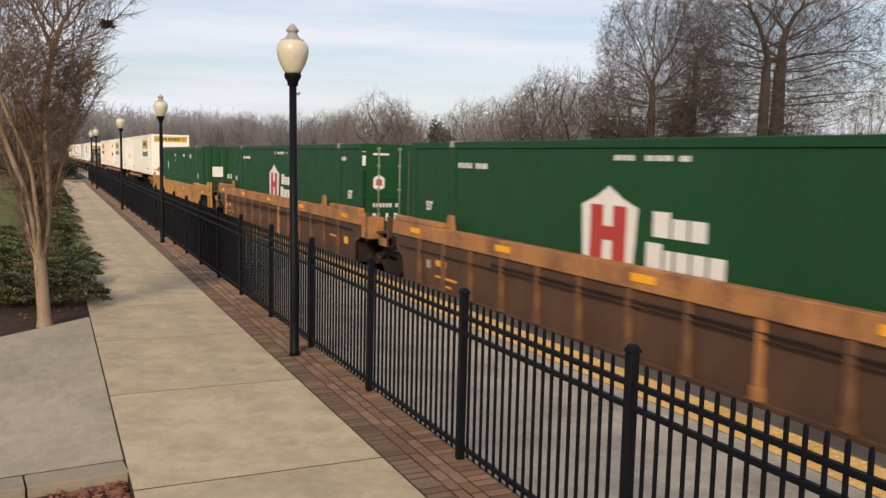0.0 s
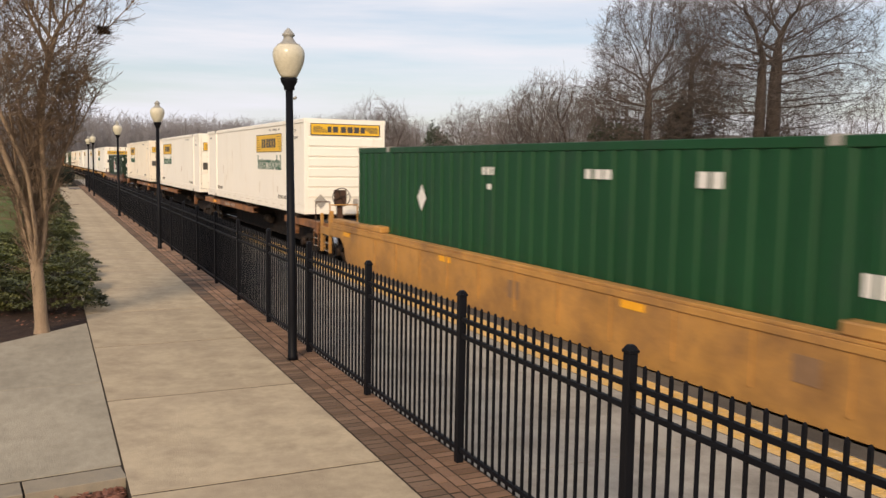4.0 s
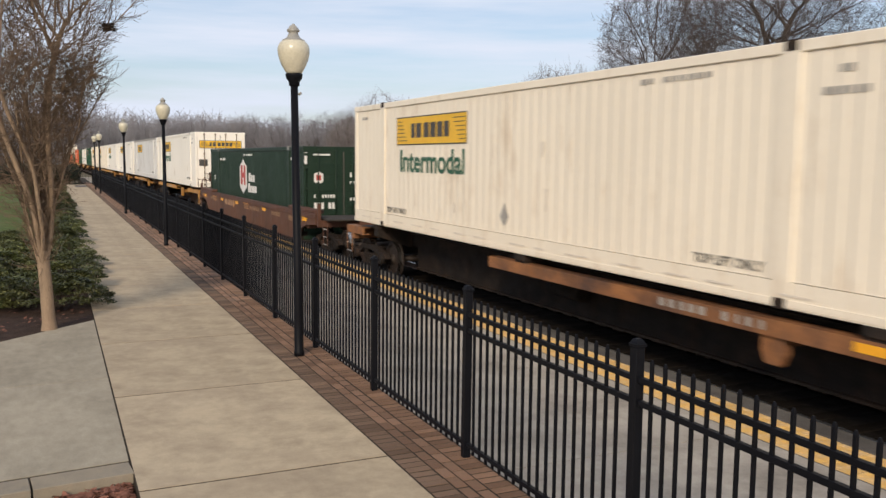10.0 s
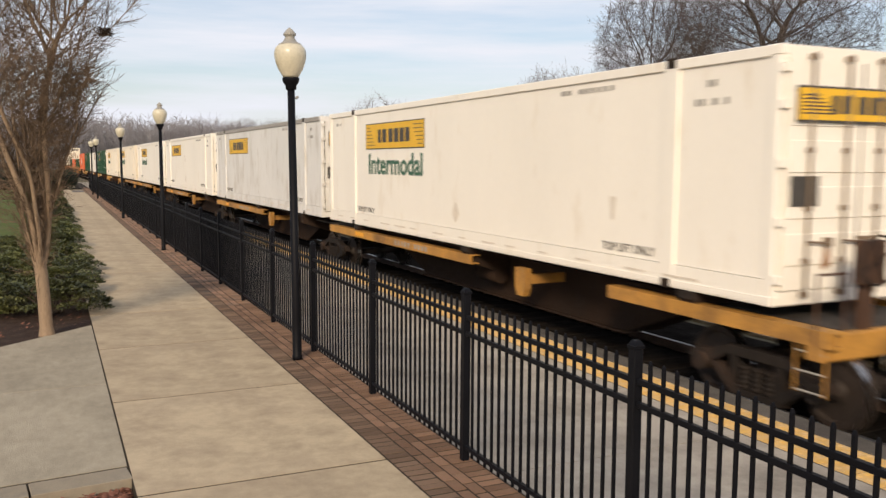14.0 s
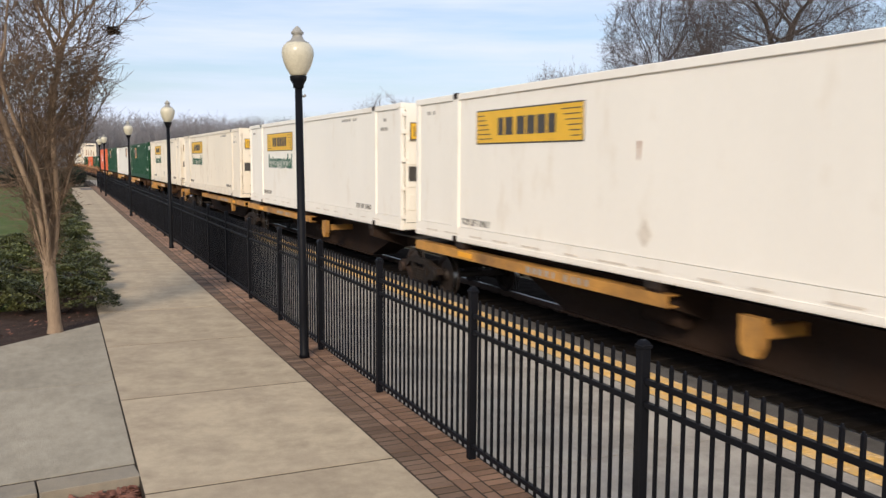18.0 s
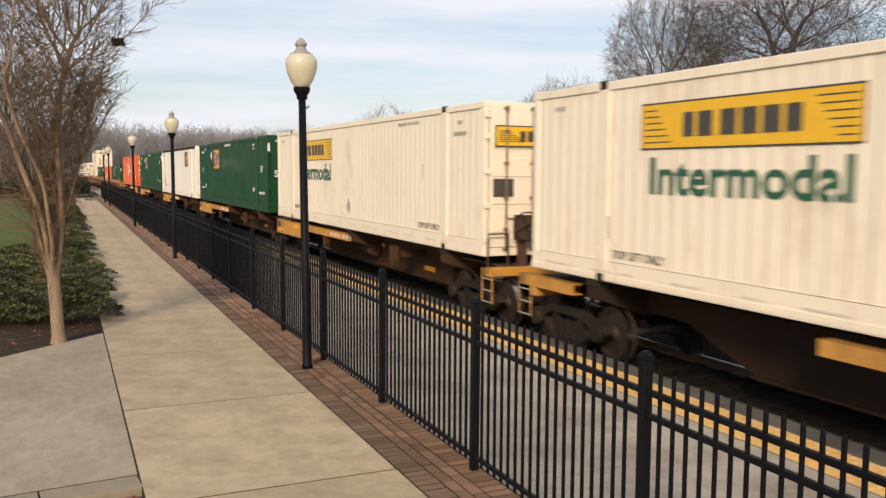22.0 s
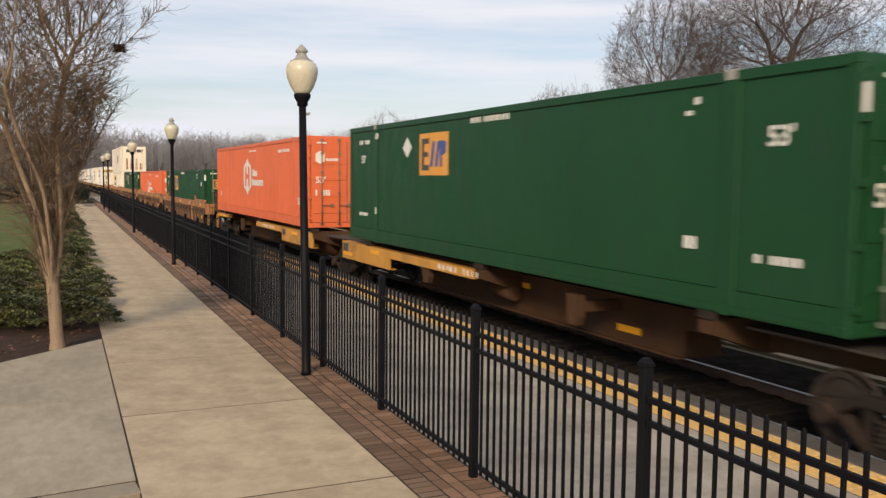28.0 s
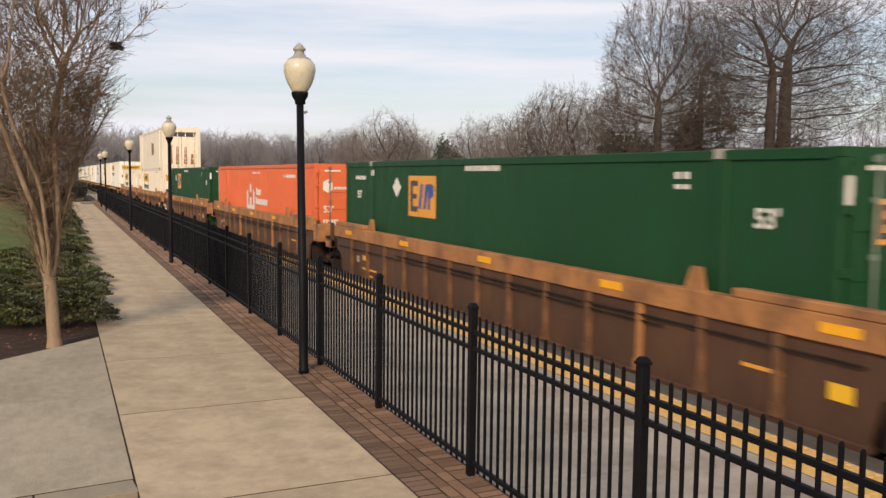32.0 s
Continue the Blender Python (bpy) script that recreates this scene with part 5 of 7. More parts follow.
def small_print(c, rng, material, spots):
    for d, z, w, h, n in spots:
        bars(c, on_side(d, z), w, h, n, material, rng)


def yellow_panel(c, at, w, h, label):
    """The yellow name board: dark border, dark bars for its name, speed lines at both ends."""
    p = mark("name_board", rect(w, h), MARK_DARK, c, at, label)
    p2 = Matrix.Translation((0, 0, 0.004))
    mark("board_face", rect(w - 0.05, h - 0.05, 0.025, 0.025), MARK_YELLOW, p, p2)
    for k in range(6):
        for x0, x1 in ((0.08, 0.62 - 0.06 * k), (w - 0.62 + 0.06 * (5 - k), w - 0.08)):
            mark("line", rect(x1 - x0, 0.016, x0, 0.09 + k * (h - 0.2) / 5), MARK_DARK, p, p2, "", 0.0045)
    x = w * 0.24
    for k, wd in enumerate((0.055, 0.075, 0.075, 0.075, 0.075, 0.065)):
        mark("bar", rect(w * wd, h * 0.5, x, h * 0.25), MARK_DARK, p, p2, "", 0.005)
        x += w * (wd + 0.02 + (0.018 if k == 1 else 0))
    return p


def white_box(seed, paint=WHITE_BOX, where="rear", lettered=True, end="doors", roof=None, label="", flush=False):
    rng = random.Random(seed)
    c = container("shipping_container", paint, label or "white corrugated 53-foot container with a yellow name board", 0.275, 0.0015 if flush else 0.004 if paint is WHITE_BOX else 0.008, end, roof, rod=LOCK_ROD)
    d = 9.7 if where == "front" else 2.85
    yellow_panel(c, on_side(d, 1.90), 3.55, 0.62, "yellow board with dark bars")
    if lettered:
        part("lettering", word("Intermodal", 0.68, MARK_GREEN), None, c, "dark green word Intermodal", on_side(d + 0.16, 1.32) @ Matrix.Diagonal((1.1, 1.0, 1.0, 1.0)))
    for d2 in (2.25, 12.75):
        part("lettering", word("TOP LIFT ONLY", 0.165, MARK_STENCIL), None, c, "faded stencilled words top lift only", on_side(d2, 0.36))
    small_print(c, rng, MARK_GREY, [(11.6, 2.62, 1.4, 0.07, 9), (14.6, 2.30, 0.6, 0.08, 6), (14.8, 2.52, 0.18, 0.08, 2), (0.55, 2.55, 0.4, 0.07, 4)])
    mark("placard", [(0, 0.18), (0.15, 0), (0.3, 0.18), (0.15, 0.42)], FAINT if rng.random() < 0.5 else MARK_GREY if paint is CREAM_BOX else paint, c, on_side(7.75, 0.42), "faded diamond placard")
    for k in range(1 if flush else rng.randrange(3, 7)):
        w, h = rng.uniform(0.03, 0.16), rng.uniform(0.1, 0.5)
        mark("stain", [(0, h), (w, h), (w * 0.6, 0), (w * 0.3, 0)], STAIN if rng.random() < 0.12 else FAINT, c, on_side(rng.uniform(1, 14.5), rng.uniform(0.35, 1.9)), "")
    for k in range(14):
        mark("scuff", rect(rng.uniform(0.25, 0.7), 0.025), FAINT, c, on_side(0.6 + 1.05 * k + rng.uniform(-0.2, 0.2), 0.14), "")
    if end == "doors":
        yellow_panel(c, on_end(-1.10, 2.06) @ Matrix.Translation((0, 0, 0.03)), 2.2, 0.40, "yellow board with dark bars")
        mark("decal", rect(0.44, 0.34), MARK_DARK, c, on_end(-1.12, 1.12) @ Matrix.Translation((0, 0, 0.004)), "dark warning decal")
        mark("decal", rect(0.26, 0.40), MARK_YELLOW, c, on_end(0.80, 0.62) @ Matrix.Translation((0, 0, 0.004)), "yellow warning decal")
        bars(c, on_end(0.55, 1.3) @ Matrix.Translation((0, 0, 0.004)), 0.5, 0.07, 6, MARK_GREY, rng)
        for x in ((-0.95, -0.62, -0.2, 0.35, 0.9) if not lettered else (-0.5, 0.7)):
            h = rng.uniform(0.5, 1.5) if not lettered else rng.uniform(0.2, 0.6)
            mark("stain", [(-0.07, 0), (0.06, 0.04), (0.045, h), (-0.03, h)], STAIN if rng.random() < 0.5 else MARK_BROWN, c, on_end(x, rng.uniform(0.3, 0.5)) @ Matrix.Translation((0, 0, 0.002)), "rusty streak on the door")
    else:
        yellow_panel(c, on_end(-1.12, 2.40), 2.24, 0.36, "yellow board with dark bars")
        mark("placard", [(0, 0.22), (0.2, 0), (0.4, 0.22), (0.2, 0.44)], MARK_GREY, c, on_end(-1.0, 0.18), "faded diamond placard")
        mark("decal", rect(0.16, 0.22), MARK_GREY, c, on_end(0.25, 0.25))
        mark("decal", rect(0.2, 0.3), MARK_GREY, c, on_end(0.62, 0.25))
    return c


def emblem_h(c, at, house, dark):
    """White emblem board with a letter H in its middle."""
    w, h = 1.32, 1.14
    if house == "house":
        out = [(0.06, 0), (w - 0.06, 0), (w, 0.85), (w * 0.72, 0.98), (w * 0.5, h), (w * 0.28, 0.98), (0, 0.85)]
    else:
        out = [(w * 0.5, -0.04), (w * 0.64, 0.08), (w * 0.95, 0.22), (w, 0.30), (w, 1.03), (w * 0.95, 1.11), (w * 0.64, 1.26), (w * 0.5, 1.40), (w * 0.36, 1.26), (w * 0.05, 1.11), (0, 1.03), (0, 0.30), (w * 0.05, 0.22), (w * 0.36, 0.08)]
    e = mark("emblem", out, MARK_WHITE, c, at, "white emblem board")
    up = 0.02 if house == "house" else 0.28
    t = Matrix.Translation((0, 0, 0.0045))
    for r in (rect(0.30, 0.78, 0.24, up + 0.06), rect(0.30, 0.78, w - 0.54, up + 0.06), rect(0.30, 0.20, 0.51, up + 0.34)):
        mark("emblem_bar", r, dark, e, t)
    return e


def block_words(c, d, z, lines, material):
    """A name drawn as plain blocks: (indent, height of the row, widths)."""
    for indent, up, h, widths in lines:
        x = indent
        for k, w in enumerate(widths):
            mark("name_block", rect(w, h * (1.3 if k == 0 else 1.0), x, up), material, c, on_side(d, z))
            x += w + 0.05


NAME_ROWS = [(0.12, 0.42, 0.26, (0.34, 0.28, 0.30)), (0.0, 0.0, 0.26, (0.32, 0.16, 0.26, 0.26, 0.28))]


def green_emblem_box(seed, paint=GREEN_BOX, house="house"):
    rng = random.Random(seed)
    c = container("shipping_container", paint, "dark green 53-foot container with a white emblem and red letter", 0.14, 0.008, "doors", rod=DULL_ROD if house == "house" else paint)
    emblem_h(c, on_side(6.45, 1.10), house, MARK_RED)
    block_words(c, 7.98, 1.18, NAME_ROWS, MARK_WHITE)
    part("lettering", word("53'", 0.30, MARK_WHITE), None, c, "white size number", on_side(14.9, 1.48))
    part("lettering", word("53'", 0.26, MARK_WHITE), None, c, "white size number", on_side(0.75, 1.50))
    small_print(c, rng, MARK_WHITE, [(7.2, 2.60, 1.6, 0.075, 14), (2.25, 2.40, 1.2, 0.10, 10), (14.4, 2.46, 0.36, 0.10, 3)])
    for x, z, w, h, n in ((-1.0, 2.62, 0.55, 0.05, 1), (0.42, 2.62, 0.55, 0.05, 1), (0.2, 1.95, 0.7, 0.14, 5), (0.2, 1.72, 0.7, 0.10, 8), (-0.98, 1.3, 0.7, 0.1, 8), (0.2, 1.2, 0.75, 0.1, 8), (-0.98, 0.95, 0.7, 0.2, 6)):
        bars(c, on_end(x, z) @ Matrix.Translation((0, 0, 0.002)), w, h, n, MARK_WHITE, rng)
    mark("emblem", [(-0.15, 0.0), (0.0, -0.08), (0.15, 0.0), (0.15, 0.24), (0, 0.33), (-0.15, 0.24)], MARK_WHITE, c, on_end(-0.83, 1.80) @ Matrix.Translation((0, 0, 0.002)), "white six-sided emblem")
    mark("emblem_bar", rect(0.16, 0.16, -0.08, 0.05), MARK_RED, c, on_end(-0.83, 1.80) @ Matrix.Translation((0, 0, 0.007)))
    for z in (2.35,):
        for x in (-1.285, 1.19):
            mark("reflective_strip", rect(0.09, 0.36), MARK_WHITE, c, on_end(x, z))
    return c


def orange_box(seed, house="hexagon", coarse=True):
    rng = random.Random(seed)
    c = container("shipping_container", ORANGE_BOX, "bright orange 53-foot container with a white emblem", 0.21 if coarse else 0.14, 0.010, "doors", rod=LOCK_ROD)
    z0 = 0.90 if house == "hexagon" else 1.05
    w, h = 1.42, 1.40
    if house == "hexagon":
        out = [(w * 0.5, -0.04), (w * 0.64, 0.10), (w * 0.95, 0.26), (w, 0.34), (w, 1.06), (w * 0.95, 1.14), (w * 0.64, 1.30), (w * 0.5, 1.44), (w * 0.36, 1.30), (w * 0.05, 1.14), (0, 1.06), (0, 0.34), (w * 0.05, 0.26), (w * 0.36, 0.10)]
    else:
        out = [(0, 0), (w, 0), (w, 0.8), (0.71, 1.15), (0, 0.8)]
    e = mark("emblem", out, MARK_WHITE, c, on_side(6.15, z0), "cream emblem board")
    t = Matrix.Translation((0, 0, 0.0045))
    for r in (rect(0.26, 0.82, 0.28, 0.29), rect(0.26, 0.82, w - 0.54, 0.29), rect(0.34, 0.2, 0.54, 0.6)):
        mark("emblem_bar", r, ORANGE_BOX, e, t)
    block_words(c, 7.75, z0 + 0.35, [(0.1, 0.36, 0.22, (0.2, 0.26, 0.24)), (0.0, 0.0, 0.22, (0.22, 0.18, 0.22, 0.22, 0.22, 0.10, 0.2, 0.22))], MARK_WHITE)
    part("lettering", word("53'", 0.30, MARK_WHITE), None, c, "white size number", on_side(14.7, 0.70))
    part("lettering", word("53'", 0.26, MARK_WHITE), None, c, "white size number", on_side(0.75, 0.72))
    small_print(c, rng, MARK_WHITE, [(7.25, 2.58, 1.3, 0.07, 12), (12.1, 2.45, 1.6, 0.11, 10)])
    for x, z, wd, h2, n in ((-1.0, 2.66, 0.5, 0.05, 1), (0.45, 2.60, 0.6, 0.05, 1), (0.25, 2.05, 0.8, 0.15, 5), (0.25, 1.82, 0.8, 0.13, 7), (0.2, 1.35, 0.8, 0.1, 8), (0.2, 0.95, 0.8, 0.12, 8), (-1.05, 1.02, 0.5, 0.18, 6), (-0.7, 2.12, 0.5, 0.08, 6)):
        bars(c, on_end(x, z) @ Matrix.Translation((0, 0, 0.002)), wd, h2, n, MARK_WHITE, rng)
    part("lettering", word("53'", 0.28, MARK_WHITE), None, c, "white size number", on_end(-1.05, 1.42) @ Matrix.Translation((0, 0, 0.002)))
    mark("emblem", [(-0.15, 0.0), (0.0, -0.08), (0.15, 0.0), (0.15, 0.24), (0, 0.33), (-0.15, 0.24)], MARK_WHITE, c, on_end(-0.9, 2.10) @ Matrix.Translation((0, 0, 0.002)), "white six-sided emblem")
    return c


def panel_three(c, at, w, h, brown=False):
    """Orange square board with three letter shapes drawn as plain strokes."""
    p = mark("name_board", rect(w, h), MARK_BROWN if brown else MARK_ORANGE, c, at, "orange board with dark and blue strokes")
    t = Matrix.Translation((0, 0, 0.0045))
    dark, blue = (MARK_DARK, MARK_ORANGE) if brown else (MARK_DARK, MARK_BLUE)
    s = w / 1.48
    for r in (rect(0.13 * s, h * 0.76, 0.12 * s, h * 0.12), rect(0.40 * s, h * 0.13, 0.12 * s, h * 0.12), rect(0.34 * s, h * 0.12, 0.12 * s, h * 0.44), rect(0.40 * s, h * 0.13, 0.12 * s, h * 0.75)):
        mark("stroke", r, dark, p, t)
    for x0 in (0.56, 0.82):
        mark("stroke", [(x0 * s, h * 0.2), ((x0 + 0.14) * s, h * 0.2), ((x0 + 0.27) * s, h * 0.8), ((x0 + 0.13) * s, h * 0.8)], blue, p, t)
    mark("stroke", rect(0.12 * s, h * 0.6, 1.07 * s, h * 0.2), blue, p, t)
    mark("stroke", [(1.19 * s, h * 0.45), (1.36 * s, h * 0.52), (1.38 * s, h * 0.76), (1.19 * s, h * 0.82)], blue, p, t)
    return p


def green_board_box(seed, scrawl=False, well=False, shift=0.0):
    rng = random.Random(seed)
    c = container("shipping_container", GREEN_BOX, "green 53-foot container with an orange name board" + (" and faded white scrawl" if scrawl else ""), 0.14, 0.006, "doors", rod=DULL_ROD, castings=None)
    panel_three(c, on_side(4.38 + shift, 1.66), 1.48, 0.90)
    mark("placard", [(0, 0.23), (0.26, 0), (0.52, 0.23), (0.26, 0.46)], MARK_WHITE, c, on_side(3.40 + shift, 2.06), "white diamond placard")
    small_print(c, rng, MARK_WHITE, [(7.23, 2.66, 1.55, 0.10, 14), (0.75, 2.45, 0.8, 0.10, 8), (14.5, 0.66, 0.95, 0.10, 8), (0.75, 0.62, 0.75, 0.08, 8), (13.36, 2.55, 0.33, 0.09, 2), (13.36, 2.42, 0.33, 0.06, 2), (13.40, 0.74, 0.28, 0.16, 2), (2.0, 2.55, 0.25, 0.14, 2), (2.0, 0.70, 0.22, 0.16, 2)])
    part("lettering", word("53'", 0.32, MARK_WHITE), None, c, "white size number", on_side(14.75, 1.52 if scrawl else 2.0))
    part("lettering", word("53'", 0.26, MARK_WHITE), None, c, "white size number", on_side(0.9, 1.50 if scrawl else 1.98))
    panel_three(c, on_end(-0.85, 1.88) @ Matrix.Translation((0, 0, 0.004)), 0.85, 0.48)
    part("lettering", word("53", 0.34, MARK_WHITE), None, c, "white size number", on_end(-1.05, 0.42 if well else 1.35) @ Matrix.Translation((0, 0, 0.004)))
    for x, z, w, h, n in ((-0.98, 2.66, 0.5, 0.05, 1), (0.45, 2.64, 0.5, 0.05, 1), (0.25, 2.0, 0.6, 0.13, 4), (0.25, 1.8, 0.7, 0.12, 6), (0.3, 1.1, 0.6, 0.08, 6)):
        bars(c, on_end(x, z) @ Matrix.Translation((0, 0, 0.002)), w, h, n, MARK_WHITE, rng)
    for x in (-1.285, 1.19):
        mark("reflective_strip", rect(0.09, 0.36), MARK_WHITE, c, on_end(x, 2.30))
    if well:
        mark("placard", [(0, 0.2), (0.2, 0), (0.4, 0.2), (0.2, 0.4)], MARK_WHITE, c, on_end(0.55, 1.2) @ Matrix.Translation((0, 0, 0.006)), "white diamond placard")
    if scrawl:
        bm = bmesh.new()
        for x0, wd, turns in ((0.0, 0.9, 3.2), (0.75, 0.55, 2.0), (1.35, 0.35, 1.5), (1.85, 0.8, 2.6), (2.75, 0.7, 1.8)):
            pts = []
            for k in range(34):
                f = k / 33
                pts.append((1.45 * (x0 + wd * f) - 0.3 + 0.16 * math.sin(6.28 * turns * f), 0.28 + 0.27 * math.cos(6.28 * turns * f + x0) * (0.6 + 0.4 * math.sin(5 * f)) + 0.1 * f))
            for (xa, ya), (xb, yb) in zip(pts, pts[1:]):
                d = Vector((xb - xa, yb - ya)).normalized() * 0.02
                plate(bm, [(xa - d.y, ya + d.x), (xb - d.y, yb + d.x), (xb + d.y, yb - d.x), (xa + d.y, ya - d.x)], "z", 0.0, 0.002)
        part("scrawl", bm, MARK_FADED, c, "faded white scrawl", on_side(6.9, 1.55))
    return c


def green_corrugated_box(seed):
    rng = random.Random(seed)
    c = container("shipping_container", GREEN_BOX, "green deeply corrugated 53-foot container with a white sheet on its end", 0.44, 0.036, "corrugated", castings=None)
    mark("placard", [(0, 0.28), (0.22, 0), (0.44, 0.28), (0.22, 0.56)], MARK_WHITE, c, on_side(3.7, 1.55), "white diamond placard")
    small_print(c, rng, MARK_WHITE, [(6.6, 2.36, 0.5, 0.14, 3), (9.6, 2.36, 0.9, 0.14, 4), (12.2, 2.30, 0.5, 0.2, 2), (14.6, 1.30, 0.35, 0.24, 2), (6.6, 2.10, 0.4, 0.1, 2)])
    mark("sheet", rect(0.52, 0.5), MARK_WHITE, c, on_end(-0.82, 1.42) @ Matrix.Translation((0, 0, 0.004)), "white paper sheet")
    part("lettering", word("53", 0.28, MARK_WHITE), None, c, "white size number", on_end(-0.10, 1.36) @ Matrix.Translation((0, 0, 0.004)))
    for k in range(9):
        mark("letter_block", rect(0.13, 0.16), MARK_WHITE, c, on_end(0.92, 0.75 + 0.215 * k) @ Matrix.Translation((0, 0, 0.004)))
        mark("letter_block", rect(0.07, 0.1), MARK_WHITE, c, on_end(1.15, 1.55 + 0.12 * k) @ Matrix.Translation((0, 0, 0.004)))
    return c


def white_board_box(seed):
    rng = random.Random(seed)
    c = container("shipping_container", WHITE_BOX, "white sheet-sided container with a brown name board and dark roof edge", 1.22, 0.004, "doors", roof=STEEL_DARK, rod=STEEL_DARK)
    panel_three(c, on_side(11.42, 1.76), 1.38, 0.88, True)
    small_print(c, rng, MARK_GREY, [(13.9, 2.48, 0.4, 0.10, 2), (13.9, 2.30, 0.4, 0.1, 2), (1.2, 2.50, 0.4, 0.22, 2), (4.5, 2.52, 0.8, 0.14, 3), (0.8, 0.6, 0.25, 0.24, 2), (2.1, 0.45, 0.4, 0.22, 2)])
    for k in range(12):
        mark("reflective_strip", rect(0.28, 0.045), MARK_RED, c, on_side(0.7 + 1.22 * k, 0.12))
    mark("stain", [(0, 0), (0.26, 0), (0.2, 2.3), (0.04, 2.3)], MARK_GREY, c, on_side(1.78, 0.35), "rusty runs down the lift post")
    panel_three(c, on_end(-1.05, 2.02) @ Matrix.Translation((0, 0, 0.004)), 0.9, 0.5, True)
    return c


def stained_box(seed):
    rng = random.Random(seed)
    c = container("shipping_container", CREAM_BOX, "cream container with rusty door streaks and a dark painted name", 1.22, 0.004, "doors", rod=CREAM_BOX)
    mark("name_block", [(0.1, 0), (1.9, 0), (2.0, 0.32), (0.25, 0.32)], MARK_DARK, c, on_end(-1.0, 2.25) @ Matrix.Translation((0, 0, 0.006)), "dark slanting painted name block")
    for x in (-0.75, -0.3, 0.25, 0.7):
        h = rng.uniform(0.7, 1.3)
        mark("stain", [(-0.1, 0), (0.12, 0.05), (0.09, h), (-0.05, h)], STAIN, c, on_end(x, 0.3) @ Matrix.Translation((0, 0, 0.002)), "rust streak")
    mark("emblem", [(0, 0), (1.4, 0.1), (1.4, 0.9), (0, 1.0)], MARK_BROWN, c, on_side(9.0, 1.0), "dull brown emblem")
    return c

# ---- the train: cars ----


def wheelset_bm():
    """An axle with its two flanged wheels; the treads take the second material."""
    bm = bmesh.new()
    n = 28
    tube(bm, (-1.05, 0, 0), (1.05, 0, 0), 0.075, n=12)
    prof = [(0.07, -0.09), (0.10, -0.09), (0.14, -0.035), (0.33, -0.03), (0.36, -0.065), (0.425, -0.065), (0.425, 0.045), (0.45, 0.055), (0.45, 0.075), (0.36, 0.075), (0.33, 0.02), (0.14, 0.03), (0.10, 0.09), (0.07, 0.09)]
    for x0, way in ((-0.7535, 1), (0.7535, -1)):
        rings = [[bm.verts.new((x0 + way * x, r * math.cos(6.28319 * k / n), r * math.sin(6.28319 * k / n))) for k in range(n)] for r, x in prof]
        for i, (p, q) in enumerate(zip(rings, rings[1:])):
            for k in range(n):
                bm.faces.new((p[k], p[(k + 1) % n], q[(k + 1) % n], q[k])).material_index = 1 if i == 5 else 0
    return bm


WHEELSETS = []      # (wheelset, its place along the truck)


def frame_bm():
    """Cast side frame: an arched truss with two windows and journal boxes."""
    bm = bmesh.new()
    top = [(-1.12, 0.46), (-1.05, 0.58), (-0.78, 0.60), (-0.42, 0.72), (0.42, 0.72), (0.78, 0.60), (1.05, 0.58), (1.12, 0.46), (0.98, 0.38), (0.78, 0.42), (0.45, 0.60), (-0.45, 0.60), (-0.78, 0.42), (-0.98, 0.38)]
    plate(bm, top, "x", -0.07, 0.07)
    for s in (-1, 1):
        plate(bm, [(s * 0.80, 0.44), (s * 0.68, 0.36), (s * 0.40, 0.15), (s * 0.22, 0.15), (s * 0.22, 0.25), (s * 0.36, 0.26), (s * 0.62, 0.46)], "x", -0.06, 0.06)
        quadbox(bm, -0.06, 0.06, s * 0.36 - 0.05, s * 0.36 + 0.05, 0.2, 0.62)
        tube(bm, (-0.13, s * 0.89, 0.425), (0.05, s * 0.89, 0.425), 0.12, n=12)
    quadbox(bm, -0.07, 0.07, -0.40, 0.40, 0.13, 0.21)
    return bm


def spring_bm():
    bm = bmesh.new()
    prof = [(0.05, 0.21)]
    for k in range(5):
        prof += [(0.075, 0.225 + 0.058 * k), (0.075, 0.252 + 0.058 * k), (0.05, 0.265 + 0.058 * k)]
    lathe(bm, prof, 10)
    return bm


def truck(unit, y):
    """A two-axle freight truck centred at y on its car."""
    t = part("truck", shared("truck_bolster", lambda: boxes((-0.95, 0.95, -0.16, 0.16, 0.45, 0.66), (-0.3, 0.3, -0.25, 0.25, 0.66, 0.74), round_by=0.02), STEEL_DARK), None, unit, "grimy two-axle truck", pose(0, y, 0))
    for x in (-1.02, 1.02):
        part("side_frame", shared("side_frame", frame_bm, STEEL_DARK), None, t, "", pose(x, 0, 0, 0, 0, 0 if x < 0 else 180))
        for dy in (-0.2, 0.0, 0.2):
            part("spring", shared("spring", spring_bm, STEEL_DARK), None, t, "", pose(x, dy, 0))
    for dy in (-0.89, 0.89):
        me = shared("wheelset", wheelset_bm, WHEEL)
        if len(me.materials) < 2:
            me.materials.append(TREAD)
        WHEELSETS.append((part("wheelset", me, None, t, "axle and wheels with bright treads", pose(0, dy, 0.425)), dy))
    return t


def coupler(unit, y, way):
    """Coupler and buffer casting at an outer end; way is -1 at the front end."""
    bm = bmesh.new()
    y2 = y + way * 0.75
    quadbox(bm, -0.11, 0.11, min(y, y2), max(y, y2), 0.70, 0.92)
    quadbox(bm, -0.19, 0.17, y2 - 0.17, y2 + 0.17, 0.65, 0.98)
    part("coupler", bm, STEEL_DARK, unit)
    bm = bmesh.new()
    tube(bm, (-0.25, y2, 0.62), (-0.35, y + way * 0.2, 0.40), 0.025, n=6)
    tube(bm, (-0.35, y + way * 0.2, 0.40), (-0.3, y, 0.6), 0.025, n=6)
    part("air_hose", bm, STEEL_DARK, unit)


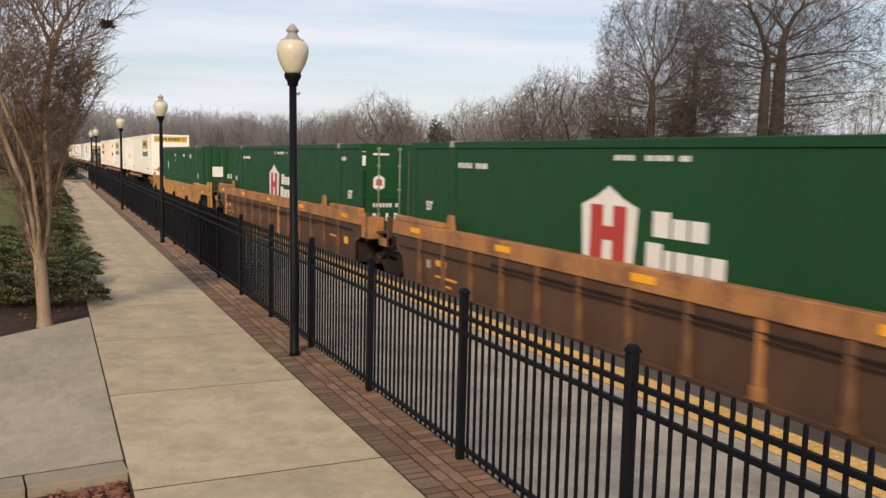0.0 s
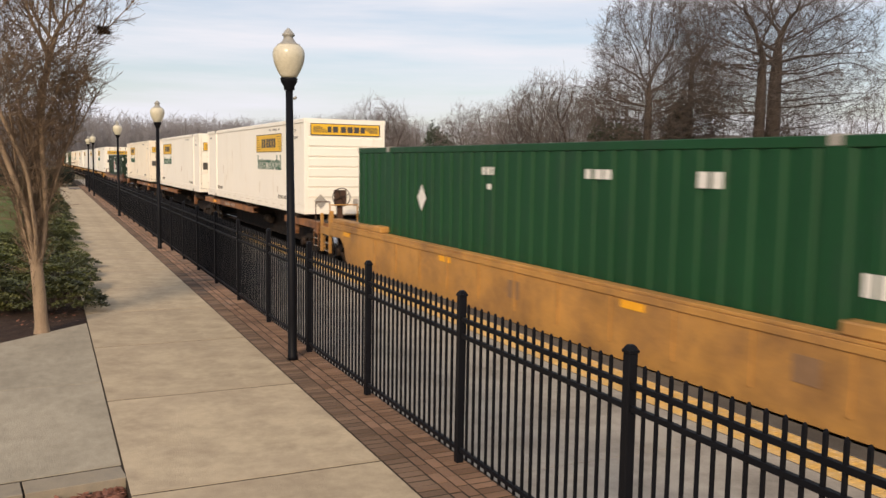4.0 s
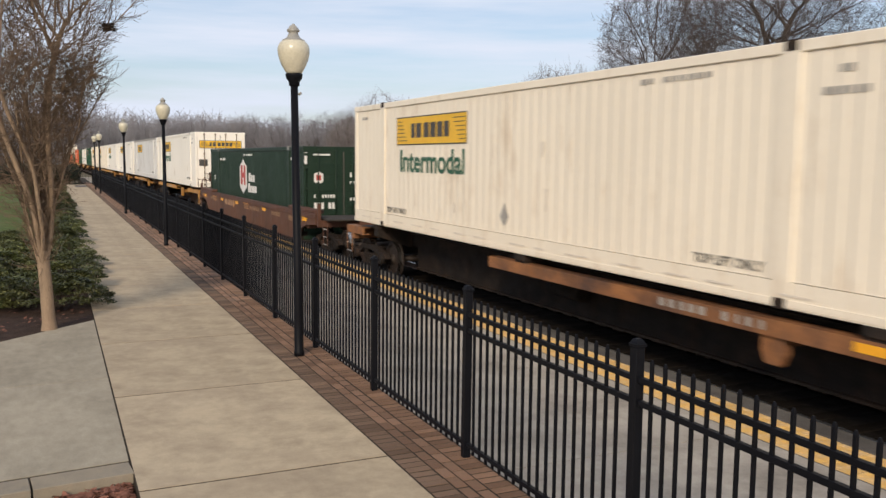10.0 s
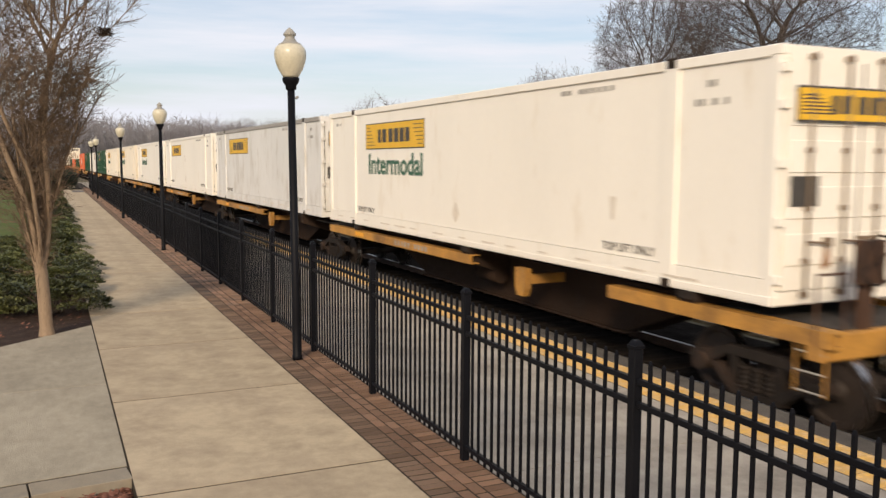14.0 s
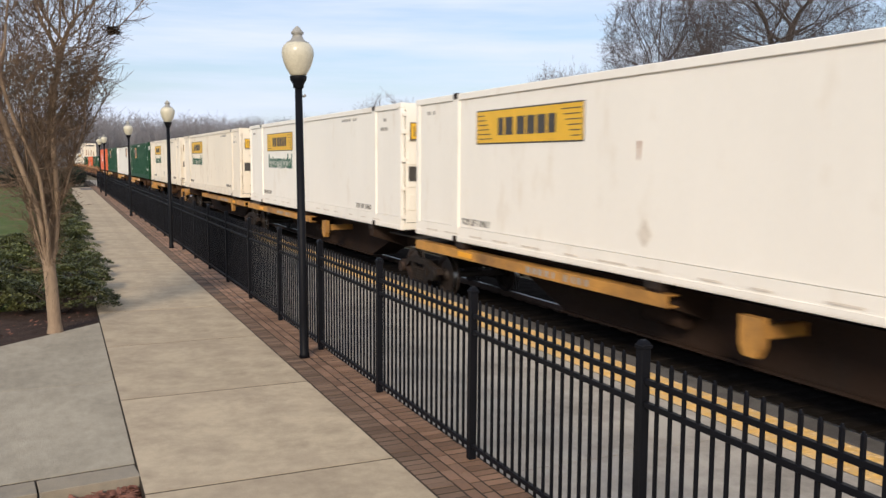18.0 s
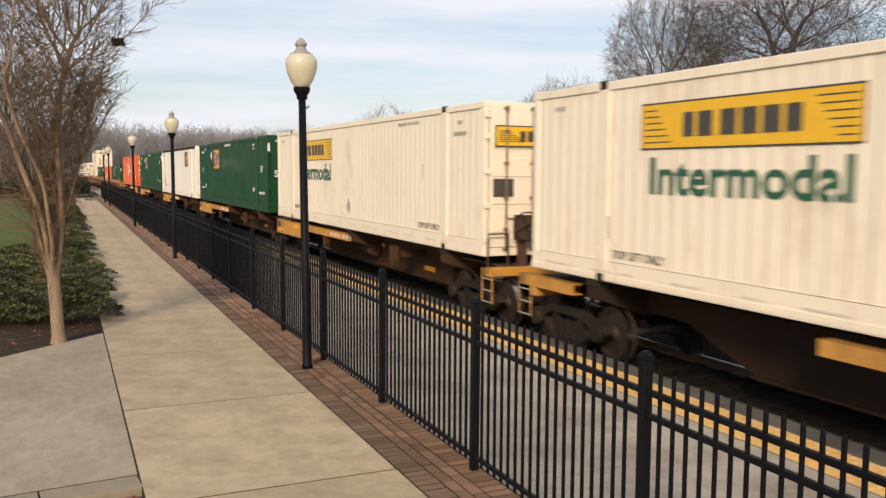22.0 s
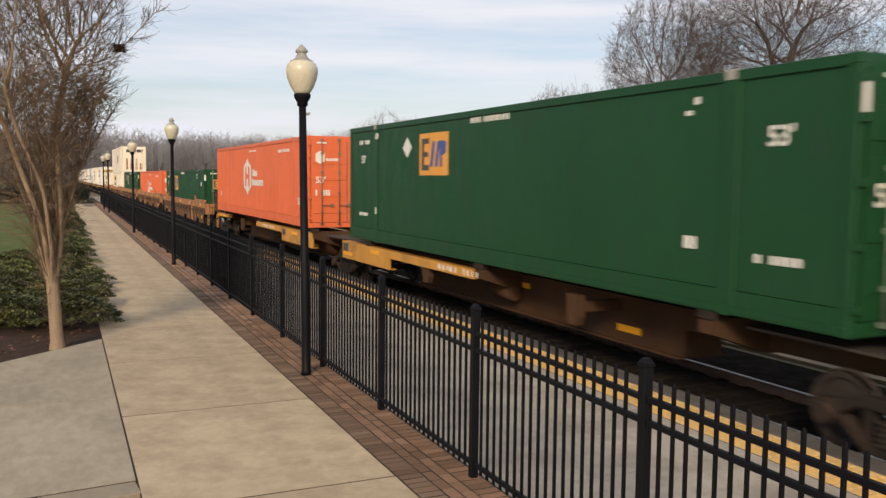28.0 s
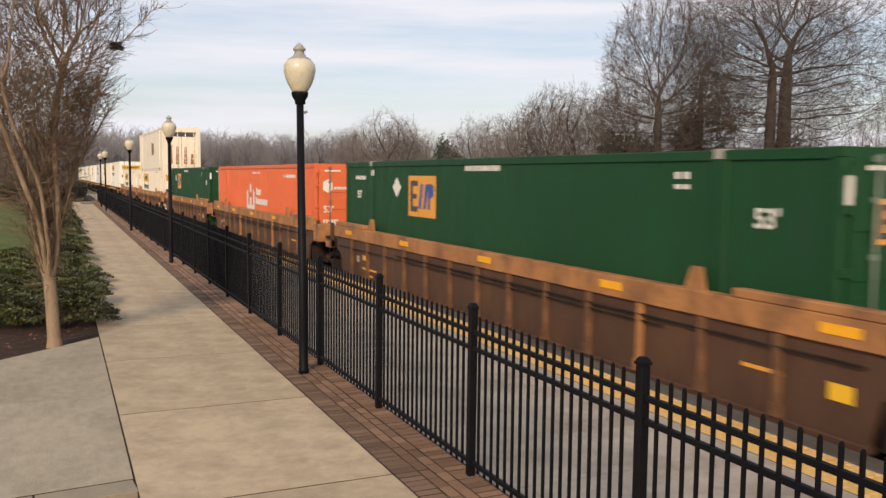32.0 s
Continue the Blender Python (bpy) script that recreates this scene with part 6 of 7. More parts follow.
def ladder(unit, y, x, z0, z1, material):
    bm = bmesh.new()
    for dy in (-0.2, 0.2):
        tube(bm, (x, y + dy, z0), (x, y + dy, z1), 0.014, n=6)
    part("stirrup", bm, material, unit)
    for k in range(3):
        z = z0 + 0.02 + (z1 - z0) * k / 3
        bm = bmesh.new()
        tube(bm, (x, y - 0.2, z), (x, y + 0.2, z), 0.013, n=6)
        part("rung", bm, MARK_GREY, unit, "pale step rung")


def hand_brake(unit, y, material, x=-0.55, top=2.05):
    bm = bmesh.new()
    quadbox(bm, x - 0.08, x + 0.08, y - 0.05, y + 0.05, 0.95, top)
    quadbox(bm, x - 0.17, x + 0.17, y - 0.12, y + 0.02, top - 0.42, top + 0.05)
    stand = part("brake_stand", bm, material, unit, "rusty hand brake stand")
    bm = bmesh.new()
    n = 20
    for k in range(n):
        a, b = 6.28319 * k / n, 6.28319 * (k + 1) / n
        tube(bm, (x + 0.27 * math.cos(a), y - 0.17, top - 0.16 + 0.27 * math.sin(a)), (x + 0.27 * math.cos(b), y - 0.17, top - 0.16 + 0.27 * math.sin(b)), 0.013, n=6, caps=False)
    for k in range(4):
        a = 1.5708 * k + 0.4
        tube(bm, (x, y - 0.15, top - 0.16), (x + 0.27 * math.cos(a), y - 0.17, top - 0.16 + 0.27 * math.sin(a)), 0.011, n=6)
    part("brake_wheel", bm, STEEL_DARK, stand)
    bm = bmesh.new()
    for a, b in (((-1.28, 1.0), (-1.28, 1.75)), ((-0.85, 1.0), (-0.85, 1.75)), ((-1.28, 1.75), (-0.85, 1.75))):
        tube(bm, (a[0], y, a[1]), (b[0], y, b[1]), 0.016, n=6)
    part("grab_rail", bm, material, unit)


def reflector(unit, y, z, x, w=0.55, h=0.12):
    part("reflector", boxes((x - 0.008, x, y, y + w, z, z + h)), REFLECTOR, unit, "yellow reflector strip")


def spine_car(s0, s1, paint, belly, style, front=False, rear=False, sills=(2.0, 9.0), mirror=False):
    """One unit of an articulated spine car, from s0 to s1 along the train."""
    ln = s1 - s0
    u = thing("spine_car", Matrix(), {"old": "rusty orange spine flatcar unit", "mid": "worn yellow spine flatcar unit", "new": "yellow spine flatcar unit with deep end sills"}[style], "rail car", "cars of the train")
    a, b = (0.9 if front else 0.55), ln - (0.9 if rear else 0.55)
    bm = bmesh.new()
    n0, n1, low = {"old": (3.0, 3.04, 0.28), "mid": (3.6, 4.9, 0.29), "new": (3.95, 4.0, 0.36)}[style]      # where the belly starts
    plate(bm, [(a, 1.06), (b, 1.06), (b, 0.78), (ln - n0, 0.76), (ln - n1, low), (n1, low), (n0, 0.76), (a, 0.78)], "x", -0.36, 0.36)
    part("spine", bm, belly, u, "deep central spine girder")
    part("spine_flange", boxes((-0.46, 0.46, a, b, 1.062, 1.10), (-0.44, 0.44, n1 + 0.05, ln - n1 - 0.05, low - 0.04, low - 0.002)), belly, u)
    for y in (2.55, ln * 0.5, ln - 2.55):
        part("cross_arm", shared("cross_arm", lambda: (lambda bm: (plate(bm, [(-1.27, 1.22), (-0.36, 1.22), (0.36, 1.22), (1.27, 1.22), (1.27, 1.02), (0.36, 0.72), (-0.36, 0.72), (-1.27, 1.02)], "y", -0.14, 0.14), bm)[1])(bmesh.new()), belly), None, u, "", pose(0, y, 0))
        for x in (-1.2, 1.2):
            part("pedestal", shared("pedestal", lambda: boxes((-0.1, 0.1, -0.16, 0.16, 1.2, 1.315), round_by=0.012), STEEL_DARK), None, u, "", pose(x, y, 0))
    for x in (-1.285, 1.215):
        top = 1.165
        low = 0.97 if style == "old" else 0.985
        runs = []
        if sills[0]:
            runs.append((0.35, sills[0], low, top))
        if sills[1]:
            runs.append((ln - sills[1], ln - 0.35, low, top))
        if style == "new":        # deep plates at the loaded end
            y0, y1 = (2.55, 6.4) if mirror else (ln - 4.1, ln - 0.5)
            runs = [(y0, y1, 0.70, top), (6.42, 10.5, 0.98, top) if mirror else (ln - 8.6, ln - 4.12, 0.98, top)] + ([(ln - 3.4, ln - 0.95, 1.04, top)] if mirror else [])
        for y0, y1, z0, z1 in runs:
            bm = bmesh.new()
            plate(bm, [(x, z0), (x + 0.2, z0), (x + 0.2, z0 + 0.02), (x + 0.05, z0 + 0.02), (x + 0.05, z1 - 0.025), (x + 0.22, z1 - 0.025), (x + 0.22, z1), (x, z1)], "y", y0, y1)
            part("side_sill", bm, paint, u, "side sill under the container")
    rng = random.Random(int(s0 * 10))
    for y0 in ((ln - 7.0,) if style != "new" and sills[1] > 6 else (4.0,) if style != "new" else (7.6,) if mirror else (ln - 8.8,)):
        bm = bmesh.new()
        for k in range(10):
            if k != 4:
                quadbox(bm, -1.290, -1.285, y0 + 0.19 * k, y0 + 0.19 * k + rng.uniform(0.05, 0.12), 1.025, 1.13)
        part("writing", bm, MARK_WHITE if style == "new" else MARK_GREY, u)["kind"] = "stuff"
    if style == "new":
        if mirror:
            reflector(u, 4.3, 1.0, -1.287, 0.7, 0.09)
            reflector(u, 3.0, 0.84, -1.287, 0.75, 0.10)
            reflector(u, ln - 1.9, 1.05, -1.287, 0.4, 0.10)
            reflector(u, ln - 2.7, 1.05, -1.287, 0.45, 0.10)
            end = 6.4
        else:
            end = ln - 0.5
            reflector(u, end - 0.85, 0.80, -1.287, 0.75, 0.09)
            reflector(u, end - 2.9, 1.0, -1.287, 0.6, 0.10)
        reflector(u, 5.0, 0.50, -0.362, 0.6, 0.11)
        reflector(u, 8.4, 0.82, -0.362, 0.5, 0.10)
        part("data_panel", boxes((-1.289, -1.285, end - 0.5, end - 0.08, 0.90, 1.12)), MARK_DARK, u, "small dark data panel")
    elif sills[1] > 6:
        reflector(u, ln - 3.1, 1.03, -1.287, 0.6, 0.10)
    else:
        reflector(u, 2.2, 1.03, -1.287, 0.6, 0.10)
    for y in {"old": (3.9,) if rear else (3.0,), "mid": (3.2,) if rear else (6.75,), "new": (5.6, ln - 6.2)}[style]:
        part("tie_down", shared("tie_down", lambda: (lambda bm: (plate(bm, [(-0.17, 1.12), (0.17, 1.12), (0.17, 0.78), (0.1, 0.64), (-0.1, 0.64), (-0.17, 0.78)], "x", -1.24, -1.12), quadbox(bm, -1.12, -0.36, -0.06, 0.06, 0.84, 1.0), bm)[2])(bmesh.new()), belly if style == "new" else paint), None, u, "worn painted tie-down bracket", pose(0, y, 0))
    bm = bmesh.new()
    tube(bm, (-0.56, 8.6, 0.72), (-0.56, 9.4, 0.72), 0.15, n=16)
    part("air_tank", bm, belly, u, "brake air reservoir")
    for y0, y1 in ((a - 0.35, a + 1.7), (b - 1.7, b + 0.35)):
        part("deck_plate", boxes((-0.9, 0.9, y0, y1, 1.102, 1.14)), GREY_DECK, u, "dark end deck plate")
    truck(u, 1.55 if front else 0.0)
    if rear:
        truck(u, ln - 1.55)
        coupler(u, ln - 0.55, 1)
        ladder(u, ln - 0.5, -1.25, 0.45, 1.1, paint)
        part("end_sill", boxes((-1.28, 1.28, ln - 0.9, ln - 0.7, 0.97 if style == "new" else 0.82, 1.12), round_by=0.015), paint, u)
    if front:
        coupler(u, 0.55, -1)
        ladder(u, 0.62, -1.25, 0.45, 1.1, paint)
        hand_brake(u, 0.55, WELL_BROWN)
        part("end_sill", boxes((-1.28, 1.28, 0.45, 0.68, 0.95 if style == "new" else 0.82, 1.12), round_by=0.015), paint, u)
    return u


def well_car(s0, s1, chord, side, style, front=False, rear=False):
    """One unit of a well car; style ribbed or smooth."""
    ln = s1 - s0
    label = {"ribbed": "rib-sided brown well car with a faded orange top chord", "red": "smooth oxide red well car", "yellow": "smooth yellow well car"}[style]
    u = thing("well_car", Matrix(), label, "rail car", "cars of the train")
    a, b = (0.75 if front else 0.5), ln - (0.75 if rear else 0.5)
    e = 3.0 if style != "ribbed" else 2.0      # how far the end slopes reach in
    rng = random.Random(int(s0 * 7))
    for sx in (-1, 1):
        x0, x1 = (-1.53, -1.34) if sx < 0 else (1.34, 1.53)
        xs = -1.475 if sx < 0 else 1.425
        if style == "ribbed":
            part("top_chord", boxes((x0, x1, a + 0.6, b - 0.6, 1.27, 1.57), round_by=0.012), chord, u, "faded orange top chord")
            bm = bmesh.new()
            plate(bm, [(a + 0.7, 1.268), (b - 0.7, 1.268), *([(b - 0.7, 0.9), (b - 1.0, 0.82), (b - 1.75, 0.68), (b - 2.25, 0.34)] if rear else [(b - 0.7, 0.95), (b - 1.05, 0.8), (b - 1.15, 0.34)]), (a + 1.15, 0.34), (a + 1.05, 0.8), (a + 0.7, 0.95)], "x", xs, xs + 0.05)
            part("side_sheet", bm, side, u, "dark brown side sheet")
            part("bottom_sill", boxes((x0 + 0.01, x1 - 0.04, a + 1.15, b - (2.25 if rear else 1.15), 0.26, 0.345), round_by=0.01), side, u)
            for k in range(13):
                y = a + 2.3 + (ln - 5.6) * k / 12
                m = chord if rng.random() < 0.16 else RIB_TAN
                part("rib", shared("well_rib", lambda: boxes((-0.065, 0.0, -0.045, 0.045, 0.35, 1.265), (-0.075, 0.0, -0.075, 0.075, 0.35, 0.50)), m), None, u, "", pose(xs if sx < 0 else xs + 0.105, y, 0))
            if sx < 0:
                bm = bmesh.new()
                tube(bm, (xs - 0.05, a + 1.2, 1.12), (xs - 0.05, b - 5.2, 1.12), 0.018, n=6)
                tube(bm, (xs - 0.05, a + 4.2, 1.04), (xs - 0.05, b - 1.0, 1.04), 0.014, n=6)
                part("brake_pipe", bm, STEEL_DARK, u)
            for y0, y1 in ((a + 0.7, a + 3.0), (b - 3.0, b - 0.7)):
                part("end_guide", boxes((x0, x1 - 0.02, y0, y1, 1.572, 1.68), round_by=0.015), chord, u, "raised end guide")
            for y in (a + 3.5, b - 3.6):
                bm = bmesh.new()
                plate(bm, [(y, 1.57), (y + 0.34, 1.57), (y + 0.22, 1.86), (y + 0.08, 1.86)], "x", x0 + 0.02, x0 + 0.09)
                part("guide_ear", bm, STAIN, u, "rusty guide ear")
        else:
            z = 1.25
            out = [(a + 0.35, z), (b - 0.35, z), (b - 0.35, 0.98), (b - 1.3, 0.92), (b - 1.9, 0.78), (b - 2.3, 0.46), (b - 2.9, 0.28), (a + 2.9, 0.28), (a + 2.3, 0.46), (a + 1.9, 0.78), (a + 1.3, 0.92), (a + 0.35, 0.98)]
            if style == "yellow":
                out = [(a + 0.35, z), (b - 0.35, z), (b - 0.35, 1.0), (b - 1.1, 0.95), (b - 1.35, 0.8), (b - 1.5, 0.5), (b - 1.65, 0.3), (a + 2.7, 0.3), (a + 2.45, 0.5), (a + 2.25, 0.8), (a + 1.9, 0.95), (a + 0.35, 1.0)]
            bm = bmesh.new()
            plate(bm, out, "x", x0 + 0.02, x0 + 0.08)
            part("side_sheet", bm, side, u, "smooth side sheet")
            part("top_chord", boxes((x0, x1, a + 0.35, b - 0.35, z, z + 0.05), (x0 - 0.005, x1, a + 0.35, b - 0.35, z - 0.1, z - 0.002), round_by=0.008), chord, u)
            for y0, y1 in ((a + 0.4, a + 3.4), (b - 3.4, b - 0.4)):
                part("end_guide", boxes((x0 + 0.03, x1 + 0.1, y0, y1, z + 0.052, z + 0.16), round_by=0.015), chord, u, "raised end guide")
            if style == "yellow":
                for y in (a + 3.5, b - 4.0):
                    part("guide_block", boxes((x0 + 0.0, x1 + 0.08, y, y + 0.55, z + 0.052, z + 0.2), round_by=0.02), chord, u)
                for k in range(11):
                    y = a + 3.9 + (ln - 9.0) * k / 10
                    part("rib", shared("yellow_rib", lambda: boxes((-0.02, 0.0, -0.035, 0.035, 0.5, 1.14)), side), None, u, "", pose(x0 + 0.02, y, 0)) if sx < 0 else None
    # Added dark plates that hide the container's foot where only darkness shows.
    if style == "ribbed":
        for y in (a + 1.0, b - 1.06):
            part("well_bulkhead", boxes((-1.40, 1.40, y, y + 0.06, 0.3, 1.1)), STEEL_DARK, u)
    else:
        part("well_bulkhead", boxes((-1.40, 1.40, a + 2.3, a + 2.38, 0.3, 1.2)), STEEL_DARK, u)
    part("well_floor", boxes((-1.36, 1.36, a + 2.0, b - 2.0, 0.28, 0.36)), STEEL_DARK, u)
    for y0, y1 in ((a - 0.2, a + 1.55), (b - 1.55, b + 0.2)):
        part("end_deck", boxes((-1.3, 1.3, y0, y1, 1.12, 1.17), round_by=0.008), GREY_DECK, u, "grey grated end deck")
        part("end_girder", boxes((-0.35, 0.35, y0, y1, 0.72, 1.118)), side if style == "red" else STEEL_DARK, u)
    for y0, y1 in ((a + 1.4, a + 1.62), (b - 1.62, b - 1.4)):
        part("bolster_beam", boxes((-1.42, 1.42, y0, y1, 0.8, 1.45 if style == "ribbed" else 1.16), round_by=0.015), STEEL_DARK if style == "yellow" else side, u)
    for y in (a + 0.15, b - 0.25):
        for x in (-1.5, 1.4):
            part("corner_stanchion", boxes((x, x + 0.1, y, y + 0.1, 0.95, 1.6), round_by=0.008), chord if style != "ribbed" else side, u)
        part("end_beam", boxes((-1.5, 1.5, y, y + 0.1, 0.93, 1.114)), chord if style == "red" else STEEL_DARK, u)
    for y in (2.0, 7.2, 11.9, 15.0, 19.2) if style == "red" else [2.0 + (ln - 4.6) * k / (4 if style == "ribbed" else 3) for k in range(5 if style == "ribbed" else 4)]:
        reflector(u, y, 1.38 if style == "ribbed" else 1.02, -1.532 if style == "ribbed" else -1.512, 0.5, 0.11)
    if style == "red":
        for y0 in (18.82, 16.55, 9.9, 2.6):
            part("warning_board", boxes((-1.517, -1.511, y0, y0 + 0.95, 1.13, 1.24)), MARK_ORANGE if y0 < 17 else MARK_TAN, u, "faded orange block")
            for i in range(3):
                part("stripe", boxes((-1.517, -1.511, y0 + 0.08, y0 + 0.85, 1.07 - 0.065 * i, 1.10 - 0.065 * i)), MARK_TAN, u)
        for y0, y1 in ((17.62, 18.0), (17.27, 17.5)):
            part("data_panel", boxes((-1.517, -1.511, y0, y1, 0.98, 1.10)), MARK_BROWN, u, "faded pale data panel")
        part("data_panel", boxes((-1.517, -1.511, 19.95, 20.2, 1.02, 1.21)), MARK_TAN, u)
        for y0, w, z in ((5.2, 1.2, 0.95), (8.2, 1.5, 0.93), (3.4, 0.7, 0.93), (16.2, 0.6, 0.95)):
            bm = bmesh.new()
            k = 0.0
            while k < w:
                quadbox(bm, -1.517, -1.510, y0 + k, y0 + k + rng.uniform(0.05, 0.11), z, z + rng.uniform(0.12, 0.17))
                k += 0.15
            part("writing", bm, MARK_BROWN, u, "faded pale writing blocks")["kind"] = "stuff"
        for y0, n in ((14.1, 3), (13.0, 5)):      # the car's mark and number, as plain bars
            bm = bmesh.new()
            for k in range(n):
                quadbox(bm, -1.5175, -1.510, y0 + 0.2 * k, y0 + 0.2 * k + 0.15, 0.90, 1.13)
            part("writing", bm, PALE_MARK, u, "pale bars of the car's number")["kind"] = "stuff"
        bm = bmesh.new()
        tube(bm, (-1.511, 12.74, 1.02), (-1.517, 12.74, 1.02), 0.17, n=20)
        part("emblem", bm, MARK_TAN, u, "round faded emblem")
        part("emblem_bar", boxes((-1.520, -1.5172, 12.62, 12.86, 0.99, 1.05)), PALE_MARK, u)
    if style == "ribbed":
        part("data_panel", boxes((-1.482, -1.476, ln - 3.05, ln - 2.85, 0.72, 0.88)), MARK_GREY, u, "small white data panel")
        part("data_panel", boxes((-1.482, -1.476, 2.1, 2.4, 0.70, 0.88)), MARK_YELLOW, u, "small yellow data panel")
        part("warning_board", boxes((-1.482, -1.476, ln - 3.78, ln - 3.3, 0.80, 0.92)), MARK_ORANGE, u, "orange painted panel")
        for y0, y1, z0 in ((ln - 4.26, ln - 3.3, 0.57), (ln - 4.03, ln - 3.5, 0.42), (3.0, 3.6, 0.8)):
            part("stripe", boxes((-1.482, -1.476, y0, y1, z0, z0 + 0.045)), MARK_ORANGE, u, "orange painted stripe")
        part("chalk_patch", boxes((-1.535, -1.5305, ln - 3.6, ln - 3.3, 1.32, 1.42)), MARK_TAN, u, "worn pale patch")
        part("end_box", boxes((-1.5, -1.1, 0.5, 1.05, 0.97, 1.5), round_by=0.02), chord, u, "tan end box")
        part("jacking_pad", boxes((-1.45, -1.2, ln - 0.45, ln - 0.03, 0.88, 1.05), round_by=0.015), chord, u)
    if style == "yellow":
        for y0 in (5.0, 11.0):
            part("data_panel", boxes((-1.517, -1.511, y0, y0 + 0.36, 0.7, 1.0)), MARK_BROWN, u, "small painted data panel")
    truck(u, 1.35 if front else 0.0)
    if front:
        coupler(u, 0.5, -1)
        ladder(u, 0.45, -1.42, 0.45, 1.1, chord)
        if style == "ribbed":
            hand_brake(u, 0.12, WELL_BROWN, x=-0.95, top=2.1)
        if style == "yellow":
            for y, z in ((0.12, 1.62), (0.82, 1.3)):
                part("corner_post", boxes((-1.5, -1.42, y, y + 0.07, 0.44, z), round_by=0.008), chord, u)
            part("end_sill", boxes((-1.5, -1.44, 0.2, 1.4, 0.95, 1.14), round_by=0.01), chord, u)
        if style != "red":
            bm = bmesh.new()
            for z in (1.35, 1.6):
                tube(bm, (-1.35, 0.5, z), (1.35, 0.5, z), 0.018, n=6)
            for x in (-1.35, -0.6, 0.6, 1.35):
                tube(bm, (x, 0.5, 1.1), (x, 0.5, 1.62), 0.02, n=6)
            part("hand_rail", bm, side if style == "ribbed" else STEEL_DARK, u)
            bm = bmesh.new()
            tube(bm, (0.75, 1.0, 1.42), (1.25, 1.0, 1.42), 0.2, n=16)
            part("air_tank", bm, STEEL_DARK, u)
    if rear:
        truck(u, ln - 1.35)
        coupler(u, ln - 0.5, 1)
        ladder(u, ln - 0.45, -1.42, 0.45, 1.1, chord)
        bm = bmesh.new()
        for x in (-1.35, -0.55, 0.55, 1.35):
            tube(bm, (x, ln - 0.5, 1.1), (x, ln - 0.5, 1.75), 0.02, n=6)
        tube(bm, (-1.35, ln - 0.5, 1.74), (-0.55, ln - 0.5, 1.74), 0.018, n=6)
        tube(bm, (0.55, ln - 0.5, 1.74), (1.35, ln - 0.5, 1.74), 0.018, n=6)
        part("hand_rail", bm, side, u)
        if style == "yellow":
            for y in (ln - 0.16, ln - 0.9):
                part("corner_post", boxes((-1.5, -1.42, y, y + 0.08, 0.44, 1.5), round_by=0.008), chord, u)
            part("end_sill", boxes((-1.5, -1.44, ln - 1.9, ln - 0.08, 0.93, 1.14), round_by=0.01), chord, u)
    return u


SPINE_FLOOR, WELL_FLOOR = 1.32, 0.375
TRAIN = []      # (thing, place along the train, height over the rail)


def load(box, s, floor):
    TRAIN.append((box, s, floor))


def car(unit, s0):
    TRAIN.append((unit, s0, 0.0))


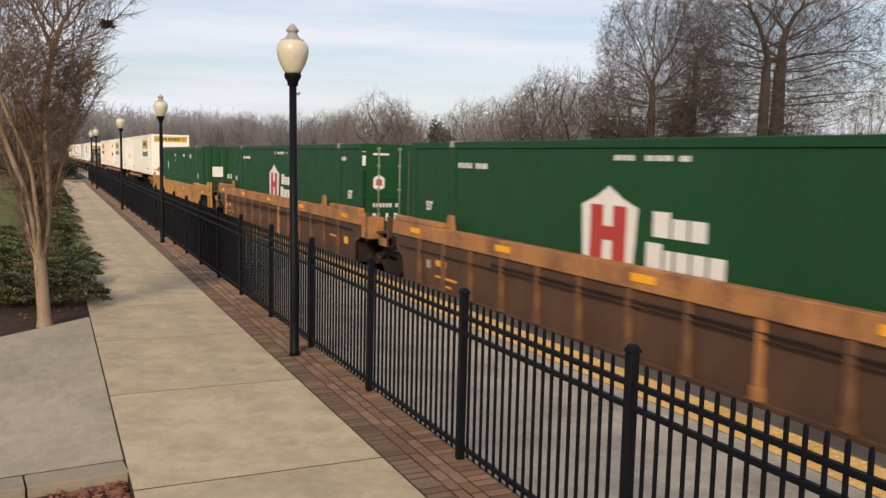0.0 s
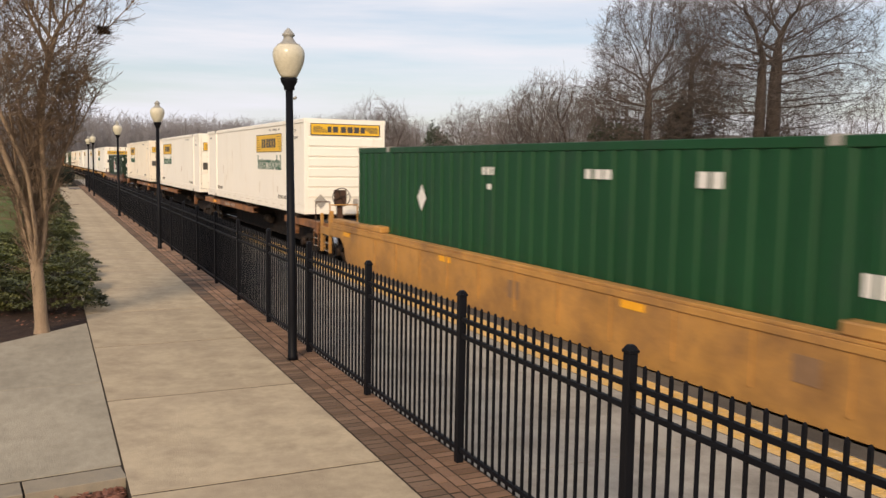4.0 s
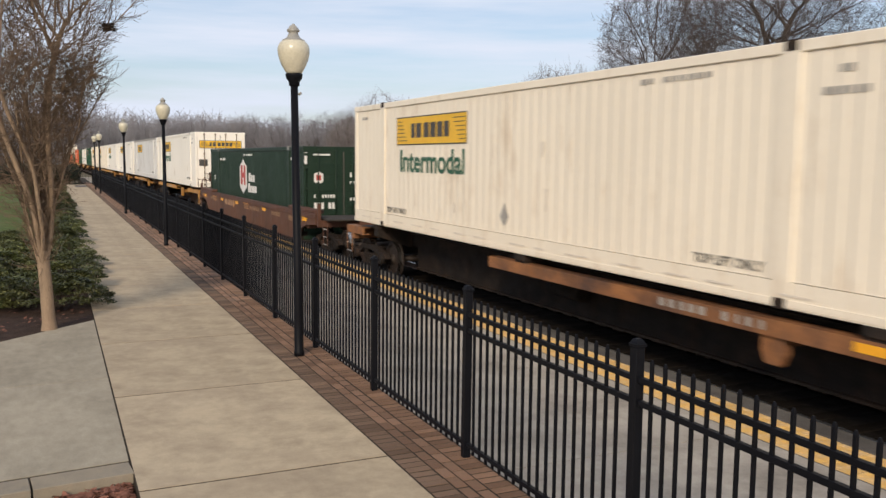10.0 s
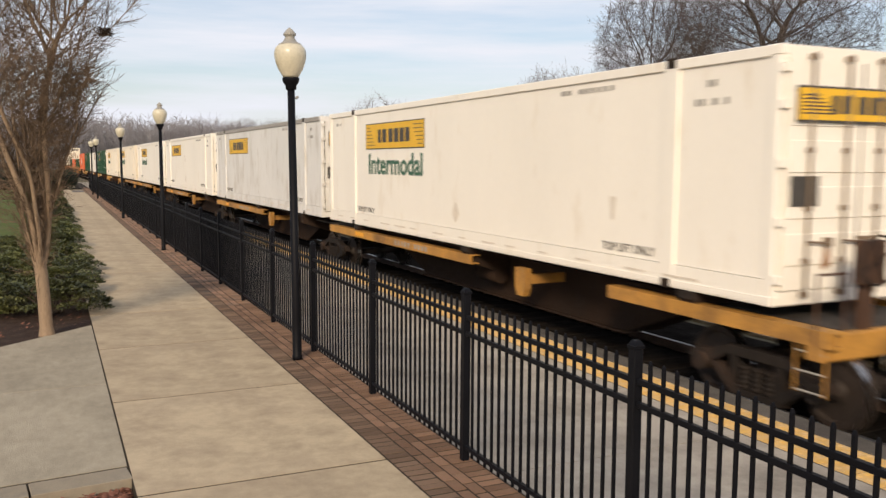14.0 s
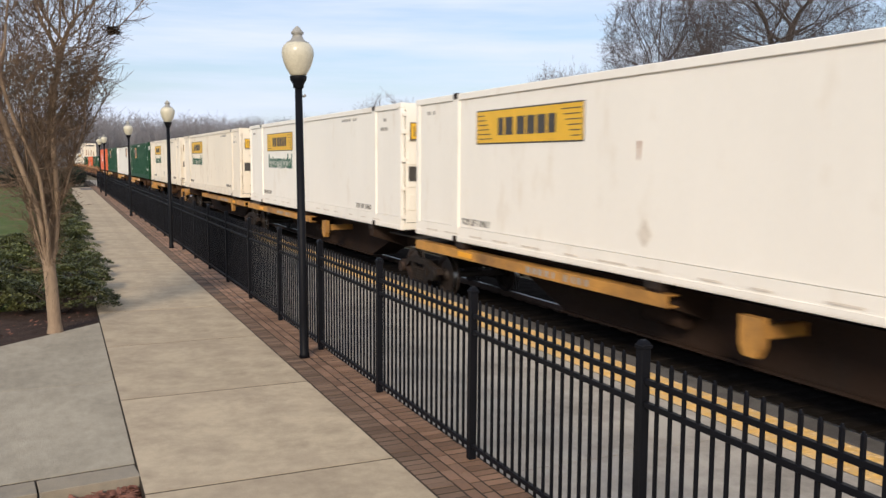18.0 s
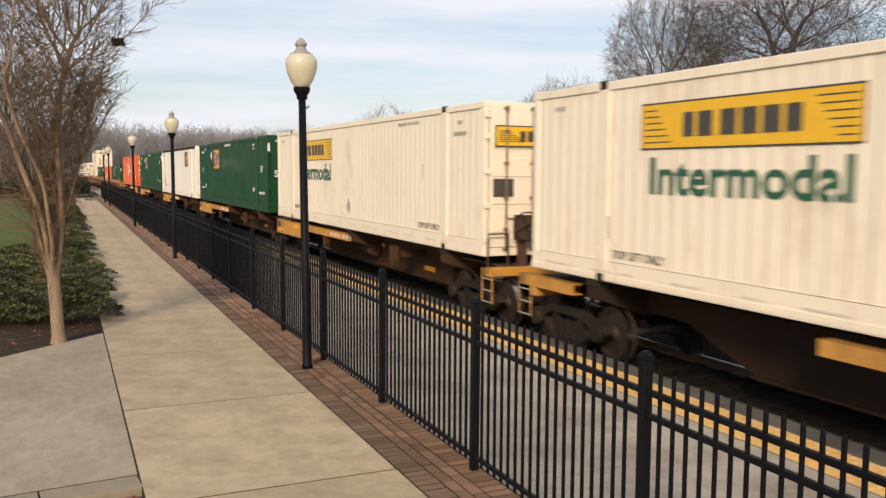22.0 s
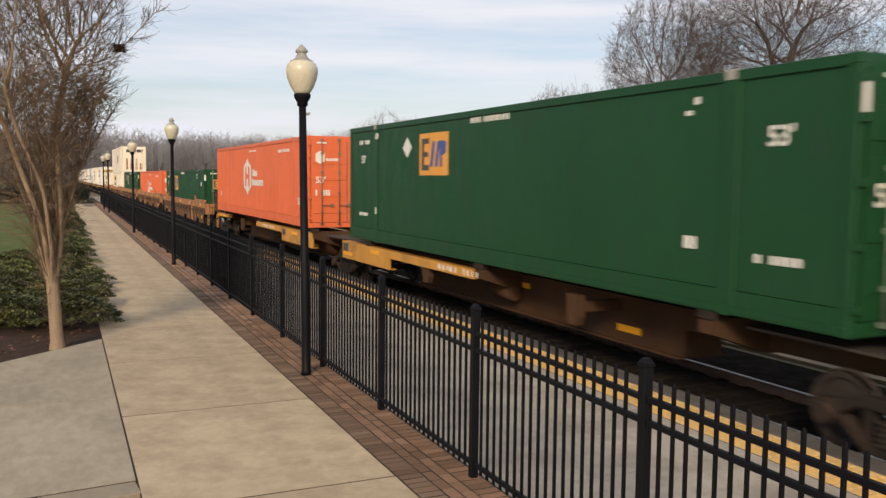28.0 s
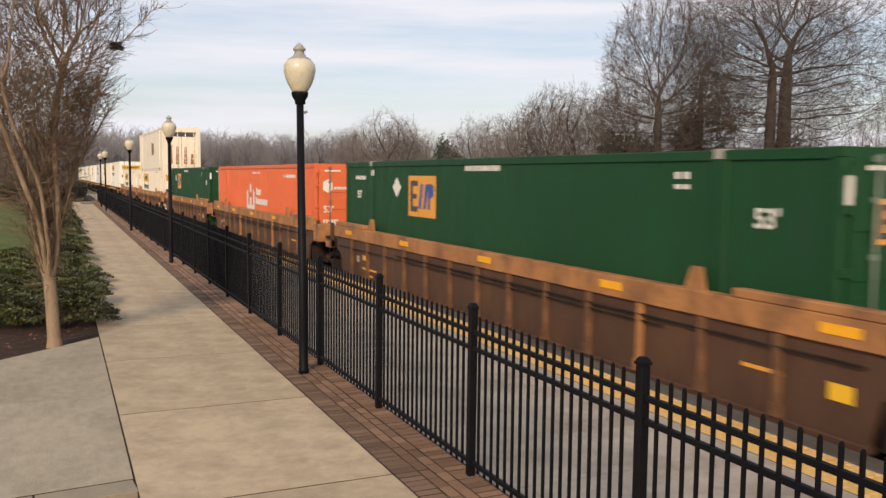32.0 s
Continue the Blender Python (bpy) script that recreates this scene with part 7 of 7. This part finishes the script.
def make_train():
    # leading well cars, already passing
    car(well_car(-0.9, 18.7, WELL_TAN, WELL_BROWN, "ribbed", front=True), -0.9)
    load(green_emblem_box(1), 1.15, WELL_FLOOR)
    car(well_car(18.7, 39.3, WELL_TAN, WELL_BROWN, "ribbed", rear=True), 18.7)
    load(green_emblem_box(2), 20.35, WELL_FLOOR)
    car(well_car(40.0, 62.0, YELLOW_WELL, YELLOW_WELL, "yellow", front=True, rear=True), 40.0)
    load(green_corrugated_box(3), 43.38, WELL_FLOOR)
    # three-unit rusty spine car
    car(spine_car(62.5, 81.3, RUST_SPINE, STEEL_DARK, "old", front=True, sills=(4.0, 10.2)), 62.5)
    load(white_box(4, WHITE_BOX, "front", end="ribs", label="white corrugated 53-foot container with a ribbed end and yellow name board"), 64.15, SPINE_FLOOR)
    car(spine_car(81.3, 100.9, RUST_SPINE, STEEL_DARK, "old", sills=(0, 10.8)), 81.3)
    load(white_box(5), 82.45, SPINE_FLOOR)
    car(spine_car(100.9, 119.9, RUST_SPINE, STEEL_DARK, "old", rear=True, sills=(10.6, 1.6)), 100.9)
    load(white_box(6, CREAM_BOX, label="cream-white corrugated 53-foot container with yellow name boards and rust runs"), 102.9, SPINE_FLOOR)
    # single red well car
    car(well_car(120.6, 142.4, WELL_RED, WELL_RED, "red", front=True, rear=True), 120.6)
    load(green_emblem_box(7, DARKGREEN_BOX, "hexagon"), 123.65, WELL_FLOOR)
    # five-unit worn yellow spine car
    places = (143.0, 160.55, 177.4, 194.4, 211.85, 229.6)
    loads = ((white_box(8, WHITE_BOX, flush=True, label="smooth white 53-foot container with a yellow name board and rear doors"), 144.15),
             (white_box(9, GREYWHITE_BOX, lettered=False, roof=MARK_GREY, flush=True, label="grey-white 53-foot container with a grey top edge and yellow board"), 160.9),
             (white_box(10, WHITE_BOX, lettered=False, flush=True, label="white 53-foot container with a yellow board and stained doors"), 178.05),
             (white_box(11, WHITE_BOX, flush=True), 194.9), (white_box(12, CREAM_BOX), 212.85))
    for k, (box, s) in enumerate(loads):
        car(spine_car(places[k], places[k + 1], YELLOW_SPINE, BELLY_DARK, "mid", front=k == 0, rear=k == 4, sills=((4.2, 9.0), (0, 9.2), (0, 8.8), (0, 9.4), (11.0, 2.0))[k]), places[k])
        load(box, s, SPINE_FLOOR)
    # five-unit yellow spine car
    places = (229.9, 247.3, 264.9, 281.8, 299.4, 319.2)
    loads = ((white_box(13, CREAM_BOX), 230.6), (green_board_box(14, scrawl=True), 248.2), (white_board_box(15), 265.45), (green_board_box(16, shift=0.36), 282.25), (orange_box(17), 302.4))
    for k, (box, s) in enumerate(loads):
        car(spine_car(places[k], places[k + 1], YELLOW_NEW, BELLY_BROWN, "new", front=k == 0, rear=k == 4, mirror=k == 4), places[k])
        load(box, s, SPINE_FLOOR)
    # articulated rib-sided well cars
    places = (319.9, 339.8, 358.6, 377.4, 396.2, 415.0)
    loads = ((green_board_box(18, well=True), 322.4), (orange_box(19, "house", False), 341.35), (green_board_box(20, well=True), 359.95), (white_box(21, CREAM_BOX), 378.9), (white_box(22, CREAM_BOX), 397.8))
    for k, (box, s) in enumerate(loads):
        car(well_car(places[k], places[k + 1], WELL_TAN, WELL_BROWN, "ribbed", front=k == 0, rear=k == 4), places[k])
        load(box, s, WELL_FLOOR)
    load(stained_box(23), 378.9, WELL_FLOOR + HIGH + 0.01)
    # more spine cars far behind
    s = 416.6
    for k in range(8):
        car(spine_car(s, s + 17.6, YELLOW_SPINE, STEEL_DARK, "mid", front=k in (0, 5), rear=k in (4, 7)), s)
        load(white_box(24 + k, (WHITE_BOX, CREAM_BOX, GREYWHITE_BOX)[k % 3], flush=k % 2 == 0), s + 0.9, SPINE_FLOOR)
        s += 17.6


make_train()

# ---- small pieces, last ----
tactile_strip()
for me, (x, y), _ in brick_places(4.2, 14.4):
    part("brick", me, None, strip, at=pose(x, y, random.uniform(-0.003, 0.003), random.uniform(-0.5, 0.5), random.uniform(-0.5, 0.5)))
far_bricks(Y0, 4.1, "near")
far_bricks(14.4, 84.0, "far")


def motions():
    """The train runs towards the camera's right at 9.7 m/s, gaining a little speed."""
    for ob, s, z in TRAIN:
        walk(ob, [(t, pose(TRACK_X, s - 9.737 * t - 0.004525 * t * t, RAIL_TOP_Z + z)) for t in (0, 4, 8, 12, 16, 20, 24, 28, 32)])
    # the wheelsets roll as far as the train runs
    steps = [32 * k / 500 for k in range(501)]
    turns = [math.degrees((9.737 * t + 0.004525 * t * t) / 0.425) for t in steps]
    for ob, dy in WHEELSETS:
        walk(ob, [(t, pose(0, dy, 0.425, a)) for t, a in zip(steps, turns)])


motions()
